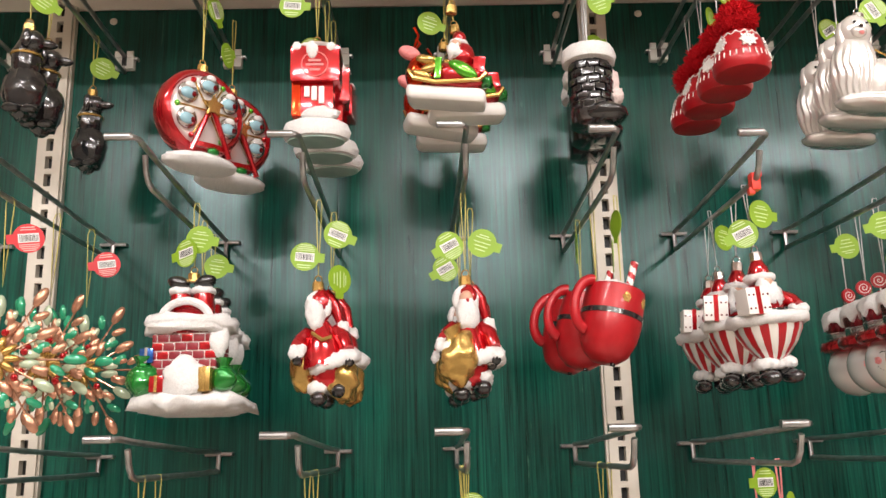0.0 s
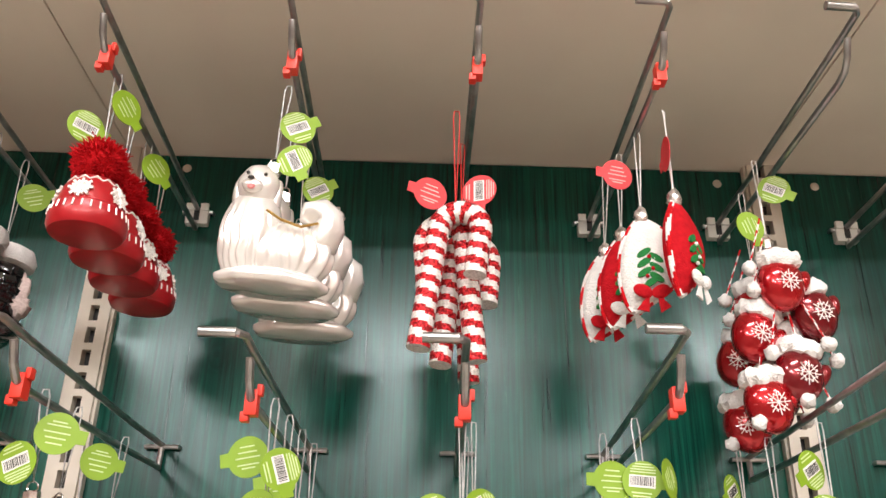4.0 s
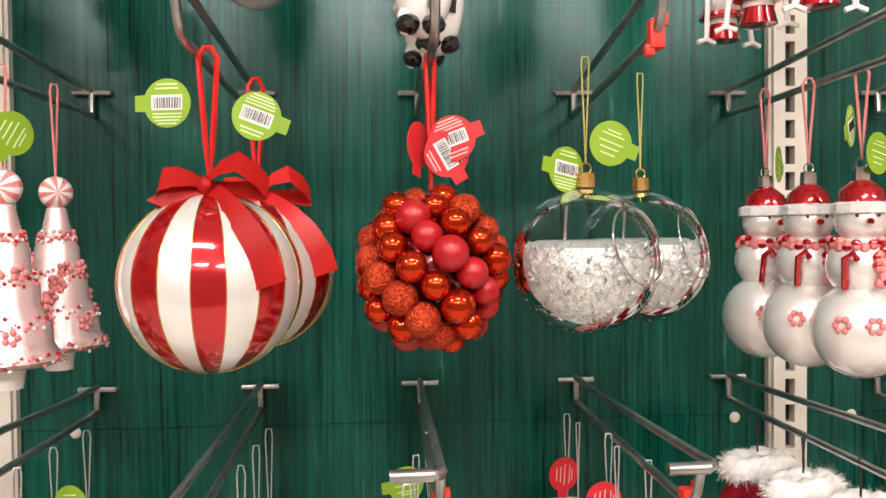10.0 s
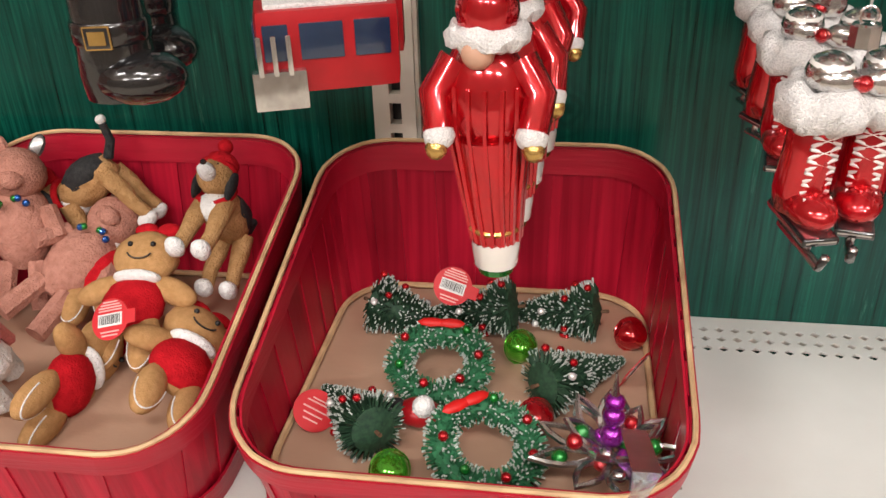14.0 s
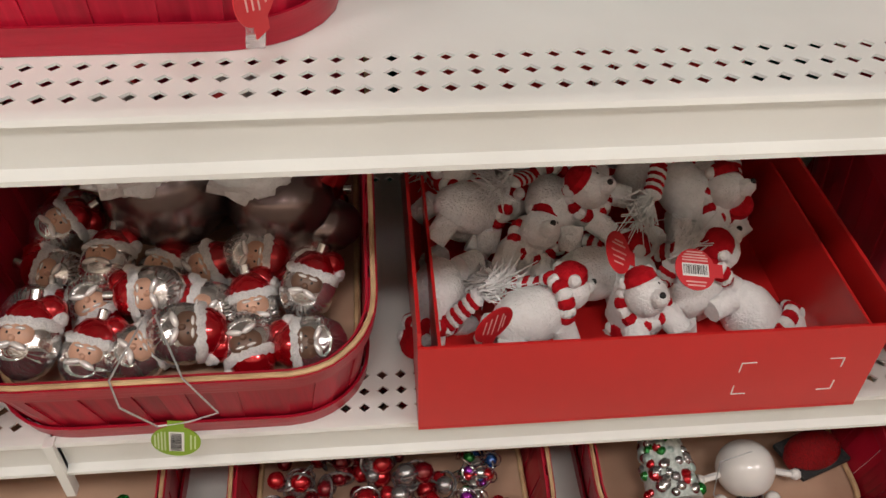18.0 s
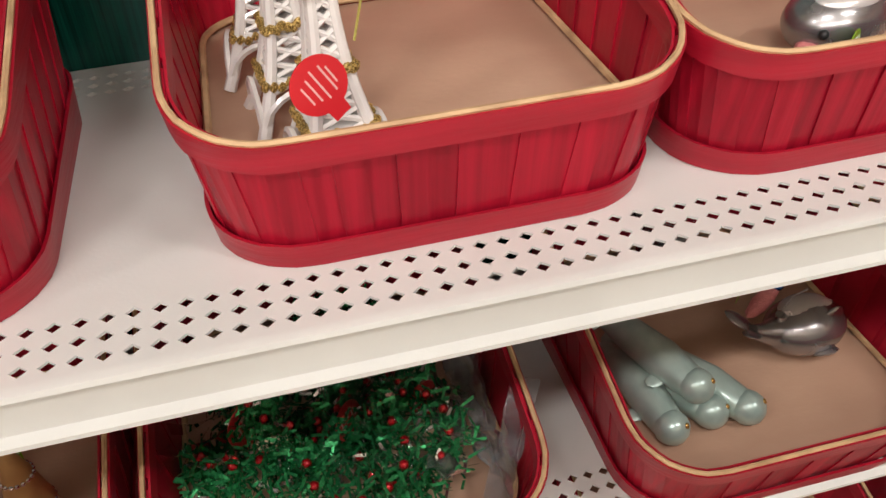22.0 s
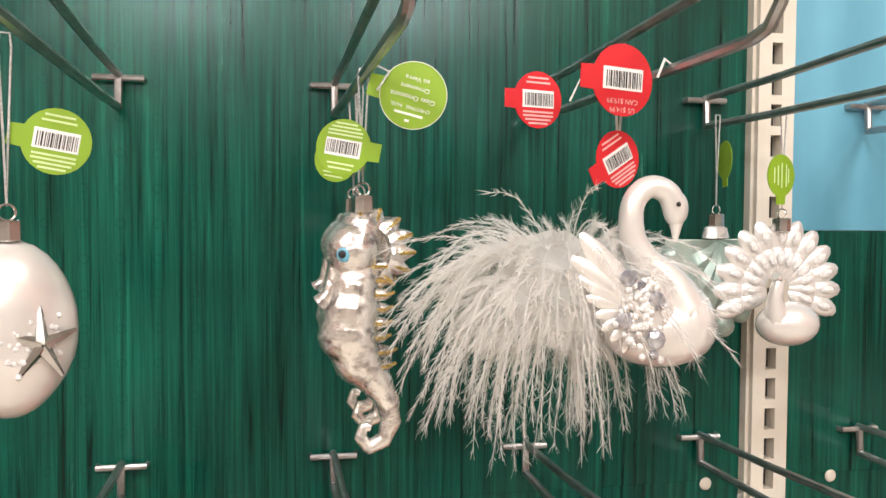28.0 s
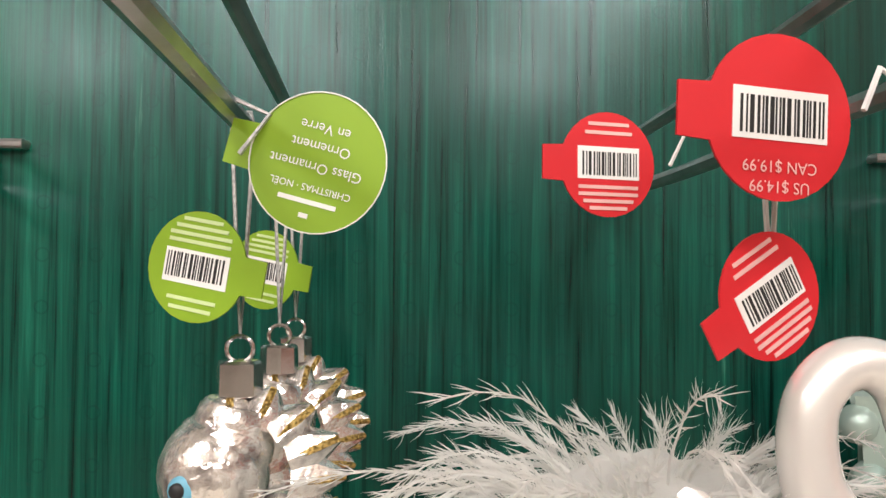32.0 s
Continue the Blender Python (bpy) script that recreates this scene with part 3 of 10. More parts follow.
# ---- ornament materials ----
RED_GLASS = material("red_mirror_glass", (0.58, 0.007, 0.016), 0.12, 0.65, second=(0.46, 0.005, 0.012), scale=60, coat=1.0)
RED_MATTE = material("red_matt_lacquer", (0.42, 0.009, 0.015), 0.34, 0.1, second=(0.35, 0.007, 0.012), scale=60, coat=0.2)
DARK_RED = material("deep_red_glass", (0.22, 0.003, 0.010), 0.16, 0.5, scale=60, coat=1.0)
PEARL = material("white_pearl_glass", (0.90, 0.87, 0.84), 0.24, 0.42, second=(0.80, 0.77, 0.74), scale=30, coat=1.0)
SILVER_PEARL = material("silver_pearl_glass", (0.84, 0.82, 0.80), 0.25, 0.45, second=(0.74, 0.72, 0.70), scale=30, coat=0.4)
WHITE_PAINT = material("white_paint", (0.82, 0.79, 0.75), 0.30, second=(0.76, 0.73, 0.70), scale=50, coat=0.8)
FROST = material("white_glitter_snow", (0.88, 0.86, 0.84), 0.50, second=(0.72, 0.70, 0.69), scale=900, bump=0.9, bump_scale=900, contrast=(0.42, 0.55))
SILVER = material("silver_mirror_glass", (0.70, 0.69, 0.68), 0.16, 0.95, second=(0.45, 0.44, 0.44), scale=90, contrast=(0.3, 0.6))
SILVER_LEAF = material("crackled_silver_leaf", (0.90, 0.87, 0.83), 0.17, 0.8, second=(0.36, 0.33, 0.32), scale=150, bump=0.55, bump_scale=170, contrast=(0.33, 0.5), detail=9)
GOLD = material("gold_glass", (0.62, 0.40, 0.13), 0.24, 0.8, second=(0.50, 0.31, 0.09), scale=60)
GOLD_GLITTER = material("gold_glitter", (0.85, 0.62, 0.22), 0.35, 0.8, second=(0.30, 0.19, 0.05), scale=1100, bump=1.0, bump_scale=1100, contrast=(0.45, 0.55))
AMBER_GLASS = material("amber_glitter_glass", (0.84, 0.70, 0.47), 0.26, 0.45, second=(0.64, 0.49, 0.27), scale=700, bump=0.4, bump_scale=700, coat=1.0)
BLACK_GLOSS = material("black_glazed_glass", (0.008, 0.008, 0.009), 0.12, second=(0.015, 0.015, 0.016), scale=60, coat=1.0, bump=0.3, bump_scale=120)
GREEN_GLASS = material("green_mirror_glass", (0.01, 0.23, 0.03), 0.18, 0.5, scale=60, coat=1.0)
LIME_GLASS = material("lime_mirror_glass", (0.12, 0.55, 0.03), 0.14, 0.75, scale=60, coat=1.0)
PURPLE_GLASS = material("purple_mirror_glass", (0.35, 0.01, 0.40), 0.14, 0.75, scale=60, coat=1.0)
BLUE_GLASS = material("blue_mirror_glass", (0.01, 0.10, 0.40), 0.16, 0.6, scale=60, coat=1.0)
COPPER_RED = material("orange_red_mirror", (0.62, 0.05, 0.012), 0.10, 0.9, second=(0.55, 0.035, 0.010), scale=60)
SKIN_TONE = material("painted_face", (0.62, 0.36, 0.25), 0.4, scale=60)
DARK_FACE = material("brown_painted_face", (0.16, 0.09, 0.06), 0.4, scale=60)
PINK_PEARL = material("pink_pearl_glass", (0.84, 0.66, 0.64), 0.26, 0.45, second=(0.76, 0.54, 0.53), scale=30, coat=0.5)
PINK_PAINT = material("coral_pink_glitter", (0.72, 0.25, 0.24), 0.45, second=(0.6, 0.18, 0.18), scale=400, bump=0.4, bump_scale=500)
PLUSH = material("white_plush", (0.88, 0.87, 0.85), 0.95, second=(0.80, 0.79, 0.77), scale=160, bump=1.0, bump_scale=500, spec=0.1)
PLUSH_RED = material("red_felt", (0.52, 0.012, 0.020), 0.9, second=(0.40, 0.008, 0.014), scale=160, bump=0.6, bump_scale=600, spec=0.1)
VELVET = material("dark_red_velvet", (0.26, 0.004, 0.012), 0.85, second=(0.13, 0.002, 0.007), scale=40, bump=0.4, bump_scale=300, spec=0.2)
YARN_RED = material("red_yarn", (0.62, 0.012, 0.018), 0.9, second=(0.42, 0.007, 0.012), scale=500, bump=0.8, bump_scale=600, spec=0.1)
TAN_PLUSH = material("tan_plush", (0.50, 0.29, 0.13), 0.95, second=(0.40, 0.22, 0.09), scale=160, bump=1.0, bump_scale=500, spec=0.1)
PINK_PLUSH = material("dusty_pink_plush", (0.52, 0.25, 0.19), 0.95, second=(0.42, 0.19, 0.14), scale=160, bump=1.0, bump_scale=500, spec=0.1)
BLACK_CLOTH = material("black_cloth", (0.015, 0.015, 0.016), 0.85, second=(0.03, 0.03, 0.03), scale=300, bump=0.4, bump_scale=600)
GREEN_TAG = material("lime_card", (0.24, 0.40, 0.022), 0.45, second=(0.21, 0.36, 0.018), scale=20)
RED_TAG = material("red_card_tag", (0.62, 0.022, 0.030), 0.42, second=(0.57, 0.018, 0.026), scale=20)
WHITE_CARD = material("white_label", (0.82, 0.81, 0.79), 0.5, scale=20, second=(0.78, 0.77, 0.75))
INK = material("black_ink", (0.02, 0.02, 0.02), 0.5)
PALE_GREEN_INK = material("pale_green_ink", (0.62, 0.75, 0.38), 0.5)
PALE_RED_INK = material("pale_red_ink", (0.82, 0.48, 0.45), 0.5)
SILVER_CORD = material("silver_cord", (0.62, 0.61, 0.60), 0.4, 0.4, second=(0.35, 0.35, 0.35), scale=900)
GOLD_CORD = material("gold_cord", (0.55, 0.50, 0.14), 0.45, 0.3, second=(0.40, 0.34, 0.08), scale=900)
JUTE = material("jute_twine", (0.42, 0.27, 0.14), 0.9, second=(0.30, 0.18, 0.09), scale=700, bump=0.6, bump_scale=800)
RED_RIBBON = material("red_satin_ribbon", (0.66, 0.015, 0.012), 0.45, second=(0.56, 0.010, 0.010), scale=60)
SHEER = material("sheer_ribbon", (0.80, 0.79, 0.77), 0.5, scale=100)
GREEN_BRISTLE = material("green_bristle", (0.035, 0.20, 0.085), 0.7, second=(0.02, 0.12, 0.05), scale=300)
BRISTLE = material("dark_green_bristle", (0.025, 0.075, 0.035), 0.7, second=(0.010, 0.035, 0.018), scale=300)
SNOW_BRISTLE = material("snowy_bristle", (0.62, 0.66, 0.62), 0.7, second=(0.40, 0.46, 0.42), scale=300)
PINE_BROWN = material("pine_cone_brown", (0.16, 0.085, 0.045), 0.8, second=(0.08, 0.04, 0.02), scale=200)
PALE_BLUE = material("pale_blue_paint", (0.30, 0.52, 0.60), 0.3, scale=80, coat=0.6)
PINK_FUR = material("pale_pink_glitter_fur", (0.80, 0.66, 0.62), 0.7, second=(0.62, 0.48, 0.45), scale=500, bump=0.9, bump_scale=700)
GREEN_FELT = material("green_felt", (0.03, 0.22, 0.06), 0.9, scale=300, bump=0.5, bump_scale=600, spec=0.1)
SEQUIN_RED = material("red_sequins", (0.62, 0.012, 0.020), 0.26, 0.45, second=(0.26, 0.004, 0.008), scale=420, bump=0.9, bump_scale=420, contrast=(0.40, 0.58))
SEQUIN_WHITE = material("white_sequins", (0.86, 0.84, 0.81), 0.30, 0.15, second=(0.64, 0.62, 0.60), scale=420, bump=0.8, bump_scale=420, contrast=(0.40, 0.58))
COPPER_GLITTER = material("orange_red_glitter", (0.72, 0.09, 0.025), 0.30, 0.7, second=(0.30, 0.02, 0.008), scale=700, bump=1.0, bump_scale=700, contrast=(0.42, 0.58))
LONG_FUR = material("long_white_fur", (0.88, 0.86, 0.83), 0.9, second=(0.80, 0.77, 0.73), scale=120, spec=0.1)
SMOKE_GLASS = material("smoky_brown_mirror_glass", (0.26, 0.20, 0.19), 0.22, 0.85, scale=60)
BRICK_RED = material("brick_red_paint", (0.24, 0.012, 0.022), 0.3, scale=60, coat=0.6)


def feather_white():
    """White down: half of the light passes through."""
    m = bpy.data.materials.new("white_down")
    m.use_nodes = True
    n, l = m.node_tree.nodes, m.node_tree.links
    n.remove(n["Principled BSDF"])
    d, t, x = n.new("ShaderNodeBsdfDiffuse"), n.new("ShaderNodeBsdfTranslucent"), n.new("ShaderNodeMixShader")
    tex, ramp = n.new("ShaderNodeTexNoise"), n.new("ShaderNodeValToRGB")
    tex.inputs["Scale"].default_value = 60
    ramp.color_ramp.elements[0].color, ramp.color_ramp.elements[1].color = (0.92, 0.91, 0.89, 1), (0.97, 0.97, 0.96, 1)
    l.new(tex.outputs["Fac"], ramp.inputs["Fac"])
    l.new(ramp.outputs[0], d.inputs[0])
    l.new(ramp.outputs[0], t.inputs[0])
    x.inputs[0].default_value = 0.7
    l.new(d.outputs[0], x.inputs[1])
    l.new(t.outputs[0], x.inputs[2])
    l.new(x.outputs[0], n["Material Output"].inputs[0])
    return m


FEATHER = feather_white()
ROSE_GOLD = material("rose_gold_petals", (0.66, 0.34, 0.22), 0.25, 0.7, scale=60)
GEM_GREEN = material("green_gem", (0.02, 0.32, 0.16), 0.08, 0.2, coat=1.0)
GEM_PALE = material("pale_gem", (0.50, 0.60, 0.42), 0.08, 0.3, coat=1.0)
GEM_CLEAR = material("clear_faceted_gem", (0.75, 0.76, 0.80), 0.05, 0.7, second=(0.35, 0.36, 0.42), scale=300)
WINDOW_BLUE = material("dark_blue_window", (0.012, 0.03, 0.07), 0.1, coat=1.0)
GREY_SILVER = material("satin_grey_silver", (0.38, 0.37, 0.37), 0.25, 0.8, second=(0.30, 0.29, 0.29), scale=40)
TEAL_PEARL = material("pale_sea_green_pearl", (0.45, 0.55, 0.50), 0.3, 0.3, second=(0.36, 0.47, 0.43), scale=60, coat=0.3)
TINSEL = material("green_tinsel", (0.05, 0.42, 0.14), 0.22, 0.6, second=(0.012, 0.14, 0.045), scale=600)
CLEAR_FILM = material("clear_plastic_film", (0.92, 0.93, 0.94), 0.12, trans=0.95, ior=1.15, bump=0.4, bump_scale=60)
SPARKLE = material("silver_sequin_shreds", (0.86, 0.85, 0.84), 0.3, 0.55, second=(0.50, 0.49, 0.48), scale=900, bump=0.6, bump_scale=500, rand=0.2)


def thin_glass():
    """A blown bauble's thin wall: clear, with a gloss that grows at the edge."""
    m = bpy.data.materials.new("thin_clear_glass")
    m.use_nodes = True
    n, l = m.node_tree.nodes, m.node_tree.links
    n.remove(n["Principled BSDF"])
    tr, gl, mx, fr = n.new("ShaderNodeBsdfTransparent"), n.new("ShaderNodeBsdfGlossy"), n.new("ShaderNodeMixShader"), n.new("ShaderNodeFresnel")
    tr.inputs[0].default_value = (0.97, 0.98, 0.975, 1)
    gl.inputs["Roughness"].default_value = 0.03
    fr.inputs["IOR"].default_value = 1.16
    l.new(fr.outputs[0], mx.inputs[0])
    l.new(tr.outputs[0], mx.inputs[1])
    l.new(gl.outputs[0], mx.inputs[2])
    l.new(mx.outputs[0], n["Material Output"].inputs[0])
    return m


CLEAR_GLASS = thin_glass()


class Shape:
    """One mesh of several materials: each call of use() sets the material of what is added next."""

    def __init__(self):
        self.bm, self.mats, self.ranges = bmesh.new(), [], []

    def use(self, mat):
        if mat not in self.mats:
            self.mats.append(mat)
        self.ranges.append((len(self.bm.faces), self.mats.index(mat)))
        return self.bm

    def done(self, name, parent=None, label="", at=None):
        self.bm.faces.ensure_lookup_table()
        self.bm.faces.index_update()
        starts = [s for s, _ in self.ranges] + [len(self.bm.faces)]
        idx = [0] * len(self.bm.faces)
        for (s, i), e in zip(self.ranges, starts[1:]):
            for j in range(s, e):
                idx[j] = i
        mats = self.mats
        ob = part(name, self.bm, mats[0], parent, label, True, at)
        for m in mats[1:]:
            ob.data.materials.append(m)
        ob.data.polygons.foreach_set("material_index", idx)
        return ob


def shared(name, bm, mat, smooth=False):
    """A mesh to be used by many objects."""
    ob = part(name, bm, mat, None, "", smooth)
    me = ob.data
    bpy.data.objects.remove(ob)
    return me


# swing tags: a round card with a tab, a barcode panel and lines of print
R_TAG = 0.0150


def tag_outline():
    out = arc(0, 0, R_TAG, 20, 340, 28)
    return out + [(0.0205, -0.0048), (0.0205, 0.0048)]


TAG_MESH = {"green": shared("tag", flat(bmesh.new(), tag_outline(), -0.0003, 0.0003), GREEN_TAG),
            "red": shared("tag", flat(bmesh.new(), tag_outline(), -0.0003, 0.0003), RED_TAG)}
LABEL_MESH = shared("barcode_label", boxes((-0.0098, 0.0098, -0.00055, -0.0003, -0.0050, 0.0042)), WHITE_CARD)
rng = random.Random(4)
bar_specs, bx = [], -0.009
while bx < 0.0085:
    bw = rng.choice((0.0003, 0.0005, 0.0008))
    bar_specs.append((bx, bx + bw, -0.0007, -0.00055, -0.0035, 0.0032))
    bx += bw + rng.choice((0.0003, 0.0005, 0.0007))
BARS_MESH = shared("barcode", boxes(*bar_specs), INK)


def print_lines(specs):
    return boxes(*[(x - w / 2, x + w / 2, -0.00055, -0.0003, z - 0.0005, z + 0.0005) for x, z, w in specs])


back_lines = [(0, 0.0125, 0.012), (0, 0.0105, 0.016), (0, 0.0085, 0.019), (0, 0.0065, 0.019), (0, -0.009, 0.015), (0, -0.0115, 0.013)]
front_lines = [(0, 0.008, 0.010), (0, 0.0055, 0.016), (0, 0.0005, 0.018), (0, -0.0035, 0.014), (0, -0.0075, 0.011)]
PRINT = {("green", "bar"): shared("print", print_lines(back_lines), PALE_GREEN_INK), ("red", "bar"): shared("print", print_lines(back_lines), PALE_RED_INK),
         ("green", "front"): shared("print", print_lines(front_lines), PALE_GREEN_INK), ("red", "front"): shared("print", print_lines(front_lines), PALE_RED_INK)}


def add_tag(top, m, kind="green", side="bar"):
    tag = new("tag", TAG_MESH[kind])
    tag.parent, tag.matrix_basis = top, m
    tagged(tag, ("lime green" if kind == "green" else "red") + (" round card tag with barcode" if side == "bar" else " round card tag with pale print"))
    if side == "bar":
        for name, me in (("barcode_label", LABEL_MESH), ("barcode", BARS_MESH)):
            new(name, me).parent = tag
    if side != "plain":
        new("print", PRINT[kind, side]).parent = tag
    return tag


CAP_MESH = {}
for cap_name, cap_mat in (("silver", SILVER), ("gold", GOLD)):
    b_ = bmesh.new()
    lathe(b_, [(0.0055, -0.001), (0.0062, -0.0005), (0.0060, 0.008), (0.0052, 0.0088), (0.0, 0.009)], 16, wave=0.04, waves=8)
    tube(b_, [(0.0036 * math.cos(a), 0, 0.0118 + 0.0036 * math.sin(a)) for a in (radians(20 * i) for i in range(18))], 0.0006, 5, closed=True)
    CAP_MESH[cap_name] = shared("cap", b_, cap_mat, True)

ORNAMENTS = []


def soft_edges(ob):
    ob.data.set_sharp_from_angle(angle=math.pi)
    return ob


class Ornament:
    """A hanging ornament. Its origin is where its loop lies on the hook; z = 0 in its own parts is the top of its body."""

    def __init__(self, name, label, category, drop, cord=SILVER_CORD, cap="silver", tags=(), spread=0.003, cord_r=0.0006):
        self.top = thing(name, pose(0, -20, 0), label, category, "hanging ornaments")
        drop += 0.009
        self.drop, self.m = drop, pose(0, 0, -drop)
        ORNAMENTS.append(self.top)
        end = -drop + (0.015 if cap else 0.0)
        bm = bmesh.new()
        pts = [(0, 0, end)] + [(-spread * s, -0.001, end + (0.002 - end) * s) for s in (0.35, 0.7, 0.95)]
        pts += [(-0.002, 0, 0.0038), (0.002, 0, 0.0038)] + [(spread * s, 0.001, end + (0.002 - end) * s) for s in (0.95, 0.7, 0.35)]
        tube(bm, pts, cord_r, 5, closed=True)
        part("hanging_cord", bm, cord, self.top)
        if cap:
            c = new("cap", CAP_MESH[cap])
            c.parent, c.matrix_basis = self.top, self.m
        for kind, side, x, z, ry, rz in tags:
            add_tag(self.top, pose(x, -0.004, z - 0.009, 0, ry, rz), kind, side)

    def add(self, name, bm, mat, label="", smooth=True):
        return part(name, bm, mat, self.top, label, smooth, self.m)

    def shape(self, name, sh, label=""):
        return sh.done(name, self.top, label, self.m)

    def blob(self, name, mat, c, r, seg=14, scale=(1, 1, 1), turn=None, rough=0.0, freq=40.0, label=""):
        ob = self.add(name, ball(bmesh.new(), c, r, seg, scale, turn, rough, freq), mat, label)
        return soft_edges(ob) if rough else ob

    def rod(self, name, mat, pts, r, seg=8, label=""):
        return self.add(name, tube(bmesh.new(), pts, r, seg), mat, label)

    def turned(self, name, mat, profile, seg=24, at=(0, 0, 0), wave=0.0, waves=8, tilt=None, label=""):
        return self.add(name, lathe(bmesh.new(), profile, seg, at, wave, waves, tilt), mat, label)

    def ring(self, name, mat, z, R, r, sy=1.0, c=(0, 0), tilt=None, label=""):
        bm = bmesh.new()
        fur_ring(bm, z, R, r, sy=sy, c=c, tilt=tilt)
        return soft_edges(self.add(name, bm, mat, label))

    def striped(self, name, mats, pts, r, seg, period):
        """One rod with stripes that wind round it."""
        ob = self.rod(name, mats[0], pts, r, seg)
        pts = [Vector(p) for p in pts]
        run = [0.0]
        for a, b in zip(pts, pts[1:]):
            run.append(run[-1] + (b - a).length)
        for m in mats[1:]:
            ob.data.materials.append(m)
        idx = [int((run[i] / period + j / seg) * len(mats)) % len(mats) for i in range(len(pts) - 1) for j in range(seg)] + [0, 0]
        ob.data.polygons.foreach_set("material_index", idx)
        return ob


def hang(orn, k, row, ys, turns=None, dx=(0, 0, 0, 0, 0, 0), lean=(0, 0, 0, 0, 0, 0)):
    for i, y in enumerate(ys):
        made = copy_thing(orn.top, pose(peg_x(k) + dx[i], y, row - 0.019, 0, lean[i] * 0.4, (turns or (0, 6, -5, 8, -3, 4))[i]))
        # further back only every other ornament still shows a tag
        spare = [c for c in made.children if c.name.startswith("tag")]
        for c in spare if i % 2 else spare[1:] if i else ():
            for d in (*c.children, c):
                bpy.data.objects.remove(d)


def gore(bm, profile, a0, a1, seg=4):
    """A strip of a turned shape, between two angles in degrees."""
    cols = []
    for j in range(seg + 1):
        a = radians(a0 + (a1 - a0) * j / seg)
        cols.append([bm.verts.new((r * math.cos(a), r * math.sin(a), z)) for r, z in profile])
    for a, b in zip(cols, cols[1:]):
        for i in range(len(profile) - 1):
            bm.faces.new((a[i], b[i], b[i + 1], a[i + 1]))


def round_profile(r, zc, n=14, squash=1.0):
    return [(max(r * math.sin(math.pi * i / n), 0.0004), zc + squash * r * math.cos(math.pi * i / n)) for i in range(n + 1)]


def banded(sh, mats, pts, r, seg=10):
    """A rod whose pieces take the materials in turn."""
    for i in range(len(pts) - 1):
        tube(sh.use(mats[i % len(mats)]), [pts[i], pts[i + 1]], r, seg)


def spiral_band(bm, p0, p1, r, turns, width, start=0.0, n=60):
    """A raised ribbon wound round a straight rod from p0 to p1; r may be (start, end)."""
    p0, p1 = Vector(p0), Vector(p1)
    d = (p1 - p0).normalized()
    u = d.orthogonal().normalized()
    v = d.cross(u)
    L = (p1 - p0).length
    r0, r1 = r if isinstance(r, tuple) else (r, r)
    rows = []
    for i in range(n + 1):
        f = i / n
        a = start + f * turns * 2 * math.pi
        row = []
        for s in (0, 0.5, 1):
            g = min(max(f * (1 - width / L) + s * width / L, 0), 1)
            rr = (r0 + (r1 - r0) * g) * 1.03
            row.append(bm.verts.new(p0 + d * (g * L) + (u * math.cos(a) + v * math.sin(a)) * rr))
        rows.append(row)
    for a, b in zip(rows, rows[1:]):
        for j in range(2):
            bm.faces.new((a[j], b[j], b[j + 1], a[j + 1]))


def fluffy(bm, c, r, n=8, lump=0.45, seed=1, scale=(1, 1, 1)):
    """A fluffy clump: one ball with a deeply uneven skin."""
    ball(bm, c, r, 22, scale, rough=0.75 * lump, freq=2.6 / r)


def fur_ring(bm, z, R, r, n=16, sy=1.0, seed=2, c=(0, 0), tilt=None):
    """A ring of fur: a torus with an uneven skin."""
    m = (tilt or Matrix()) @ Matrix.Translation((c[0], c[1], z))
    n, k = 36, 10
    rows = []
    for i in range(n):
        a = 2 * math.pi * i / n
        row = []
        for j in range(k):
            b = 2 * math.pi * j / k
            p = Vector(((R + r * math.cos(b)) * math.cos(a), (R + r * math.cos(b)) * math.sin(a), r * math.sin(b)))
            q = p * (1.3 / r) + Vector((seed * 3.1, 0, 0))
            p += Vector((noise.noise(q), noise.noise(q + Vector((0, 7, 0))), noise.noise(q + Vector((0, 0, 5))))) * r * 0.45
            p.y *= sy
            row.append(bm.verts.new(m @ p))
        rows.append(row)
    for i in range(n):
        a, b = rows[i], rows[(i + 1) % n]
        for j in range(k):
            bm.faces.new((a[j], b[j], b[(j + 1) % k], a[(j + 1) % k]))


def snow_flake(bm, c, r, normal_turn, arms=6, w=0.0007):
    m = Matrix.Translation(c) @ normal_turn
    for i in range(arms):
        a = math.pi * 2 * i / arms
        d = Vector((math.cos(a), 0, math.sin(a)))
        tube(bm, [m @ Vector((0, 0, 0)), m @ (d * r)], w, 4)
        e = Vector((math.cos(a + 0.5), 0, math.sin(a + 0.5)))
        f = Vector((math.cos(a - 0.5), 0, math.sin(a - 0.5)))
        tube(bm, [m @ (e * r * 0.75), m @ (d * r * 0.5), m @ (f * r * 0.75)], w, 4)


# ---- row A ornaments ----
o = Ornament("black_dog_ornament", "glossy black glass dog ornament with gold collar", "ornament", 0.072, GOLD_CORD, "gold", [("green", "front", 0.012, -0.035, 20, 25)])
bm = bmesh.new()
ball(bm, (0, 0, -0.070), 0.021, 20, (1.0, 0.9, 1.5), rough=0.22, freq=130)
ball(bm, (0, 0, -0.034), 0.016, 16, (0.95, 0.95, 1.5), rough=0.2, freq=130)
ball(bm, (0.008, -0.014, -0.093), 0.008, 10, (1.2, 1, 0.7))
ball(bm, (-0.009, -0.012, -0.093), 0.008, 10, (1.2, 1, 0.7))
o.add("body", bm, BLACK_GLOSS)
bm = bmesh.new()
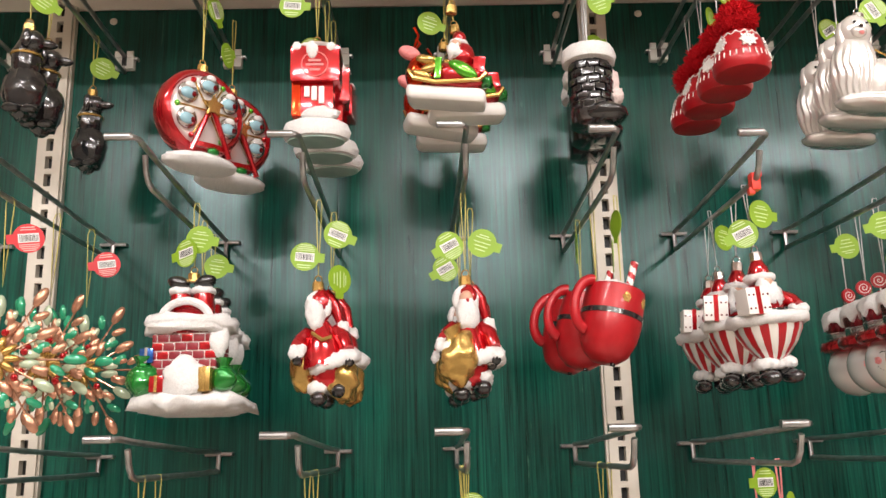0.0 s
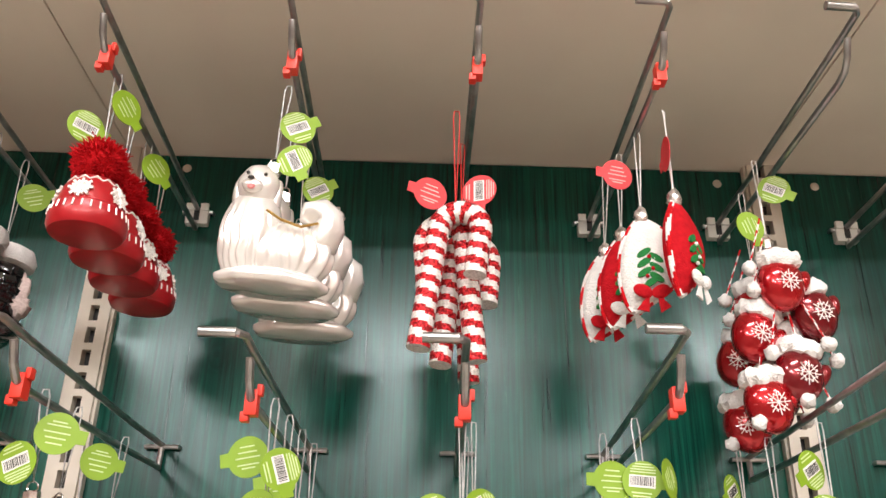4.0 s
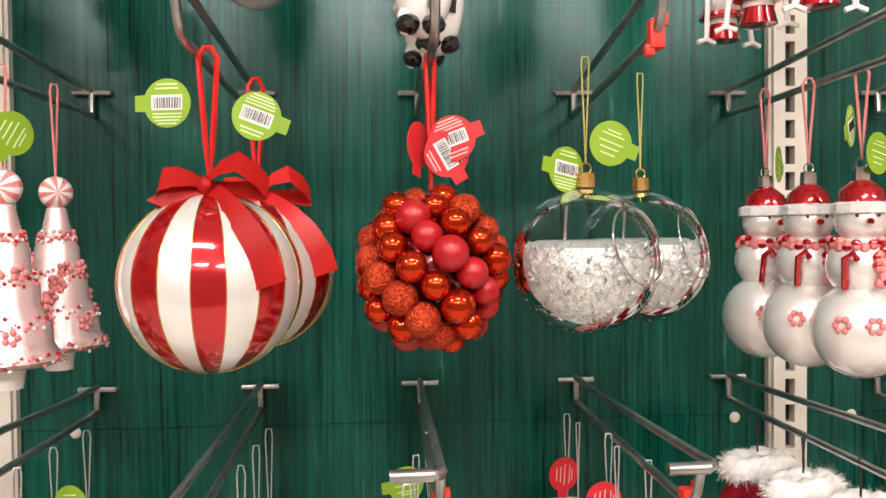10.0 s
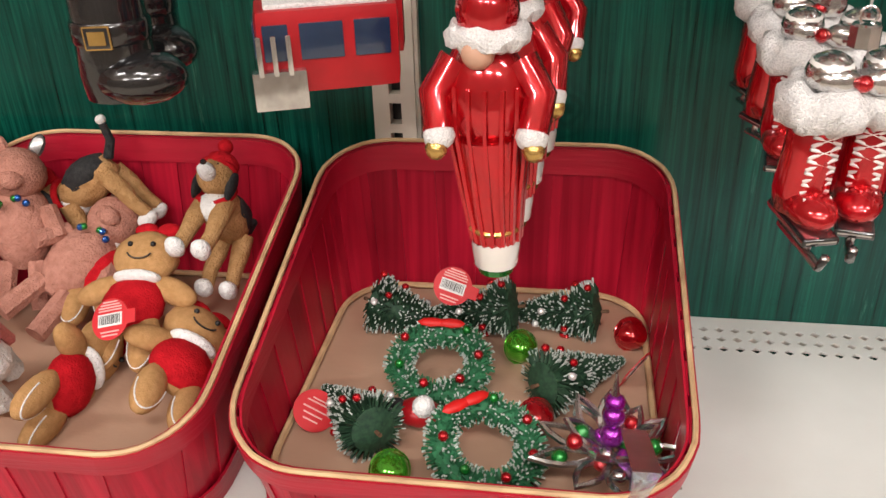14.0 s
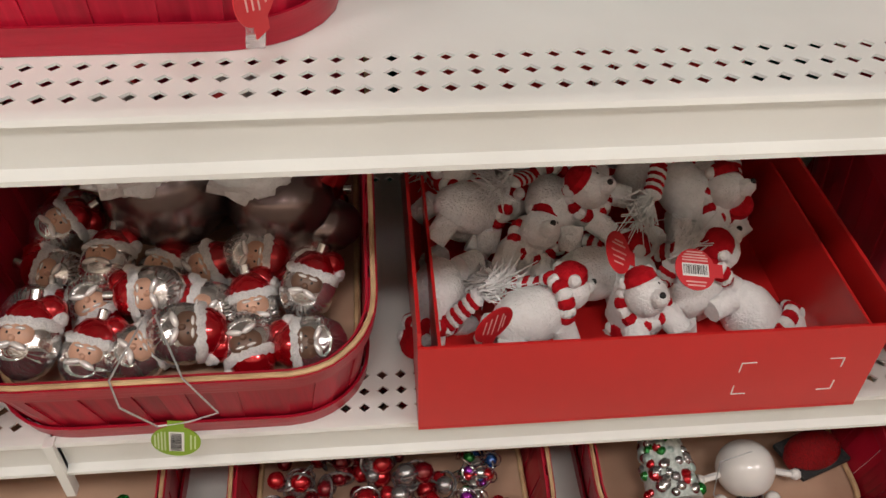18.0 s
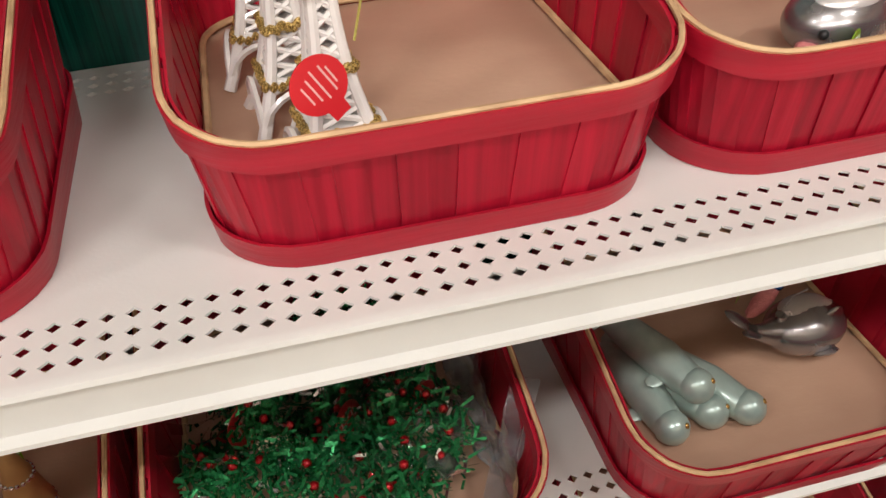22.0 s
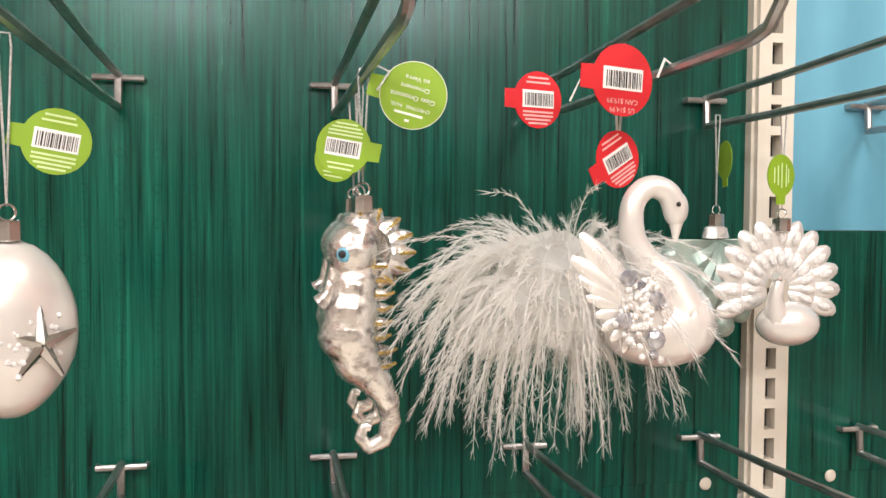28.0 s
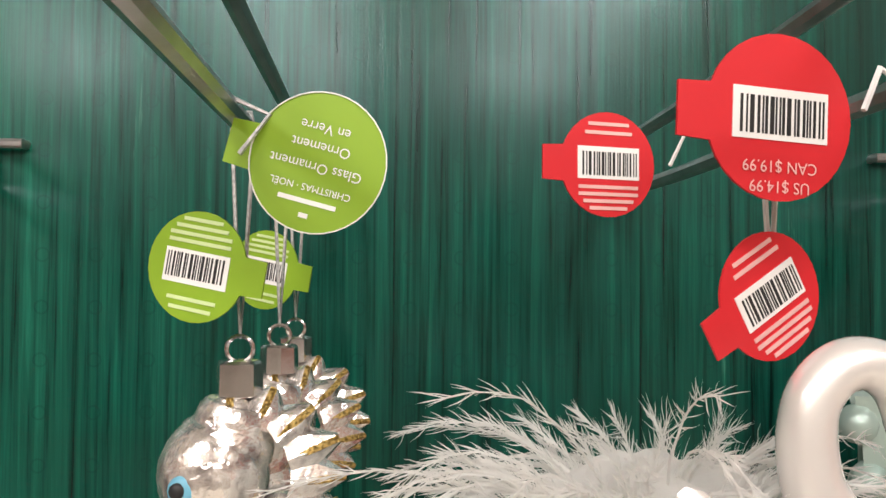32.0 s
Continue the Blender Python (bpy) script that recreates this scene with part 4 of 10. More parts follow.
ball(bm, (0.005, -0.003, -0.013), 0.0135, 14, rough=0.12, freq=120)
ball(bm, (0.018, -0.004, -0.014), 0.0075, 12, (1.6, 0.8, 0.7))
ball(bm, (0.027, -0.004, -0.014), 0.003, 8)
o.add("head", bm, BLACK_GLOSS)
o.blob("ear", BLACK_GLOSS, (-0.003, 0.008, -0.012), 0.007, 10, (0.6, 0.5, 1.6))
o.blob("ear", BLACK_GLOSS, (0.000, -0.015, -0.013), 0.007, 10, (0.7, 0.5, 1.6))
o.turned("collar", GOLD, [(0.0155, -0.030), (0.0168, -0.0285), (0.0155, -0.027)], 18, label="gold collar")
hang(o, -5, ROW_A, (0.855, 0.90, 1.03), (20, 10, 0))

o = Ornament("ferris_wheel_ornament", "red and white glass ferris wheel ornament with snowy base", "ornament", 0.090, GOLD_CORD, "gold", [("green", "bar", 0.012, -0.008, 60, 20), ("green", "front", 0.03, -0.06, -30, 30)])
UP = pose(0, 0, 0, 90)
o.turned("wheel_rim", RED_GLASS, [(0.040, -0.020), (0.049, -0.016), (0.052, -0.006), (0.052, 0.008), (0.049, 0.014), (0.046, 0.016), (0.044, 0.012), (0.0, 0.012)], 40, (0, 0.002, -0.052), tilt=UP)
o.turned("wheel_face", SILVER_PEARL, [(0.0, 0.017), (0.020, 0.0175), (0.040, 0.0155), (0.044, 0.011)], 36, (0, 0.002, -0.052), tilt=UP)
for i in range(6):
    a = radians(60 * i + 30)
    x, z = 0.030 * math.cos(a), -0.052 + 0.030 * math.sin(a)
    if i == 4:
        continue
    g = o.blob("gondola", SILVER, (x, -0.016, z), 0.0125, 16, (1, 0.55, 1))
    for nm, mat, dx, dz, r in (("sky_panel", PALE_BLUE, -0.002, -0.002, 0.0095), ("rider_window", DARK_RED, 0.003, -0.003, 0.0048), ("holly", GREEN_GLASS, -0.005, -0.006, 0.0028), ("snow_roof", FROST, 0.0, 0.0075, 0.0062)):
        part(nm, ball(bmesh.new(), (x + dx, -0.0205 if nm != "rider_window" else -0.0225, z + dz), r, 10, (1, 0.42, 0.72)), mat, g)
for i in range(6):
    a = radians(60 * i)
    x, z = 0.036 * math.cos(a), 0.036 * math.sin(a)
    o.rod("spoke", GOLD, [(0, -0.017, -0.052), (x, -0.0155, -0.052 + z)], 0.0011, 5)
    o.blob("bead", (RED_GLASS, LIME_GLASS)[i % 2], (x * 1.05, -0.0145, -0.052 + z * 1.05), 0.0035, 8)
for sx in (-1, 1):
    o.rod("strut", RED_GLASS, [(0.001 * sx, -0.024, -0.050), (0.024 * sx, -0.024, -0.106)], 0.0032, 8)
star = [(0.014 * (1 if i % 2 == 0 else 0.42) * math.sin(i * math.pi / 5), -0.050 + 0.014 * (1 if i % 2 == 0 else 0.42) * math.cos(i * math.pi / 5)) for i in range(10)]
o.add("star", flat(bmesh.new(), star, -0.030, -0.024, 0.001), GOLD)
o.turned("cross_bar", RED_GLASS, [(0.0, -0.003), (0.003, -0.003), (0.003, 0.003), (0, 0.003)], 8, (0, -0.022, -0.096), tilt=Matrix.Diagonal((7.0, 1, 1, 1)))
o.blob("bow", GREEN_GLASS, (0.002, -0.027, -0.103), 0.006, 10, (1.3, 0.7, 0.7), rough=0.2, freq=200)
bm = bmesh.new()
ball(bm, (0, -0.003, -0.112), 0.045, 26, (1.0, 0.62, 0.24), rough=0.10, freq=70)
o.add("base", bm, FROST, "snow covered base")
hang(o, -4, ROW_A, (0.925, 0.995), (46, 40), (0.016, 0.034))

o = Ornament("mailbox_ornament", "red glass letterbox ornament with snowy top and base", "ornament", 0.078, GOLD_CORD, "gold", [("green", "bar", -0.028, -0.025, 5, 0)])
bm = boxes((-0.028, 0.028, -0.018, 0.018, -0.046, -0.002), bevel=0.007)
o.add("letterbox", bm, RED_GLASS)
o.add("post", boxes((-0.017, 0.020, -0.011, 0.011, -0.084, -0.044), bevel=0.004), RED_GLASS)
o.add("side_post", boxes((-0.026, -0.016, -0.012, 0.010, -0.084, -0.044), bevel=0.002), COPPER_RED)
for i in range(3):
    o.add("letter", boxes((-0.012 + 0.008 * i, -0.006 + 0.008 * i, -0.0135, -0.010, -0.062 - 0.004 * i, -0.050), bevel=0.0008), WHITE_PAINT)
o.add("badge", tube(bmesh.new(), [(0.0145 * math.cos(radians(20 * i)), -0.0185, -0.026 + 0.0145 * math.sin(radians(20 * i))) for i in range(18)], 0.0008, 5, closed=True), PINK_PAINT)
for z, w in ((-0.023, 0.007), (-0.028, 0.010), (-0.034, 0.006)):
    o.add("print_line", boxes((-w, w, -0.0188, -0.0180, z, z + 0.0025)), PINK_PAINT)
bm = bmesh.new()
ball(bm, (0, 0, -0.002), 0.027, 22, (1.04, 0.72, 0.22), rough=0.25, freq=110)
ball(bm, (-0.003, -0.017, -0.008), 0.007, 12, (1, 0.6, 1.5), rough=0.2, freq=200)
ball(bm, (-0.020, -0.015, -0.005), 0.006, 12, (1, 0.6, 1.2), rough=0.2, freq=200)
ball(bm, (0.018, -0.016, -0.005), 0.006, 12, (1, 0.6, 1.0), rough=0.2, freq=200)
o.add("snow_cap", bm, FROST, "white glitter snow with drips")
o.add("snow_ledge", ball(bmesh.new(), (0.006, -0.011, -0.083), 0.019, 16, (1.1, 0.55, 0.5), rough=0.2, freq=120), FROST)
o.turned("base", FROST, [(0.028, -0.110), (0.035, -0.108), (0.038, -0.101), (0.034, -0.091), (0.018, -0.084), (0, -0.082)], 28, tilt=Matrix.Diagonal((1, 0.66, 1, 1)), label="snowy base", wave=0.02, waves=7)
o.turned("underside", TEAL_PEARL, [(0.0, -0.1115), (0.031, -0.1112), (0.032, -0.1095)], 28, tilt=Matrix.Diagonal((1, 0.66, 1, 1)), label="green pearl underside")
hang(o, -3, ROW_A, (0.895, 0.950, 1.0), (0, 6, -6), (0, 0.004, 0.006))

o = Ornament("sleigh_ornament", "glass sleigh ornament with reindeer, gold trim and white runners", "ornament", 0.055, GOLD_CORD, "gold", [("green", "front", -0.02, -0.025, 10, 0)])
bm = boxes((-0.042, 0.044, -0.024, 0.024, -0.110, -0.094))
bmesh.ops.bevel(bm, geom=list(bm.edges), offset=0.0075, segments=3, affect="EDGES", profile=0.6)
for v in bm.verts:
    v.co.z += 0.006 * max(v.co.x / -0.042, 0) ** 2 + 0.002 * math.sin(v.co.x * 70)
    v.co.y *= 1 - 0.35 * (v.co.x / 0.044) ** 2
o.add("base", bm, WHITE_PAINT, "white boat-shaped base")
o.blob("sleigh_body", RED_GLASS, (0.012, 0, -0.078), 0.034, 20, (0.95, 0.6, 0.62), rough=0.16, freq=70)
for y in (-0.0205, 0.0205):
    o.rod("runner", GOLD, [(-0.040, y * 0.8, -0.076), (-0.034, y, -0.086), (-0.010, y, -0.090), (0.036, y, -0.086), (0.042, y * 0.9, -0.078)], 0.0026, 7)
for i, (x, z, t) in enumerate(((-0.026, -0.080, 20), (-0.016, -0.072, -15), (-0.022, -0.062, 5))):
    o.blob("gold_ribbon", GOLD, (x, -0.015, z), 0.009, 12, (1.4, 0.45, 0.55), pose(0, 0, 0, 0, t), 0.2, 160)
o.blob("reindeer_body", COPPER_RED, (-0.033, 0, -0.072), 0.013, 14, (0.9, 0.9, 1.6), rough=0.15, freq=110)
o.blob("reindeer_head", PINK_PAINT, (-0.042, -0.003, -0.050), 0.0085, 14, (1.5, 0.85, 0.9), pose(0, 0, 0, 0, 20))
for sx in (-1, 1):
    o.rod("antler", COPPER_RED, [(-0.037, 0.004 * sx, -0.043), (-0.033, 0.010 * sx, -0.032), (-0.038, 0.014 * sx, -0.025)], 0.0016, 6)
o.blob("santa_body", RED_GLASS, (0.014, -0.002, -0.052), 0.015, 14, (1, 0.9, 1.1), rough=0.15, freq=110)
o.blob("face", SKIN_TONE, (0.008, -0.010, -0.042), 0.0065, 10)
o.blob("beard", FROST, (0.007, -0.013, -0.050), 0.0085, 14, (1, 0.6, 1.1), rough=0.5, freq=240)
o.blob("hat", RED_GLASS, (0.011, -0.004, -0.033), 0.008, 12, (1, 1, 1.2))
o.ring("hat_trim", FROST, -0.038, 0.0075, 0.003, c=(0.011, -0.004))
o.blob("lime_sack", LIME_GLASS, (0.018, -0.018, -0.074), 0.0105, 12, (1.7, 0.5, 0.75), pose(0, 0, 0, 0, 30))
o.add("lime_present", boxes((-0.012, -0.005, -0.022, -0.014, -0.086, -0.062), bevel=0.0015), LIME_GLASS)
o.add("red_present", boxes((0.028, 0.041, -0.014, 0.002, -0.074, -0.056), bevel=0.002), RED_GLASS)
o.blob("holly", GREEN_GLASS, (0.042, -0.006, -0.082), 0.0085, 12, (1, 0.8, 0.8), rough=0.6, freq=220)
hang(o, -2, ROW_A, (0.86, 0.905, 0.95, 0.995), (-4, 9, 14, 4), (0.004, -0.002, -0.004, -0.004), lean=(12, -14, 10, -2))

o = Ornament("santa_boot_ornament", "black glazed boot ornament with white glitter cuff", "ornament", 0.085, SILVER_CORD, None, [("green", "front", 0.016, -0.030, -25, 15)])
bm = bmesh.new()
lathe(bm, [(0.0, -0.001), (0.020, -0.000), (0.028, -0.003), (0.0305, -0.011), (0.029, -0.019), (0.021, -0.022)], 40)
for v in bm.verts:
    v.co *= 1 + 0.07 * noise.noise(v.co * 260)
o.add("cuff", bm, FROST, "white glitter cuff")
bm = bmesh.new()
lathe(bm, [(0.0225, -0.018), (0.0238, -0.030), (0.0240, -0.046), (0.0236, -0.062), (0.0245, -0.078), (0.0235, -0.092), (0.018, -0.096), (0.0, -0.097)], 32)
ball(bm, (0.012, -0.012, -0.084), 0.020, 18, (1.25, 1.1, 0.66), rough=0.1, freq=90)
o.add("boot", bm, BLACK_GLOSS)
rr = random.Random(31)
for i in range(6):
    for j in range(5):
        a = radians(-150 + 30 * j + (15 if i % 2 else 0))
        bm = boxes((-0.0056, 0.0056, -0.0016, 0.0016, -0.0040, 0.0040), bevel=0.0012)
        bm.transform(pose(0.0240 * math.cos(a), 0.0240 * math.sin(a), -0.028 - 0.0092 * i, rr.uniform(-12, 12), rr.uniform(-14, 14), math.degrees(a) + 90))
        o.add("brick", bm, BLACK_GLOSS)
o.blob("pompom", PINK_FUR, (0.026, -0.004, -0.060), 0.010, 18, rough=0.6, freq=230)
o.blob("fur_trim", PINK_FUR, (0.026, -0.003, -0.040), 0.0065, 14, (0.8, 0.8, 2.2), rough=0.5, freq=230)
hang(o, -1, ROW_A, (0.89, 0.945, 0.995), (0, -15, 10), (0, 0.01, 0.015))

o = Ornament("knit_hat_ornament", "red painted glass winter hat ornament with yarn pompom", "ornament", 0.065, SILVER_CORD, None, [("green", "front", 0.012, -0.022, 40, 50), ("green", "bar", -0.016, -0.045, 10, 30)])
o.m = o.m @ Matrix.Diagonal((0.92, 0.92, 0.90, 1))
bm = bmesh.new()
rr = random.Random(3)
ball(bm, (0, 0, -0.012), 0.0205, 20, rough=0.15, freq=200)
o.add("pompom", bm, YARN_RED, "fluffy red yarn pompom")
bm = bmesh.new()
for _ in range(1300):
    d = Vector((rr.gauss(0, 1), rr.gauss(0, 1), rr.gauss(0, 1))).normalized()
    p = Vector((0, 0, -0.012)) + d * 0.0195
    tube(bm, [p, p + (d + Vector((rr.gauss(0, 0.3), rr.gauss(0, 0.3), rr.gauss(0, 0.3)))) * rr.uniform(0.0035, 0.0060)], [0.0007, 0.0004], 3)
tagged(o.add("yarn", bm, YARN_RED), "loose red yarn ends", kind="stuff")
o.turned("crown", RED_MATTE, [(0.0, -0.028), (0.011, -0.029), (0.019, -0.033), (0.0245, -0.042), (0.0275, -0.053), (0.0290, -0.063)], 36)
o.turned("brim", RED_MATTE, [(0.0285, -0.060), (0.0310, -0.062), (0.0325, -0.069), (0.0325, -0.078), (0.0300, -0.083), (0.026, -0.0845), (0.0, -0.085)], 36)
for i in range(28):
    a = 2 * math.pi * i / 28
    o.rod("stripe", WHITE_PAINT, [(0.0316 * math.cos(a), 0.0316 * math.sin(a), -0.0635), (0.0328 * math.cos(a), 0.0328 * math.sin(a), -0.070)], 0.0009, 4)
for i in range(5):
    a = radians(-100 + 72 * i)
    bm = bmesh.new()
    snow_flake(bm, (0.0272 * math.cos(a), 0.0272 * math.sin(a), -0.0505), 0.0105, pose(0, 0, 0, -15, 0, math.degrees(a) + 90), 8, 0.0015)
    o.add("snowflake", bm, WHITE_PAINT, "white painted snowflake")
bm = bmesh.new()
tube(bm, [((0.0210 + 0.0016 * (i % 2)) * math.cos(math.pi * i / 14), (0.0210 + 0.0016 * (i % 2)) * math.sin(math.pi * i / 14), -0.0355 - (0.0042 if i % 2 else 0)) for i in range(28)], 0.0012, 5, closed=True)
o.add("zigzag_line", bm, WHITE_PAINT)
hang(o, 0, ROW_A, (0.845, 0.896, 0.948, 1.000), (10, 25, 0, -15), (0.002, 0.001, -0.001, 0.0))

o = Ornament("white_dog_ornament", "pearl white glass long-haired dog ornament", "ornament", 0.075, SILVER_CORD, "silver", [("green", "bar", 0.014, -0.030, -35, 15), ("green", "bar", 0.016, -0.062, 60, -10)])
o.m = o.m @ pose(0.010, 0, 0.003)
bm = bmesh.new()
ball(bm, (-0.018, 0, -0.060), 0.025, 110, (0.95, 0.80, 1.75))
ball(bm, (0.012, 0, -0.074), 0.030, 110, (1.2, 0.66, 0.92))
for v in bm.verts:
    a = math.atan2(v.co.y, v.co.x + 0.018 if v.co.x < 0 else v.co.x - 0.012)
    v.co.xy *= 1 + 0.045 * math.sin(a * 17 + 3 * noise.noise(v.co * 60)) * min(max((-0.034 - v.co.z) / 0.03, 0), 1)
    v.co.z = max(v.co.z, -0.100)
soft_edges(o.add("body", bm, PEARL, "pearl body with long combed hair"))
o.blob("head", PEARL, (-0.018, -0.005, -0.020), 0.0175, 20, (1.0, 0.9, 1.15), rough=0.06, freq=120)
for sx in (-1, 1):
    o.blob("ear", PEARL, (-0.018 + 0.0145 * sx, -0.003, -0.026), 0.009, 14, (0.6, 0.7, 1.9), rough=0.2, freq=160)
o.blob("muzzle", PEARL, (-0.021, -0.018, -0.025), 0.0078, 14, (1.1, 0.8, 0.85), rough=0.15, freq=200)
bm = bmesh.new()
tube(bm, [(0.030, 0, -0.070), (0.038, -0.001, -0.060), (0.042, -0.002, -0.050), (0.040, -0.003, -0.041), (0.034, -0.005, -0.037), (0.027, -0.006, -0.039), (0.024, -0.007, -0.047)], [0.010, 0.013, 0.0145, 0.0145, 0.0135, 0.012, 0.006], 36)
for v in bm.verts:
    v.co *= 1 + 0.018 * math.sin(v.co.x * 700 + v.co.z * 420 + 4 * noise.noise(v.co * 80))
soft_edges(o.add("tail", bm, PEARL))
bm = bmesh.new()
lathe(bm, [(0.0, -0.106), (0.036, -0.105), (0.041, -0.102), (0.042, -0.098), (0.037, -0.094), (0.0, -0.093)], 72, (0.004, 0, 0), tilt=Matrix.Diagonal((1.06, 0.56, 1, 1)), wave=0.022, waves=9)
soft_edges(o.add("base", bm, PEARL, "flat wavy pearl base"))
o.blob("nose", BLACK_GLOSS, (-0.022, -0.0250, -0.0215), 0.0024, 8, (1.2, 0.7, 0.8))
for x in (-0.026, -0.012):
    o.blob("eye", BLACK_GLOSS, (x, -0.0195, -0.0145), 0.0016, 8)
o.blob("tongue", PINK_PAINT, (-0.021, -0.0235, -0.0285), 0.0032, 8, (1, 0.5, 0.8))
o.rod("leash", GOLD, [(-0.006, -0.020, -0.046), (0.006, -0.0225, -0.054), (0.022, -0.0215, -0.058), (0.034, -0.0145, -0.050)], 0.0011, 5)
hang(o, 1, ROW_A, (0.855, 0.905, 0.965), (4, 8, 2), (-0.008, -0.008, -0.004), lean=(9, 6, 3))

o = Ornament("candy_cane_bunch_ornament", "bunch of red and white sequinned candy canes", "ornament", 0.090, RED_RIBBON, None, [("red", "front", -0.022, -0.074, 190, 20), ("red", "bar", 0.020, -0.070, 90, -20)])
for cx, cy, turn, tilt, lean in ((0.000, -0.010, 168, 4, -7), (-0.006, 0.010, -20, 6, -4)):
    pts = [(0.0, 0, -0.128 + 0.002 * i) for i in range(54)] + [(-0.018 + 0.018 * math.cos(radians(a)), 0, -0.022 + 0.018 * math.sin(radians(a))) for a in range(6, 181, 6)] + [(-0.036, 0, -0.024 - 0.002 * i) for i in range(20)]
    m = pose(cx, cy, 0, tilt, lean, turn) @ pose(0.012, 0, 0)
    o.striped("candy_cane", (SEQUIN_WHITE, SEQUIN_RED), [m @ Vector(p) for p in pts], 0.0094, 14, 0.0135)
hang(o, 2, ROW_A, (0.885, 0.94), (0, 30), (-0.014, -0.006))


def felt_drop(white):
    """A padded felt teardrop with a blanket-stitched seam all round."""
    body, thread, other = (PLUSH, SEQUIN_RED, PLUSH_RED) if white else (PLUSH_RED, PLUSH, PLUSH)
    o = Ornament("felt_ornament", "white felt teardrop ornament with red stitching and holly" if white else "red felt teardrop ornament with white and red stitching", "ornament", 0.080, WHITE_CARD, None,
                 [("red", "front", -0.020, -0.035, 180, 20)] if white else [("red", "bar", -0.016, -0.040, 10, 40)])
    bm = bmesh.new()
    rows, rim = [], []
    for i in range(21):
        f = i / 20
        w = 0.0006 + 0.0315 * math.sin(math.pi * f ** 0.86) ** 0.85 * (0.75 + 0.25 * f)
        c, z = 0.010 * math.sin(math.pi * f) - 0.010 * f * f, 0.002 - 0.088 * f
        rim.append(((c - w, z), (c + w, z)))
        rows.append([bm.verts.new((c + w * math.cos(a), 0.0125 * (w / 0.0275) ** 0.7 * abs(math.sin(a)) ** 0.8 * (1 if math.sin(a) > 0 else -1), z)) for a in (2 * math.pi * j / 20 for j in range(20))])
    for a, b in zip(rows, rows[1:]):
        for j in range(20):
            bm.faces.new((a[j], a[(j + 1) % 20], b[(j + 1) % 20], b[j]))
    o.add("body", bm, body, "padded felt body")
    for side in (0, 1):
        o.striped("stitched_seam", (PLUSH, YARN_RED), [(rim[i][side][0], 0, rim[i][side][1]) for i in range(21)], 0.0024, 8, 0.0052)
    o.blob("top_bead", SILVER_LEAF, (-0.000, 0, 0.004), 0.0062, 14, (1, 1, 1.6), rough=0.25, freq=300)
    for i in range(7):
        t = 35 if i % 2 else -35
        o.add("leaf", flat(bmesh.new(), arc(0, 0, 0.0072, 0, 360, 10, 0.0030)[:-1], -0.0008, 0.0008), GREEN_FELT).matrix_basis = o.m @ pose(0.004 + (0.005 if i % 2 else -0.005) * (i < 6), -0.0118, -0.036 - 0.0045 * i, 0, t)
    for i, (x, z) in enumerate(((0.003, -0.040), (0.006, -0.051), (0.001, -0.058))):
        o.blob("berry", other if not white else YARN_RED, (x, -0.0132, z), 0.0017, 8)
    for sx in (-1, 1):
        o.blob("bow_loop", PLUSH_RED if white else PLUSH, (0.004 + 0.0075 * sx, -0.0135, -0.072), 0.0085, 12, (1, 0.4, 0.7), pose(0, 0, 0, 0, -25 * sx))
        o.add("bow_tail", flat(bmesh.new(), ((0.001, 0), (0.0065 * 1, -0.016), (-0.0035, -0.018)), -0.0008, 0.0008), PLUSH_RED if white else PLUSH).matrix_basis = o.m @ pose(0.004 + 0.003 * sx, -0.0130, -0.073, 0, -22 * sx)
    return o


white_drop, red_drop = felt_drop(True), felt_drop(False)
hang(red_drop, 3, ROW_A, (0.875, 0.950), (48, -12), (0.018, -0.006), lean=(-3, 6))
hang(white_drop, 3, ROW_A, (0.910, 0.985), (-6, -14), (0.002, -0.012), lean=(5, 10))

o = Ornament("mitten_cluster_ornament", "cluster of red glass mittens with white fleece cuffs and pompoms", "ornament", 0.083, WHITE_CARD, "silver", [("green", "bar", 0.014, -0.020, 30, -20), ("green", "front", -0.016, -0.062, 70, 10)])
for i, (x, y, z, t) in enumerate(((-0.002, -0.016, -0.034, 0), (0.030, -0.004, -0.056, -14), (-0.022, 0.002, -0.078, 16), (0.018, 0.014, -0.090, -6), (0.006, -0.010, -0.116, 8), (-0.026, -0.006, -0.142, -8))):
    m = pose(x, y, z, 0, t)
    bm = bmesh.new()
    ball(bm, (0, 0, -0.008), 0.0215, 22, (1, 0.72, 1.2))
    ball(bm, (0.019, -0.002, -0.006), 0.0085, 14, (0.85, 0.85, 1.5), turn=pose(0, 0, 0, 0, 28))
    bm.transform(m)
    mitten = o.add("mitten", bm, RED_GLASS if i in (0, 2, 5) else DARK_RED, "red glass mitten")
    bm = bmesh.new()
    fur_ring(bm, 0.015, 0.0125, 0.0085, sy=0.75, seed=i)
    ball(bm, (0, 0, 0.016), 0.012, 12, (1, 0.75, 0.5))
    bm.transform(m)
    part("cuff", bm, PLUSH, mitten, "white fleece cuff")
    bm = bmesh.new()
    snow_flake(bm, m @ Vector((0, -0.0160, -0.010)), 0.0108, pose(0, 0, 0, 0, t), 8, 0.0005)
    part("snowflake", bm, WHITE_PAINT, mitten)
    top = m @ Vector((0, 0, 0.020))
    o.striped("twisted_cord", (PLUSH, YARN_RED), [top.lerp(Vector((0.0, 0, 0.004)), f / 24) for f in range(25)], 0.0012, 6, 0.005)
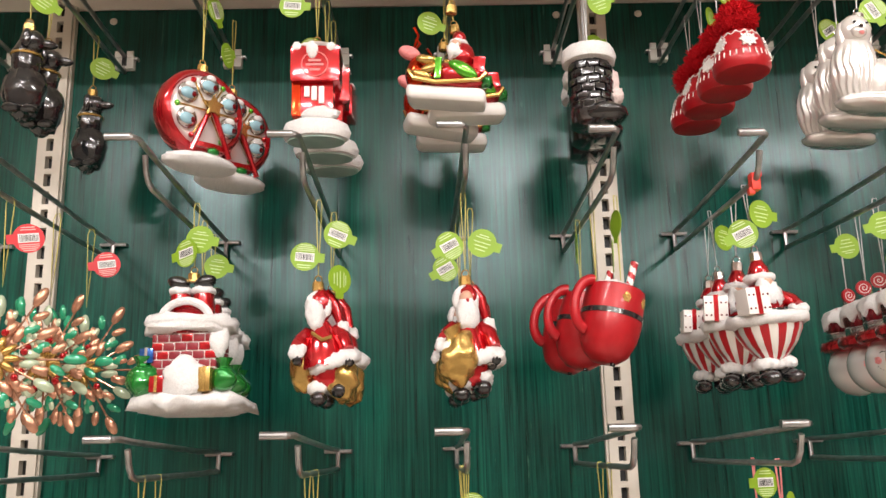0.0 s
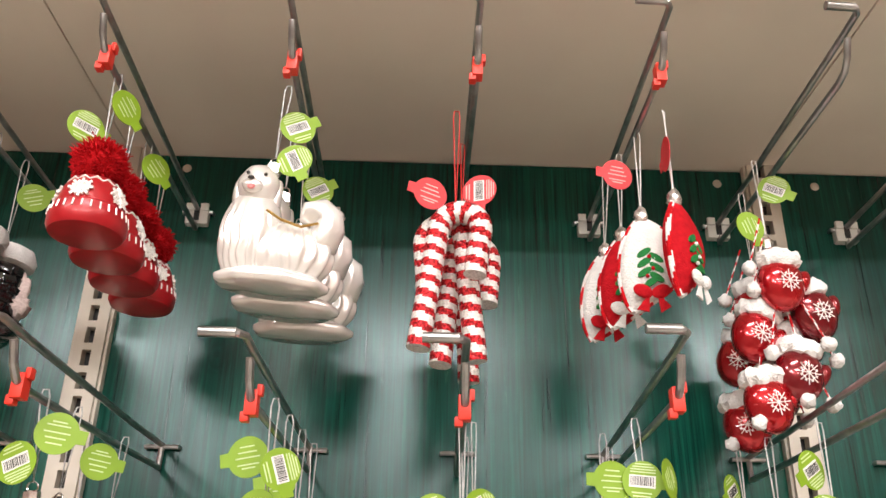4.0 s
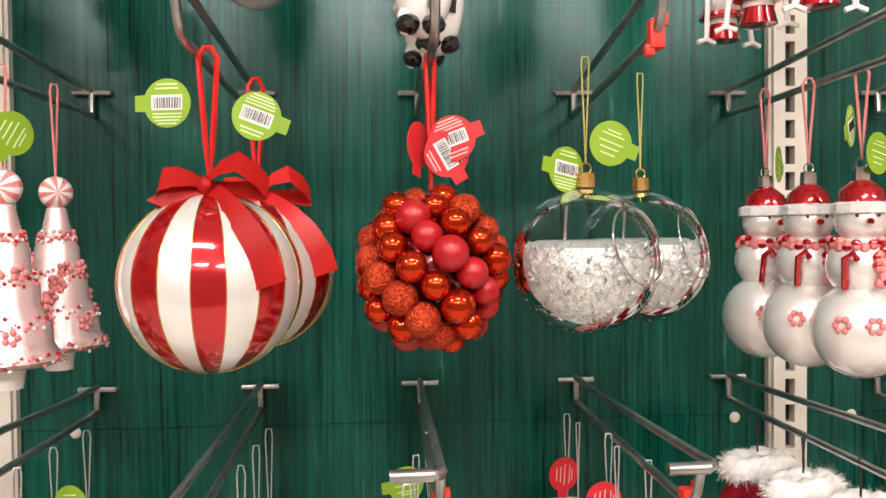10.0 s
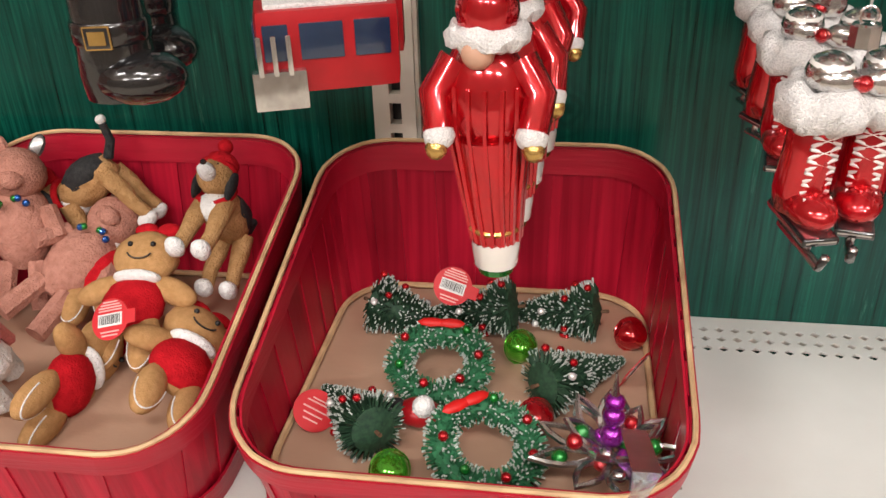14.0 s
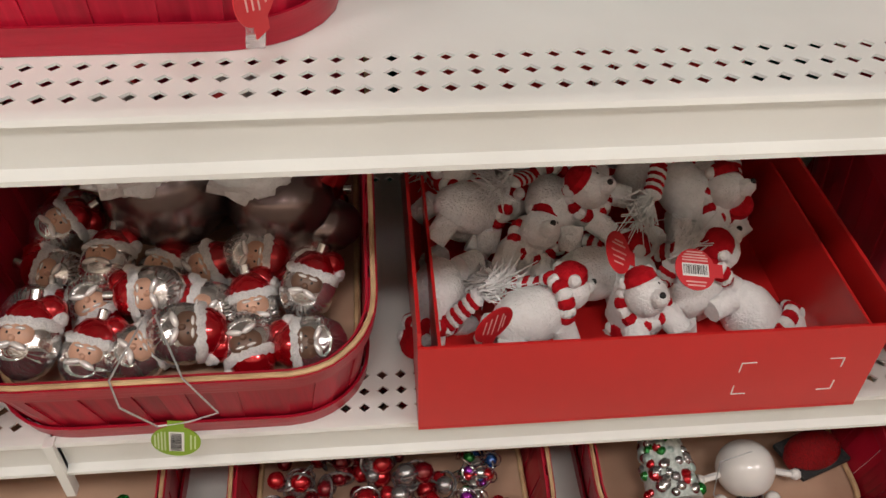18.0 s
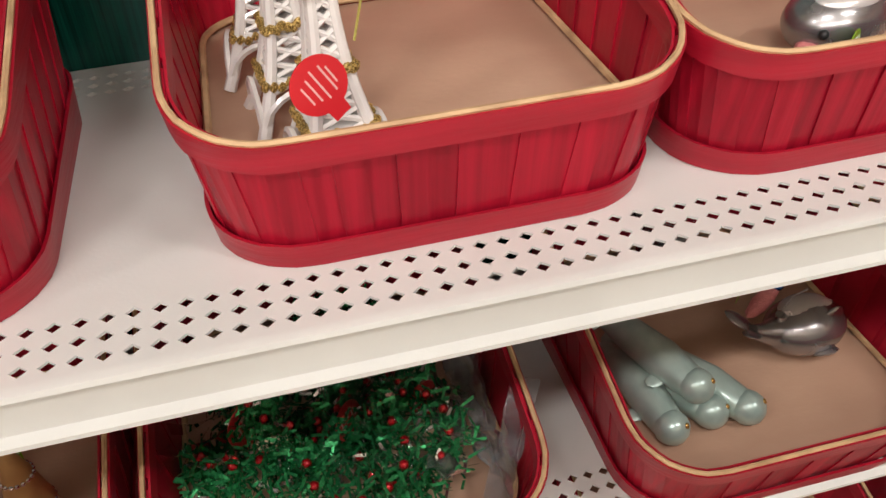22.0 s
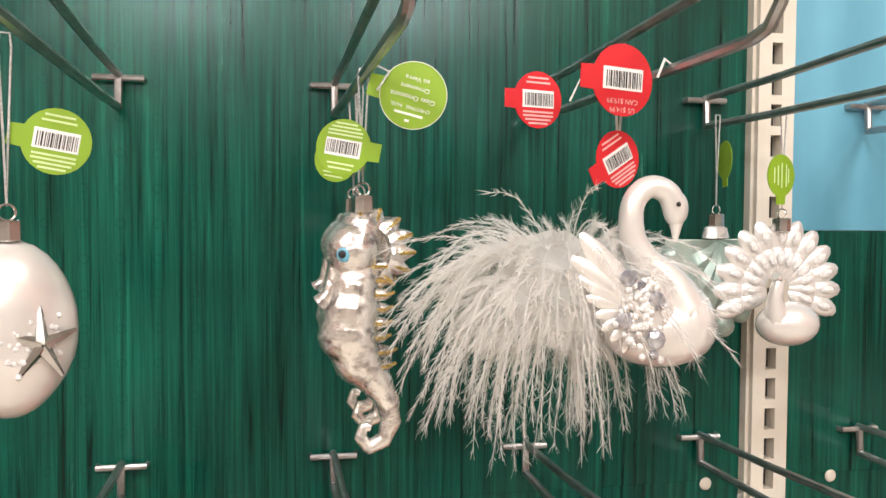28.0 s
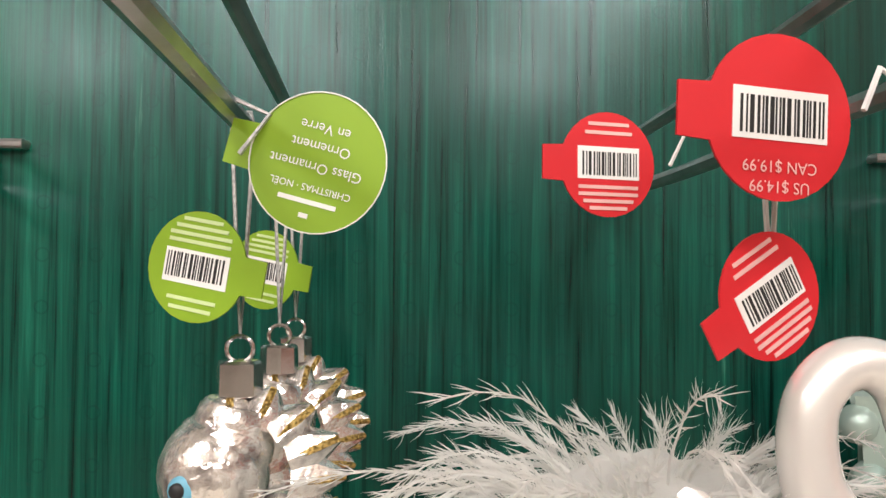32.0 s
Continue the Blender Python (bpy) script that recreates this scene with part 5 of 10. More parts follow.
for x, y, z in ((-0.030, -0.016, -0.028), (-0.028, -0.014, -0.048), (0.030, -0.022, -0.098), (-0.040, -0.014, -0.168), (0.004, -0.018, -0.148), (0.028, -0.016, -0.150), (-0.022, -0.018, -0.108), (0.044, -0.008, -0.108)):
    o.blob("pompom", PLUSH, (x, y, z), 0.0066, 14, rough=0.35, freq=330)
    o.striped("pompom_cord", (PLUSH, YARN_RED), [Vector((x, y, z)).lerp(Vector((x * 0.3, y * 0.6, z + 0.055)), f / 16) for f in range(17)], 0.0009, 5, 0.005)
hang(o, 4, ROW_A, (0.955, 1.02), (6, -20), (-0.024, -0.014))

# ---- row B ornaments ----
o = Ornament("jewelled_snowflake_ornament", "rose gold snowflake ornament with green gems and amber centre", "ornament", 0.080, GOLD_CORD, None, [("red", "bar", 0.020, -0.030, 170, 10)], spread=0.004)
s = Shape()
for i in range(12):
    a = radians(30 * i)
    d = Vector((math.cos(a), 0, math.sin(a)))
    R = 0.072 if i % 2 == 0 else 0.052
    c = Vector((0, 0, -0.072))
    tube(s.use(ROSE_GOLD), [c, c + d * R * 0.9], 0.0011, 5)
    for f, side, big in ((0.55, 1, 0.010), (0.55, -1, 0.010), (0.78, 1, 0.009), (0.78, -1, 0.009), (1.0, 0, 0.012)):
        n_ = Vector((-d.z, 0, d.x))
        p = c + d * R * f + n_ * side * 0.011
        mat = (ROSE_GOLD, GEM_PALE, GEM_GREEN, ROSE_GOLD)[(i + int(f * 10) + side) % 4]
        ball(s.use(mat), p + Vector((0, -0.003, 0)), big * 0.75, 8, (1.25, 0.4, 0.62), turn=pose(0, 0, 0, 0, -math.degrees(a) - 35 * side))
for i in range(10):
    a = radians(36 * i)
    ball(s.use(GOLD), (0.013 * math.cos(a), -0.006, -0.072 + 0.013 * math.sin(a)), 0.008, 8, (1.2, 0.4, 0.5), turn=pose(0, 0, 0, 0, -36 * i))
ball(s.use(AMBER_GLASS), (0, -0.010, -0.072), 0.008, 12, (1, 0.6, 1))
for i in range(6):
    a = radians(60 * i + 15)
    ball(s.use(RED_GLASS), (0.026 * math.cos(a), -0.006, -0.072 + 0.026 * math.sin(a)), 0.004, 8)
o.shape("snowflake", s)
hang(o, -5, ROW_B, (0.85, 0.915, 0.985), (20, -15, 10), (0.0, 0.02, 0.03))

o = Ornament("chimney_santa_ornament", "brick chimney ornament with red boots on top, snow and green sacks", "ornament", 0.072, GOLD_CORD, "gold", [("green", "front", 0.006, -0.028, 10, 0), ("green", "bar", -0.008, -0.042, 170, -25)])
for sx in (-1, 1):
    o.rod("leg", RED_GLASS, [(0.010 * sx, 0, -0.052), (0.0115 * sx, -0.002, -0.030), (0.012 * sx, -0.002, -0.013)], [0.0125, 0.0125, 0.0105], 14, "upturned red leg")
    o.ring("leg_trim", FROST, -0.011, 0.0085, 0.0042, c=(0.012 * sx, -0.002))
    o.blob("boot", BLACK_GLOSS, (0.014 * sx, -0.005, -0.002), 0.0088, 14, (1.35, 1.1, 0.85), pose(0, 0, 0, 0, -15 * sx))
o.add("hem", tube(bmesh.new(), [(0.026 * math.cos(radians(a)), -0.019 - 0.003 * math.sin(radians(a)), -0.046 + 0.022 * math.sin(radians(a))) for a in range(0, 181, 12)], 0.0042, 8), FROST)
o.blob("jacket", RED_GLASS, (0, -0.010, -0.046), 0.020, 16, (1.1, 0.6, 0.9))
chimney = o.add("chimney", boxes((-0.032, 0.032, -0.020, 0.020, -0.112, -0.046)), WHITE_PAINT, "white mortar and red bricks")
for r in range(7):
    z = -0.108 + 0.0086 * r
    for c in range(6):
        x = -0.0330 + 0.0122 * c - (0.006 if r % 2 else 0)
        x0, x1 = max(x, -0.0322), min(x + 0.0110, 0.0322)
        if x1 - x0 > 0.003:
            part("brick", boxes((x0, x1, -0.0216, -0.0195, z, z + 0.0074), bevel=0.0007), BRICK_RED if (r + c) % 4 else RED_GLASS, chimney)
    for c in range(4):
        part("brick", boxes((0.0315, 0.0334, -0.020 + 0.0102 * c, -0.0108 + 0.0102 * c, z, z + 0.0074), bevel=0.0007), BRICK_RED, chimney)
bm = bmesh.new()
tube(bm, [(-0.037, -0.012, -0.050), (-0.034, -0.022, -0.047), (0.0, -0.024, -0.045), (0.030, -0.023, -0.047), (0.038, -0.010, -0.048), (0.038, 0.016, -0.047), (0, 0.022, -0.046), (-0.036, 0.016, -0.047)], 0.0092, 12, closed=True)
bmesh.ops.subdivide_edges(bm, edges=bm.edges, cuts=1, use_grid_fill=True)
for v in bm.verts:
    v.co += Vector((noise.noise(v.co * 170), noise.noise(v.co * 170 + Vector((9, 0, 0))), 1.3 * noise.noise(v.co * 150 + Vector((0, 9, 0))))) * 0.004
soft_edges(o.add("chimney_snow", bm, FROST, "white glitter snow round the chimney top"))
o.blob("corner_snow", FROST, (0.034, -0.016, -0.066), 0.010, 16, (0.9, 0.9, 1.8), rough=0.4, freq=160)
o.blob("snow_drift", FROST, (0.004, -0.026, -0.104), 0.019, 20, (1.15, 0.7, 1.15), rough=0.35, freq=120)
bm = bmesh.new()
lathe(bm, [(0.0, -0.132), (0.046, -0.131), (0.056, -0.126), (0.054, -0.119), (0.034, -0.113), (0, -0.110)], 40, (0, -0.004, 0), tilt=Matrix.Diagonal((1.05, 0.62, 1, 1)))
for v in bm.verts:
    v.co *= 1 + 0.07 * noise.noise(v.co * 75)
soft_edges(o.add("base", bm, FROST, "flat snowy base"))
for x, r in ((-0.041, 0.0175), (0.041, 0.0135)):
    sack = o.blob("sack", GREEN_GLASS, (x, -0.018, -0.103), r, 22, (1, 0.9, 0.95), rough=0.2, freq=90, label="green mirror glass sack")
    part("sack_mouth", lathe(bmesh.new(), [(r * 0.42, 0.0), (r * 0.36, 0.004), (r * 0.62, 0.011), (r * 0.5, 0.011), (0, 0.006)], 18, (x, -0.018, -0.105 + r * 0.86), wave=0.08, waves=7), GREEN_GLASS, sack)
for nm, mat, spec in (("blue_present", BLUE_GLASS, (-0.044, -0.030, -0.024, -0.012, -0.086, -0.071)), ("red_present", RED_GLASS, (-0.028, -0.014, -0.036, -0.024, -0.116, -0.100)), ("gold_present", GOLD, (0.020, 0.032, -0.034, -0.022, -0.116, -0.092))):
    g = o.add(nm, boxes(spec, bevel=0.0018), mat)
    cx = (spec[0] + spec[1]) / 2
    part("ribbon", boxes((cx - 0.0014, cx + 0.0014, spec[2] - 0.0006, spec[3], spec[4], spec[5] + 0.0006)), SILVER if mat == BLUE_GLASS else GOLD, g)
hang(o, -4, ROW_B, (0.885, 0.955, 1.02), (-4, 6, 0), (0.028, 0.018, 0.012))
CHIMNEY_SANTA = o


def santa_figure(o, back):
    """A striding painted Santa about 12 cm high with a gold sack."""
    bm = bmesh.new()
    lathe(bm, [(0.020, -0.078), (0.029, -0.076), (0.027, -0.064), (0.020, -0.050), (0.016, -0.040), (0.010, -0.032), (0, -0.030)], 28)
    for v in bm.verts:
        v.co *= 1 + 0.06 * noise.noise(v.co * 110)
    o.add("coat", bm, RED_GLASS)
    o.blob("hood", RED_GLASS, (0.003, 0.002, -0.015), 0.0150, 18, (1, 1, 1.1), rough=0.12, freq=140)
    o.rod("hat_tail", RED_GLASS, [(0.008, 0.004, -0.006), (0.019, 0.002, -0.016), (0.024, 0.000, -0.034)], [0.010, 0.008, 0.005], 10)
    o.blob("hat_bobble", FROST, (0.026, -0.002, -0.040), 0.0080, 16, rough=0.5, freq=240)
    o.ring("coat_hem", FROST, -0.074, 0.0275, 0.0068, sy=0.9, tilt=pose(0, 0, 0, 0, -10))
    o.blob("trousers", RED_GLASS, (0.004, -0.004, -0.084), 0.020, 16, (1, 0.8, 0.85), rough=0.12, freq=120)
    for sx in (-1, 1):
        o.rod("arm", RED_GLASS, [(0.017 * sx, 0, -0.044), (0.027 * sx, -0.012, -0.052), (0.030 * sx, -0.018, -0.056 - 0.008 * (sx > 0))], [0.009, 0.0095, 0.0085], 12)
        o.ring("cuff", FROST, 0, 0.0068, 0.0048, tilt=pose(0.031 * sx, -0.019, -0.060 - 0.008 * (sx > 0), 35, 20 * sx))
        o.blob("glove", BLACK_GLOSS, (0.031 * sx, -0.022, -0.068 - 0.006 * (sx > 0)), 0.0068, 12)
        z = -0.096 + 0.006 * (sx > 0)
        o.ring("leg_trim", FROST, z, 0.0090, 0.0058, c=(0.012 * sx + 0.003, -0.003))
        o.blob("boot", BLACK_GLOSS, (0.013 * sx + 0.003, -0.009, z - 0.011), 0.0100, 14, (1.1, 1.5, 0.8))
    o.ring("hood_trim", FROST, 0, 0.0118, 0.0046, tilt=pose(-0.001, -0.006, -0.016, 72))
    if not back:
        o.blob("face", SKIN_TONE, (-0.001, -0.010, -0.016), 0.0088, 14)
        o.blob("beard", FROST, (-0.001, -0.014, -0.031), 0.0150, 20, (0.9, 0.55, 1.15), rough=0.3, freq=170)
        o.blob("nose", RED_MATTE, (-0.001, -0.0195, -0.018), 0.0022, 8)
        o.blob("sack", GOLD, (-0.014, -0.020, -0.074), 0.0235, 26, (1.0, 0.75, 1.1), rough=0.35, freq=75)
        o.rod("sack_neck", GOLD, [(-0.018, -0.022, -0.054), (-0.022, -0.022, -0.044)], [0.008, 0.012], 12)
    else:
        o.blob("collar", FROST, (-0.006, -0.012, -0.026), 0.0125, 18, (1, 0.6, 1.2), rough=0.35, freq=170)
        o.rod("sash", GOLD, [(-0.012, -0.022, -0.044), (0.0, -0.0245, -0.052), (0.012, -0.023, -0.050)], 0.0022, 6)
        o.blob("sack", GOLD, (0.022, -0.006, -0.092), 0.0195, 22, (1, 0.8, 1.05), rough=0.35, freq=80)
        o.blob("sack", GOLD, (-0.028, 0.000, -0.076), 0.0175, 22, (0.75, 0.8, 1.4), rough=0.35, freq=80)


for k, back, ys, tags in ((-3, True, (0.88, 0.93), [("green", "bar", 0.020, -0.026, 20, 10), ("green", "bar", -0.014, -0.050, 5, 0), ("green", "front", 0.022, -0.074, 90, 40)]),
                          (-2, False, (0.865, 0.925, 0.98), [("green", "bar", -0.016, -0.045, 150, 10), ("green", "front", 0.018, -0.042, 20, -10)])):
    o = Ornament("santa_ornament", "red glass father christmas ornament with gold sack", "ornament", 0.085, GOLD_CORD, "gold", tags)
    o.m = o.m @ pose(0, 0, 0, 0, -5 if back else 0) @ Matrix.Diagonal((0.82, 0.86, 1.04, 1))
    santa_figure(o, back)
    hang(o, k, ROW_B, ys, (6, -10, 0), (0.006, 0.016, 0.004), lean=(0, 4, 0))

o = Ornament("mug_ornament", "matt red mug ornament with black belt and striped straw", "ornament", 0.080, GOLD_CORD, None, [("green", "front", -0.004, -0.020, 80, 80), ("green", "plain", -0.010, -0.052, 60, 60)])
o.m = o.m @ pose(-0.004, 0, 0, 0, 15) @ Matrix.Diagonal((0.74, 0.74, 0.90, 1))
o.turned("cup", RED_MATTE, [(0.0, -0.100), (0.018, -0.099), (0.031, -0.090), (0.040, -0.072), (0.043, -0.054), (0.0425, -0.030), (0.041, -0.014), (0.038, -0.012), (0.036, -0.020), (0, -0.024)], 40)
o.turned("belt", BLACK_GLOSS, [(0.0424, -0.049), (0.0438, -0.049), (0.0440, -0.043), (0.0428, -0.0425)], 40)
o.rod("handle", RED_MATTE, [(-0.040 - 0.022 * math.sin(radians(a)), -0.004, -0.040 + 0.029 * math.cos(radians(a))) for a in range(0, 181, 12)], 0.0068, 12)
o.blob("cream_top", FROST, (0, 0, -0.014), 0.036, 26, (1, 1, 0.26), rough=0.2, freq=120)
o.striped("straw", (WHITE_PAINT, RED_MATTE), [(0.014 + 0.0002 * i, -0.006, -0.024 + 0.002 * i) for i in range(26)], 0.0056, 12, 0.014)
for x, y, t in ((-0.006, -0.0428, -8), (0.026, -0.0340, 36)):
    bm = bmesh.new()
    snow_flake(bm, (x, y, -0.028), 0.0065, pose(0, 0, 0, 0, 0, t), 6, 0.0009)
    o.add("gold_snowflake", bm, GOLD)
o.turned("filling_plug", BLACK_GLOSS, [(0.0, -0.0045), (0.0032, -0.004), (0.0034, 0.0)], 14, (0.008, -0.010, -0.0985))
hang(o, -1, ROW_B, (0.885, 0.935, 0.985), (20, 10, 5), (0.018, 0.002, -0.006))

o = Ornament("ballooning_santa_ornament", "father christmas ornament in red and white striped balloon skirt", "ornament", 0.068, SILVER_CORD, "silver", [("green", "front", 0.012, -0.020, 10, 10), ("green", "bar", -0.012, -0.040, 160, -20)])
o.m = o.m @ Matrix.Diagonal((0.94, 0.94, 0.94, 1))
o.blob("jacket", RED_GLASS, (0, 0, -0.046), 0.0205, 18, (1.1, 0.9, 1.05), rough=0.1, freq=110)
o.turned("hat", RED_GLASS, [(0.012, -0.022), (0.011, -0.010), (0.006, -0.001), (0, 0.001)], 18)
o.ring("hat_trim", FROST, -0.020, 0.0115, 0.0050)
o.blob("face", SKIN_TONE, (0, -0.009, -0.027), 0.0085, 12)
o.blob("beard", FROST, (0, -0.012, -0.040), 0.0145, 18, (1, 0.6, 1.15), rough=0.4, freq=170)
for sx in (-1, 1):
    o.rod("arm", RED_GLASS, [(0.018 * sx, 0, -0.040), (0.029 * sx, -0.008, -0.048), (0.030 * sx, -0.014, -0.054)], [0.008, 0.0085, 0.0075], 10)
    o.ring("cuff", FROST, 0, 0.0062, 0.0045, tilt=pose(0.030 * sx, -0.016, -0.056, 30))
o.turned("belt", BLACK_GLOSS, [(0.0215, -0.059), (0.0225, -0.058), (0.0215, -0.055)], 22)
s = Shape()
prof = [(0.037, -0.066), (0.0345, -0.078), (0.027, -0.092), (0.016, -0.105), (0.010, -0.110)]
for i in range(24):
    gore(s.use(RED_MATTE if i % 2 else PEARL), prof, 15 * i, 15 * i + 15, 2)
bmesh.ops.remove_doubles(s.bm, verts=s.bm.verts, dist=0.00005)
o.shape("skirt", s, "red and white striped skirt")
o.ring("skirt_fur", FROST, -0.066, 0.0365, 0.0066)
for sx in (-1, 1):
    o.ring("ankle_fur", FROST, -0.112, 0.0075, 0.0062, c=(0.010 * sx, -0.002))
    bm = bmesh.new()
    lathe(bm, [(0.0, -0.113), (0.0085, -0.114), (0.0090, -0.126), (0.0, -0.130)], 14, (0.010 * sx, -0.002, 0))
    ball(bm, (0.013 * sx, -0.010, -0.127), 0.0105, 14, (1.0, 1.5, 0.75))
    o.add("boot", bm, BLACK_GLOSS)
g = o.add("present", boxes((-0.040, -0.014, -0.036, -0.012, -0.062, -0.034), bevel=0.002), WHITE_PAINT, "white dotted present with red ribbon")
part("ribbon", boxes((-0.0295, -0.0245, -0.0367, -0.0113, -0.0627, -0.0333)), RED_GLASS, g)
for i in range(8):
    part("dot", ball(bmesh.new(), (-0.0375 + 0.0052 * (i % 4) + (0.0055 if i % 4 > 1 else 0), -0.0362, -0.056 + 0.014 * (i // 4)), 0.0012, 6), DARK_RED, g)
hang(o, 0, ROW_B, (0.855, 0.905, 0.955, 1.01), (10, -15, 20, -5), (-0.006, 0.0, -0.010, 0.004), lean=(-10, 6, -8, 8))

o = Ornament("snowman_head_ornament", "pearl white snowman head ornament in frosted red hat", "ornament", 0.090, SILVER_CORD, "silver", [("green", "front", -0.016, -0.030, 170, 15), ("green", "bar", 0.012, -0.040, 70, 50), ("green", "front", -0.004, -0.068, 0, 10)])
o.turned("head", PEARL, round_profile(0.0315, -0.078, 18), 36)
o.turned("brim", RED_GLASS, [(0.022, -0.054), (0.033, -0.058), (0.0372, -0.055), (0.0382, -0.050), (0.036, -0.046), (0.024, -0.044)], 40)
o.turned("hat_band", SILVER, [(0.0268, -0.046), (0.0278, -0.045), (0.0290, -0.036), (0.0282, -0.035)], 36)
o.turned("crown", DARK_RED, [(0.0275, -0.036), (0.0295, -0.026), (0.0300, -0.018), (0.0, -0.014)], 40, wave=0.02, waves=12)
bm = bmesh.new()
lathe(bm, [(0.0285, -0.0255), (0.0318, -0.0240), (0.0320, -0.0170), (0.028, -0.009), (0.016, -0.004), (0.0, -0.002)], 60)
for v in bm.verts:
    a = math.atan2(v.co.y, v.co.x)
    if v.co.z < -0.016:
        v.co.z -= 0.0055 * max(math.sin(a * 9 + 0.8 * math.sin(a * 3)), -0.35)
    v.co *= 1 + 0.05 * noise.noise(v.co * 190)
o.add("frosting", bm, FROST, "white frosting drips")
rr = random.Random(14)
for i in range(14):
    a, f = rr.uniform(0, 6.28), rr.uniform(0.3, 1)
    o.blob("sprinkle", RED_MATTE, (0.030 * f * math.cos(a), 0.030 * f * math.sin(a), -0.003 - 0.012 * f ** 4), 0.0011, 6, (1.6, 1, 1))
lolly = o.turned("lollipop", RED_MATTE, [(0, -0.0018), (0.0082, -0.0018), (0.0088, 0.0), (0.0082, 0.0018), (0, 0.0018)], 22, (-0.006, -0.010, 0.009), tilt=UP, label="red swirl lollipop")
part("swirl", tube(bmesh.new(), [(-0.006 + 0.00033 * i * math.cos(i * 0.6), -0.0121, 0.009 + 0.00033 * i * math.sin(i * 0.6)) for i in range(22)], 0.0005, 4), WHITE_PAINT, lolly)
part("stick", tube(bmesh.new(), [(-0.006, -0.010, 0.001), (-0.005, -0.009, -0.012)], 0.001, 5), WHITE_PAINT, lolly)


def on_head(x, z, out=0.0002):
    return Vector((x, -math.sqrt(max(0.0315 ** 2 - x * x - (z + 0.078) ** 2, 0)) - out, z))


o.blob("nose", RED_MATTE, on_head(-0.0045, -0.0770, 0.001), 0.0036, 12)
for x, R in ((0.0125, 0.0046), (-0.0175, 0.0038)):
    o.add("cheek", tube(bmesh.new(), [on_head(x + R * i / 24 * math.cos(i * 0.62), -0.0785 + R * i / 24 * math.sin(i * 0.62), 0.0001) for i in range(25)], 0.0007, 5), PINK_PAINT, "pink painted swirl")
for x in (-0.0115, 0.0045):
    o.rod("eye", INK, [on_head(x + 0.0035 * math.cos(radians(a)), -0.0715 + 0.0024 * math.sin(radians(a))) for a in range(20, 161, 20)], 0.00045, 4)
for i in range(11):
    a = radians(205 + 12 * i)
    o.blob("mouth_dot", INK, on_head(-0.003 + 0.016 * math.cos(a), -0.080 + 0.011 * math.sin(a)), 0.0005, 5)


def text_mesh(body, size, mat, name="lettering", wrap=0.0):
    """Letters as a thin mesh in the xz plane, facing -y; wrap bends them round an upright cylinder of that radius."""
    cu = bpy.data.curves.new(name, "FONT")
    cu.body, cu.size, cu.align_x, cu.align_y, cu.resolution_u = body, size, "CENTER", "CENTER", 3
    ob = new(name, cu)
    me = bpy.data.meshes.new_from_object(ob.evaluated_get(bpy.context.evaluated_depsgraph_get()))
    bpy.data.objects.remove(ob)
    bpy.data.curves.remove(cu)
    for v in me.vertices:
        x, z = v.co.x, v.co.y
        v.co = (wrap * math.sin(x / wrap), -wrap * math.cos(x / wrap), z) if wrap else (x, 0, z)
    me.materials.clear()
    me.materials.append(mat)
    return me


t_ = new("lettering", text_mesh("Be Merry!", 0.0085, INK, wrap=0.0280))
t_.parent, t_.matrix_basis = o.top, o.m @ pose(0, 0, -0.0400)
hang(o, 1, ROW_B, (0.865, 0.915, 0.965, 1.02), (-22, -30, -12, 10), (0.006, 0.010, 0.014, 0.018))

o = Ornament("bottle_santa_ornament", "slender red and white father christmas bottle ornament", "ornament", 0.112, SILVER_CORD, "silver", [("green", "bar", -0.020, -0.068, 160, 10), ("green", "bar", 0.016, -0.084, 110, 20), ("green", "bar", 0.014, -0.064, 60, 30)])
s = Shape()
lathe(s.use(RED_GLASS), [(0.0, 0.0), (0.0065, -0.001), (0.0068, -0.010), (0.0055, -0.012), (0.0062, -0.024), (0.011, -0.038), (0.0175, -0.055), (0.019, -0.064)], 24)
ball(s.use(WHITE_PAINT), (0.004, 0, -0.100), 0.020, 18, (1.05, 0.9, 2.2))
fur_ring(s.use(WHITE_PAINT), -0.064, 0.0165, 0.0065, 16)
lathe(s.use(RED_MATTE), [(0.0185, -0.070), (0.0205, -0.085), (0.0200, -0.094)], 24)
lathe(s.use(WHITE_PAINT), [(0.0205, -0.092), (0.0235, -0.094), (0.0240, -0.099), (0.0205, -0.102)], 24)
lathe(s.use(BLACK_GLOSS), [(0.0185, -0.103), (0.0192, -0.106), (0.0182, -0.116)], 22, (-0.001, -0.002, 0))
tube(s.use(RED_MATTE), [(0.006, -0.017, -0.082), (0.014, -0.018, -0.078), (0.017, -0.012, -0.070)], 0.006, 8)
ball(s.use(TEAL_PEARL), (0.020, -0.006, -0.070), 0.006, 10)
for sx in (-1, 1):
    ball(s.use(BLACK_GLOSS), (0.008 * sx + 0.002, -0.006, -0.136), 0.0085, 10, (1, 1.4, 0.8))
ball(s.use(WHITE_PAINT), (-0.008, -0.006, -0.134), 0.007, 10, (0.8, 0.8, 1.4))
flat(s.use(WHITE_PAINT), arc(-0.004, -0.010, 0.0045, 0, 360, 14)[:-1], -0.0080, -0.0068)
flat(s.use(RED_MATTE), arc(-0.004, -0.010, 0.0028, 0, 360, 14)[:-1], -0.0084, -0.0079)
o.shape("figure", s)
hang(o, 2, ROW_B, (0.87, 0.925, 0.98), (0, 25, -15), (-0.008, 0.004, 0.0))

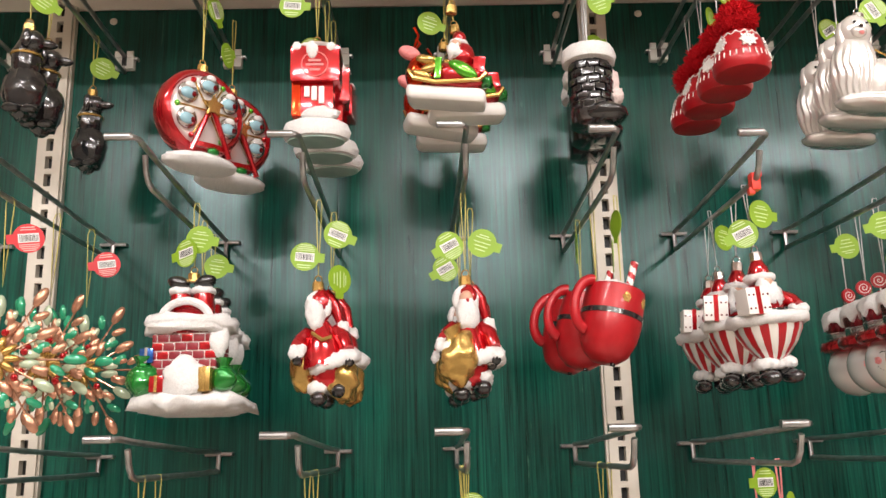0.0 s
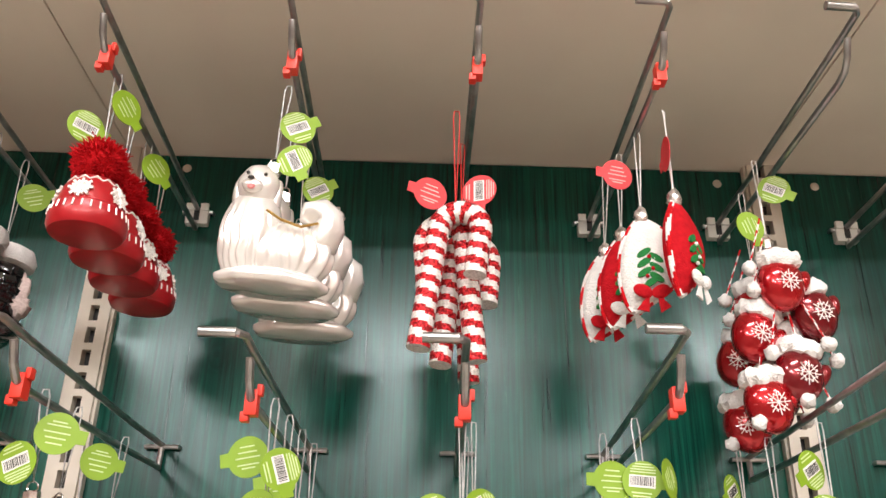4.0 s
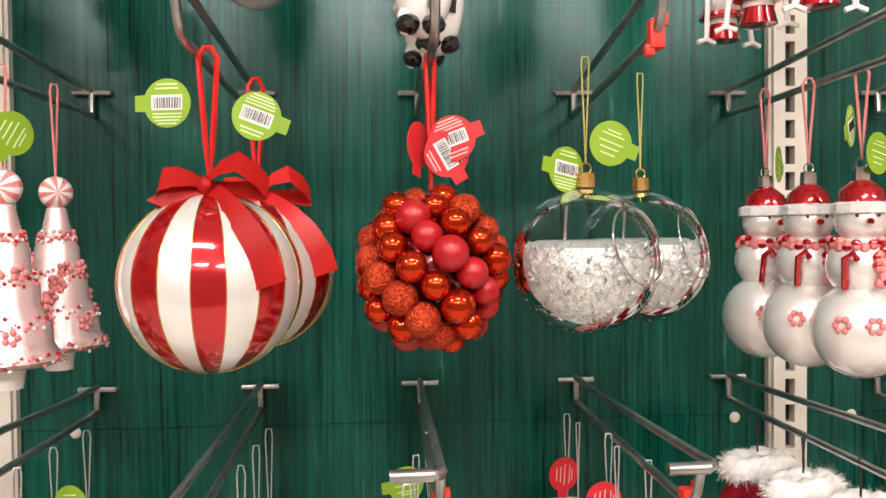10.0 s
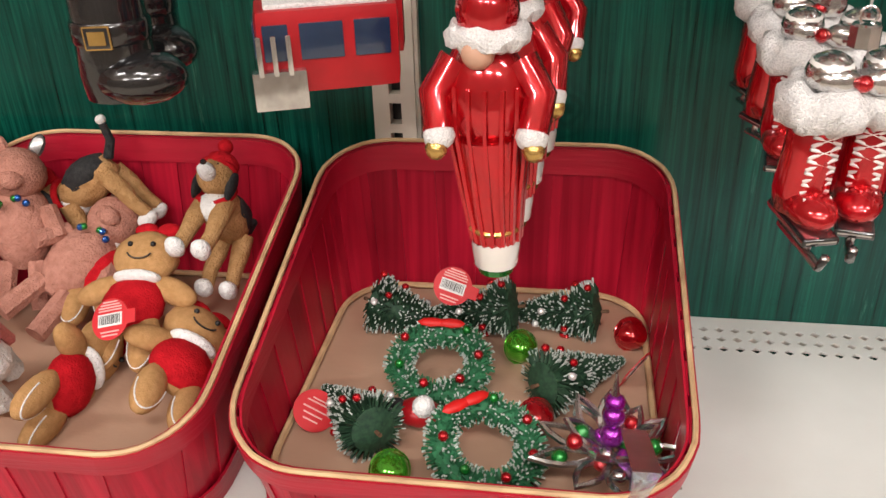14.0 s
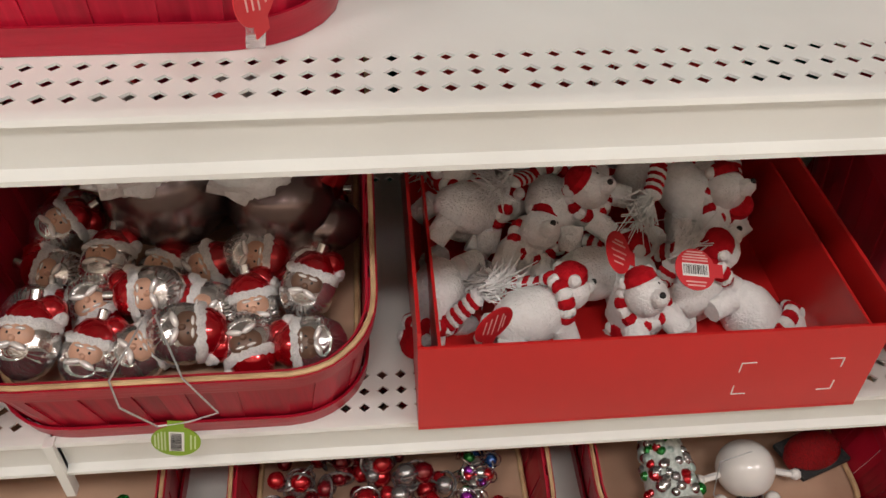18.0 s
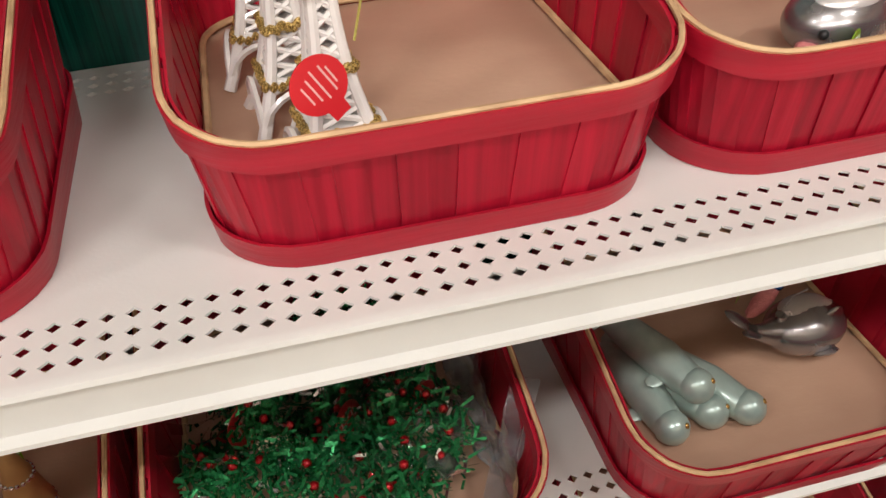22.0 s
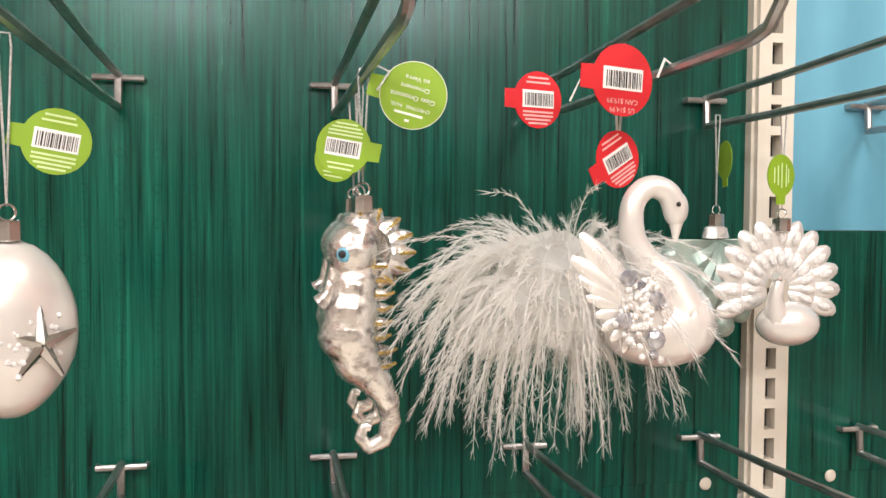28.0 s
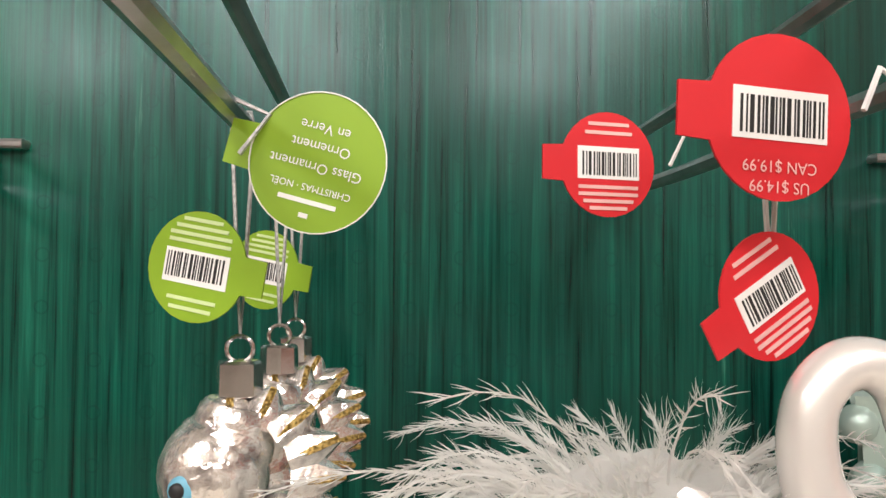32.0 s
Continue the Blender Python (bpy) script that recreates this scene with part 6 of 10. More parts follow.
o = Ornament("small_snowman_ornament", "pearl snowman ornament with red hat and checked scarf", "ornament", 0.122, SILVER_CORD, "silver", [("green", "bar", 0.000, -0.036, 10, 0), ("green", "front", -0.022, -0.034, 185, 20), ("green", "front", 0.020, -0.036, 70, 70)])
o.m = o.m @ pose(0.0, 0.0, -0.003, -26, 14) @ Matrix.Diagonal((0.86, 0.86, 0.86, 1))
o.blob("head", PEARL, (0, 0, -0.022), 0.0165, 22)
o.blob("chest", PEARL, (0.003, -0.002, -0.047), 0.0215, 24, (1.05, 0.95, 1))
o.blob("belly", PEARL, (0.010, -0.002, -0.070), 0.0225, 24)
o.turned("hat_brim", RED_GLASS, [(0.013, -0.012), (0.0195, -0.013), (0.0205, -0.011), (0.0185, -0.009), (0.0125, -0.008)], 26)
o.turned("hat", RED_GLASS, [(0.0120, -0.009), (0.0112, 0.002), (0.0105, 0.005), (0, 0.006)], 24)
o.blob("hat_pompom", BLACK_GLOSS, (-0.013, -0.006, -0.001), 0.0058, 12, rough=0.15, freq=200)
o.striped("scarf", (RED_MATTE, WHITE_PAINT, RED_MATTE), [(0.0178 * math.cos(radians(a)), 0.0178 * math.sin(radians(a)), -0.033) for a in range(0, 361, 6)], 0.0042, 10, 0.0065)
o.striped("scarf_end", (RED_MATTE, WHITE_PAINT), [(-0.010 - 0.0004 * i, -0.017 - 0.0006 * i, -0.034 - 0.0022 * i) for i in range(13)], 0.0050, 10, 0.0055)
for x in (-0.006, 0.006):
    o.blob("eye", INK, (x, -0.0155, -0.019), 0.0014, 6)
o.blob("carrot_nose", COPPER_RED, (0, -0.0185, -0.024), 0.0020, 8, (1, 2.4, 1))
for i in range(3):
    o.blob("button", BLACK_GLOSS, (0.001 + 0.001 * i, -0.0225, -0.043 - 0.008 * i), 0.0013, 6)
for sx in (-1, 1):
    o.rod("arm", RED_MATTE, [(0.019 * sx + 0.002, -0.004, -0.040), (0.029 * sx, -0.010, -0.047)], [0.005, 0.004], 8)
hang(o, 3, ROW_B, (0.90, 0.955, 1.01), (-15, -40, 20), (-0.024, -0.038, -0.020), lean=(-8, 6, 0))

o = Ornament("upside_down_snowman_ornament", "silver pearl ball snowman ornament standing on its red hat with poles", "ornament", 0.094, SILVER_CORD, "silver", [("green", "bar", -0.014, -0.025, 150, 30), ("green", "bar", -0.008, -0.058, 20, -20)])
for nm, x, z, r in (("base_ball", 0, -0.028, 0.0290), ("middle_ball", 0.001, -0.071, 0.0205), ("head", 0.002, -0.101, 0.0155)):
    o.blob(nm, SILVER_PEARL, (x, 0, z), r, 28)
o.turned("hat_brim", RED_GLASS, [(0.0125, -0.108), (0.0185, -0.110), (0.0190, -0.113), (0.0125, -0.115)], 24, (0.002, 0, 0))
o.turned("hat_band", WHITE_PAINT, [(0.0117, -0.115), (0.0122, -0.119)], 22, (0.002, 0, 0))
o.turned("hat", RED_GLASS, [(0.0110, -0.118), (0.0145, -0.132), (0.0, -0.133)], 24, (0.002, 0, 0))
for sx in (-1, 1):
    pole = o.rod("pole", WHITE_PAINT, [(0.017 * sx, -0.008, -0.080), (0.022 * sx, -0.012, -0.134)], 0.0022, 8)
    part("ski", tube(bmesh.new(), [(0.014 * sx, -0.012, -0.137), (0.022 * sx, -0.012, -0.134), (0.030 * sx, -0.012, -0.137)], 0.0020, 6), WHITE_PAINT, pole)
for x in (-0.008, 0.004):
    o.blob("eye", INK, (x, -0.0138, -0.100), 0.0014, 6)
hang(o, 4, ROW_B, (0.90, 0.955, 1.01), (0, -20, 15), (-0.030, -0.050, -0.056))

o = Ornament("gold_glitter_snowman_ornament", "gold glitter ornament of stacked rings", "ornament", 0.060, SILVER_CORD, "gold", [("green", "front", 0.016, -0.020, 10, 10)])
for zc, R in ((-0.026, 0.024), (-0.066, 0.020), (-0.100, 0.016)):
    o.ring("glitter_ring", GOLD_GLITTER, 0, R, 0.0085, tilt=pose(0, 0, zc, 90))
hang(o, 5, ROW_B, (0.90, 0.97), (10, -10), (-0.004, 0.0))

# ---- row C ornaments ----
o = Ornament("cane_cluster_ornament", "red and white candy cane ornaments on gold cord", "ornament", 0.050, GOLD_CORD, None, [("green", "front", 0.016, -0.060, 10, 0)])
s = Shape()
for dx, ry in ((-0.010, 20), (0.012, -15)):
    m = pose(dx, 0, 0, 0, 0, ry)
    pts = [(0.007, 0, -0.085 + 0.006 * i) for i in range(12)] + [(-0.004 + 0.011 * math.cos(radians(a)), 0, -0.014 + 0.011 * math.sin(radians(a))) for a in range(0, 181, 30)]
    banded(s, (WHITE_PAINT, RED_MATTE), [m @ Vector(p) for p in pts], 0.0036, 8)
o.shape("candy_canes", s)
hang(o, -4, ROW_C, (0.84, 0.89), (10, -20))
hang(o, -1, ROW_C, (0.92, 0.97), (10, -20))
o = Ornament("bell_ornament", "small red glass bell ornament on gold cord", "ornament", 0.065, GOLD_CORD, "gold", [("green", "bar", 0.010, -0.030, 10, 0), ("green", "front", -0.012, -0.046, 170, 30)])
o.add("bell", lathe(bmesh.new(), [(0, 0), (0.010, -0.002), (0.015, -0.014), (0.018, -0.030), (0.026, -0.042), (0.024, -0.043), (0, -0.036)], 26), RED_GLASS)
hang(o, -3, ROW_C, (0.86, 0.92), (10, -20))
hang(o, -2, ROW_C, (0.84, 0.90, 0.95), (10, -20, 0))

o = Ornament("peppermint_tree_ornament", "pink pearl glass tree ornament with peppermint topper", "ornament", 0.060, PINK_PAINT, None, [("green", "bar", -0.016, -0.010, 180, 20), ("green", "front", 0.008, -0.034, 120, 50)], cord_r=0.0010)
o.add("tree", lathe(bmesh.new(), [(0, -0.018), (0.007, -0.022), (0.010, -0.036), (0.012, -0.044), (0.016, -0.052), (0.0165, -0.066), (0.0215, -0.076), (0.022, -0.090), (0.029, -0.102), (0.030, -0.116), (0.036, -0.126), (0.031, -0.130), (0, -0.131)], 28), PINK_PEARL)
o.add("trunk", lathe(bmesh.new(), [(0.012, -0.130), (0.010, -0.146), (0, -0.147)], 18), WHITE_PAINT)
s = Shape()
for i in range(16):
    gore(s.use(WHITE_PAINT if i % 2 else PINK_PAINT), round_profile(0.0125, 0.0, 10, 0.95), 22.5 * i, 22.5 * i + 22.5, 2)
for v in s.bm.verts:
    v.co = pose(0, 0, -0.010, 90) @ Vector((v.co.x, v.co.y, v.co.z * 0.8))
o.shape("peppermint_topper", s)
s = Shape()
rr = random.Random(5)
for zc, R in ((-0.044, 0.013), (-0.072, 0.020), (-0.100, 0.028), (-0.126, 0.035)):
    for i in range(90):
        a = 2 * math.pi * i / 90
        f = rr.uniform(-1, 1)
        ball(s.use((PINK_PAINT, RED_MATTE, WHITE_PAINT, PINK_PAINT)[i % 4]), ((R - 0.0012 * f) * math.cos(a), (R - 0.0012 * f) * math.sin(a), zc + 0.0045 * f), rr.uniform(0.0010, 0.0017), 5)
for i in range(12):
    a, f = rr.uniform(0, 6.28), rr.uniform(0.25, 0.9)
    R = 0.010 + 0.024 * f
    for j in range(5):
        b = 2 * math.pi * j / 5
        ball(s.use(PINK_PAINT), (R * math.cos(a) + 0.004 * math.cos(b) * -math.sin(a), R * math.sin(a) + 0.004 * math.cos(b) * math.cos(a), -0.030 - 0.096 * f + 0.004 * math.sin(b)), 0.0024, 6)
tagged(o.shape("sugar_trim", s), "pink and red sugar specks", kind="stuff")
hang(o, 0, ROW_C, (0.905, 0.985), (0, 30), (0.018, 0.022))

o = Ornament("striped_ball_ornament", "large red and white striped ball ornament with satin bow", "ornament", 0.076, RED_RIBBON, None, [("green", "bar", -0.024, -0.022, 180, -10), ("green", "bar", 0.030, -0.030, 20, 10)], spread=0.006, cord_r=0.0018)
prof = round_profile(0.0560, -0.0565, 22, 1.0)
for i in range(18):
    bm = bmesh.new()
    gore(bm, prof, 20 * i - 90, 20 * i - 70, 4)
    o.add("stripe", bm, (RED_GLASS, PEARL)[i % 2])
for i in range(18):
    a = radians(20 * i - 90)
    o.rod("gold_line", GOLD, [(r * 1.004 * math.cos(a), r * 1.004 * math.sin(a), z) for r, z in prof], 0.0004, 4)
bm = bmesh.new()
for sx in (-1, 1):
    pts = [(0, -0.012, 0.004), (0.010 * sx, -0.018, 0.009), (0.022 * sx, -0.022, 0.011), (0.034 * sx, -0.020, 0.006 - 0.004 * sx), (0.040 * sx, -0.014, -0.002 - 0.004 * sx), (0.034 * sx, -0.010, -0.006), (0.020 * sx, -0.010, -0.003), (0, -0.010, 0.002)]
    wide = (0.3, 0.7, 1.0, 1.1, 1.1, 1.0, 0.7, 0.3)
    cols = [[bm.verts.new((x * (0.95 if sx > 0 else 0.72), y + 0.0050 * d * w_, z + (0.006 * w_ if sx > 0 else -0.003 * w_) + 0.0064 * d * w_)) for d in (-1, 0, 1)] for (x, y, z), w_ in zip(pts, wide)]
    for c_, d_ in zip(cols, cols[1:]):
        for j in (0, 1):
            bm.faces.new((c_[j], d_[j], d_[j + 1], c_[j + 1]))
    pts = [(0.004, -0.014, 0.001), (0.018, -0.032, -0.010), (0.030, -0.043, -0.024), (0.039, -0.045, -0.040), (0.043, -0.044, -0.056)] if sx > 0 else [(-0.002, -0.014, 0.001), (-0.016, -0.020, -0.002), (-0.026, -0.022, -0.009)]
    cols = [[bm.verts.new((x + dx * (0.0048 + 0.0010 * i), y, z + 0.003 * dx * sx)) for dx in (-1, 1)] for i, (x, y, z) in enumerate(pts)]
    for c_, d_ in zip(cols, cols[1:]):
        bm.faces.new((c_[0], d_[0], d_[1], c_[1]))
ball(bm, (0, -0.013, 0.003), 0.006, 8)
bmesh.ops.solidify(bm, geom=bm.faces[:], thickness=0.0006)
o.add("bow", bm, RED_RIBBON, "red satin bow")
hang(o, 1, ROW_C, (0.850, 0.960), (0, 15), (0.014, 0.026))

o = Ornament("bauble_cluster_ornament", "ball cluster ornament of shiny and glittered red baubles", "ornament", 0.075, RED_RIBBON, None, [("red", "bar", 0.010, -0.052, 60, 10), ("red", "bar", 0.014, -0.042, -20, -10), ("red", "plain", -0.008, -0.046, 100, 60)], cord_r=0.0016)
rr = random.Random(12)
bm = bmesh.new()
ball(bm, (0, 0, -0.052), 0.034, 14)
o.add("core", bm, DARK_RED)
n_b = 62
for i in range(n_b):
    z = 1 - 2 * (i + 0.5) / n_b
    a = i * 2.39996
    q = math.sqrt(1 - z * z)
    R = 0.0425 + rr.uniform(-0.002, 0.003)
    bm = bmesh.new()
    ball(bm, (R * q * math.cos(a), R * q * math.sin(a), -0.052 + R * z * 1.08), rr.uniform(0.0086, 0.0116), 14)
    o.add("bauble", bm, (COPPER_RED, RED_MATTE, COPPER_RED, COPPER_GLITTER)[i * 7 % 4])
hang(o, 2, ROW_C, (0.87, 0.955), (0, 40), (0.0, 0.004))

o = Ornament("snow_globe_ornament", "clear glass globe ornament filled with silver shreds and pine cone", "ornament", 0.073, GOLD_CORD, "gold", [("green", "front", 0.016, -0.045, 20, 10), ("green", "bar", -0.014, -0.062, 190, 30)])
o.m = o.m @ Matrix.Diagonal((1.08, 1.08, 1.06, 1))
o.add("globe", lathe(bmesh.new(), round_profile(0.0455, -0.047, 20), 36), CLEAR_GLASS, "thin clear glass shell")
port = Vector((0.62, -0.70, 0.25)).normalized()
pu = port.orthogonal().normalized()
pv = port.cross(pu)
o.add("opening_rim", tube(bmesh.new(), [Vector((0, 0, -0.047)) + port * 0.0385 + (pu * math.cos(radians(12 * i)) + pv * math.sin(radians(12 * i))) * 0.0245 for i in range(30)], 0.0007, 6, closed=True), SILVER, "rim of the round opening")
bm = bmesh.new()
rr = random.Random(21)
lathe(bm, [(max(0.0435 * math.sin(math.pi * i / 20), 0.0004), -0.047 - 0.0435 * math.cos(math.pi * i / 20)) for i in range(11)] + [(0.0425, -0.038), (0.030, -0.034), (0.0, -0.036)], 30)
o.add("shreds", bm, SPARKLE, "bed of silver sequin shreds")
bm = bmesh.new()
for _ in range(1500):
    z = rr.uniform(-1, 0.26)
    q = math.sqrt(max(1 - z * z, 0))
    a = rr.uniform(0, 6.283)
    R = 0.0438 * rr.uniform(0.97, 1.0)
    p = Vector((R * q * math.cos(a), R * q * math.sin(a), -0.047 + R * z))
    u = Vector((rr.gauss(0, 1), rr.gauss(0, 1), rr.gauss(0, 1))).normalized()
    w = u.orthogonal().normalized()
    bm.faces.new([bm.verts.new(p + u * 0.0026), bm.verts.new(p + w * 0.0019), bm.verts.new(p - u * 0.0026), bm.verts.new(p - w * 0.0019)])
tagged(o.add("sequins", bm, SPARKLE, "loose silver sequins", False), kind="stuff")
bm = bmesh.new()
for i in range(40):
    a = i * 2.4
    f = i / 40
    R = 0.008 * math.sin(math.pi * (0.15 + 0.8 * f))
    ball(bm, (0.022 + R * math.cos(a), -0.022 + R * math.sin(a), -0.056 + 0.020 * f), 0.0032, 6, (1, 1, 0.5))
o.add("pine_cone", bm, PINE_BROWN)
s = Shape()
ball(s.use(RED_GLASS), (0.006, -0.028, -0.052), 0.005, 8)
ball(s.bm, (0.010, -0.032, -0.060), 0.004, 8)
for i in range(8):
    tube(s.use(BRISTLE), [(0.014, -0.026, -0.052), (0.010 + 0.003 * i, -0.034, -0.038 - 0.003 * (i % 3))], 0.0005, 4)
tube(s.use(SILVER), [(-0.012, 0, -0.012), (-0.014, 0, -0.045)], 0.0012, 5)
o.shape("trim", s)
hang(o, 3, ROW_C, (0.875, 0.935), (0, 10), (-0.049, 0.006))

o = Ornament("pink_scarf_snowman_ornament", "white glass snowman ornament with red cap and peppermint scarf", "ornament", 0.068, PINK_PAINT, "silver", [("green", "front", 0.010, -0.050, 10, 50), ("green", "bar", -0.008, -0.030, 160, 70)], cord_r=0.0011, spread=0.005)
s = Shape()
b_ = s.use(PEARL)
ball(b_, (0, 0, -0.030), 0.0185, 20)
ball(b_, (0, 0, -0.062), 0.0245, 20)
ball(b_, (0, 0, -0.108), 0.0350, 24)
lathe(s.use(RED_GLASS), [(0.0175, -0.020), (0.0150, -0.008), (0.007, -0.001), (0, 0.0)], 22)
lathe(s.use(FROST), [(0.0165, -0.026), (0.0205, -0.024), (0.0205, -0.018), (0.0165, -0.016)], 24, wave=0.03, waves=12)
ball(s.use(COPPER_RED), (0.002, -0.021, -0.030), 0.0026, 8, (1, 2.2, 1))
for x in (-0.006, 0.008):
    ball(s.use(INK), (x, -0.0178, -0.026), 0.0013, 6)
rr = random.Random(9)
for i in range(46):
    a = 2 * math.pi * i / 23
    ball(s.use(PINK_PAINT if i % 3 else RED_GLASS), (0.0205 * math.cos(a), 0.0205 * math.sin(a), -0.046 + rr.uniform(-0.003, 0.003)), 0.0036, 6)
for i in range(14):
    ball(s.use(PINK_PAINT if i % 3 else RED_GLASS), (0.010 + rr.uniform(-0.004, 0.004), -0.023 - 0.0002 * i, -0.050 - 0.0018 * i), 0.0036, 6)
tube(s.use(RED_GLASS), [(-0.014, -0.020, -0.078), (-0.015, -0.026, -0.056), (-0.010, -0.027, -0.052), (-0.007, -0.026, -0.057)], 0.0025, 6)
for a in (-120, -85, -50):
    for j in range(6):
        b = 2 * math.pi * j / 6
        ar = radians(a)
        ball(s.use(PINK_PAINT), (0.0345 * math.cos(ar) - 0.0045 * math.cos(b) * math.sin(ar), 0.0345 * math.sin(ar) + 0.0045 * math.cos(b) * math.cos(ar), -0.102 + 0.0045 * math.sin(b)), 0.0025, 6, (1, 0.6, 1))
o.shape("figure", s)
hang(o, 4, ROW_C, (0.905, 0.955, 1.005), (-20, -10, 5), (0.006, -0.008, -0.020))


def shell_figure(s, mat, trim, w=0.03, h=0.05, ribs=11, thick=0.010):
    """A scallop: two ribbed fans joined at the hinge."""
    for side in (-1, 1):
        b_ = s.use(mat)
        grid = []
        for i in range(ribs * 2 + 1):
            a = radians(180 + 180 * i / (ribs * 2))
            col = []
            for j in range(8):
                f = j / 7
                bulge = thick * math.sin(math.pi * min(f * 0.9 + 0.06, 1)) * (1 + 0.16 * math.cos(i * math.pi))
                col.append(b_.verts.new((w * f * math.cos(a) * (1 + 0.03 * math.cos(i * math.pi)), side * bulge, -h * 0.15 + h * 0.92 * f * math.sin(a))))
            grid.append(col)
        for a, b in zip(grid, grid[1:]):
            for j in range(7):
                b_.faces.new((a[j], b[j], b[j + 1], a[j + 1]) if side > 0 else (a[j], a[j + 1], b[j + 1], b[j]))
    lathe(s.use(trim), [(0.004, -0.012), (0.012, -0.010), (0.010, -0.002), (0.005, 0.0)], 16, tilt=Matrix.Diagonal((1, 0.6, 1, 1)))


def clam_figure(s):
    b_ = s.use(PEARL)
    ball(b_, (-0.004, -0.004, -0.042), 0.030, 22, (0.68, 0.45, 1.36), turn=pose(0, 0, 0, 0, 6, 25), rough=0.05, freq=60)
    ball(b_, (0.010, 0.004, -0.038), 0.030, 22, (0.70, 0.28, 1.28), turn=pose(0, 0, 0, 0, -10, -20), rough=0.05, freq=60)
    for i in range(5):
        tube(s.use(SILVER), [(-0.018, -0.015, -0.046), (-0.018 + 0.014 * math.cos(i * 1.25), -0.017, -0.046 + 0.014 * math.sin(i * 1.25))], [0.0026, 0.0008], 6)
    fluffy(s.use(FROST), (-0.018, -0.0165, -0.046), 0.005, 7, 0.5, 17)


for row, k, ys, dxs, turns, tags in ((ROW_C, 6, (0.90,), (-0.012,), (25,), [("green", "bar", 0.020, -0.034, 190, -20)]),
                                     (ROW_D, 7, (0.93,), (-0.004,), (10,), [("green", "front", 0.012, -0.024, 70, -10)])):
    o = Ornament("clam_shell_ornament", "pearl white glass clam shell ornament with silver star", "ornament", 0.055 if row == ROW_D else 0.078, SILVER_CORD, "silver", tags)
    s = Shape()
    if row == ROW_C:
        ball(s.use(PEARL), (0, 0, -0.040), 0.030, 24, (1.0, 0.55, 1.32), rough=0.04, freq=60)
        for i in range(5):
            a = radians(90 + 72 * i)
            tube(s.use(SILVER), [(0.010, -0.0165, -0.046), (0.010 + 0.016 * math.cos(a), -0.0135, -0.046 + 0.018 * math.sin(a))], [0.0036, 0.0010], 6)
        rr = random.Random(33)
        for i in range(60):
            x, z = rr.uniform(-0.020, 0.020), -0.046 + rr.gauss(0, 0.006)
            ball(s.use(FROST), (x, -0.0155 * math.sqrt(max(1 - (x / 0.030) ** 2, 0.05)), z), 0.0014, 6)
    else:
        clam_figure(s)
    o.shape("shell", s)
    hang(o, k, row, ys, turns, dxs)

# seahorses
o = Ornament("seahorse_ornament", "crackled silver glass seahorse ornament with gold glitter ridges", "ornament", 0.064, SILVER_CORD, "silver", [("green", "bar", -0.011, -0.030, 10, -20)], spread=0.003)
spine = [(0.000, -0.013), (-0.002, -0.021), (-0.006, -0.030), (-0.004, -0.044), (-0.006, -0.060), (-0.008, -0.076), (-0.002, -0.092), (0.008, -0.104), (0.014, -0.114), (0.016, -0.126), (0.012, -0.136), (0.004, -0.140), (-0.001, -0.134), (0.001, -0.128), (0.006, -0.129)]
radii = [0.009, 0.0125, 0.013, 0.0125, 0.0155, 0.0165, 0.0135, 0.009, 0.0068, 0.0056, 0.0046, 0.004, 0.0034, 0.0028, 0.0022]
s = Shape()
dense, dr = [], []
for i in range(len(spine) - 1):
    for q in range(4):
        f = q / 4
        dense.append((spine[i][0] * (1 - f) + spine[i + 1][0] * f, 0, spine[i][1] * (1 - f) + spine[i + 1][1] * f))
        dr.append((radii[i] * (1 - f) + radii[i + 1] * f) * (1 + 0.05 * math.sin((i * 4 + q) * 1.6)))
tube(s.use(SILVER_LEAF), dense, dr, 16)
ball(s.bm, (-0.006, -0.002, -0.031), 0.0150, 18, (1.0, 0.95, 1.05))
tube(s.bm, [(-0.011, -0.002, -0.036), (-0.018, -0.003, -0.055), (-0.024, -0.003, -0.060)], [0.008, 0.0045, 0.005], 10)
for i in range(7):
    a = radians(100 - 26 * i)
    c = Vector((0.002 + 0.013 * math.cos(a), 0, -0.032 + 0.014 * math.sin(a)))
    e = Vector((0.002 + 0.027 * math.cos(a), 0, -0.031 + 0.023 * math.sin(a)))
    tube(s.use(SILVER_LEAF), [c, c.lerp(e, 0.5), e], [0.0075, 0.0058, 0.0015], 8)
    tube(s.use(GOLD_GLITTER), [c + Vector((0, -0.006, 0)), c.lerp(e, 0.5) + Vector((0, -0.005, 0)), e + Vector((0, -0.001, 0))], 0.0011, 6)
for i in range(8):
    z = -0.040 - 0.0078 * i
    x = 0.010 - 0.0006 * i + (0.004 if i > 5 else 0)
    ball(s.use(SILVER_LEAF), (x, 0, z), 0.0062, 10, (1.3, 0.8, 0.6))
    tube(s.use(GOLD_GLITTER), [(x - 0.006, -0.008, z), (x + 0.003, -0.0055, z), (x + 0.0085, 0, z + 0.001)], 0.0010, 6)
ball(s.use(SKY_PRINT), (-0.0112, -0.0140, -0.0330), 0.0042, 12, (1, 0.5, 1))
ball(s.use(INK), (-0.0125, -0.0156, -0.0328), 0.0022, 10, (1, 0.5, 1))
for v in s.bm.verts:
    v.co.z += 0.010
o.shape("figure", s)
hang(o, 7, ROW_C, (0.952, 1.005, 1.045), (0, 12, -8), (0.000, 0.004, 0.005))


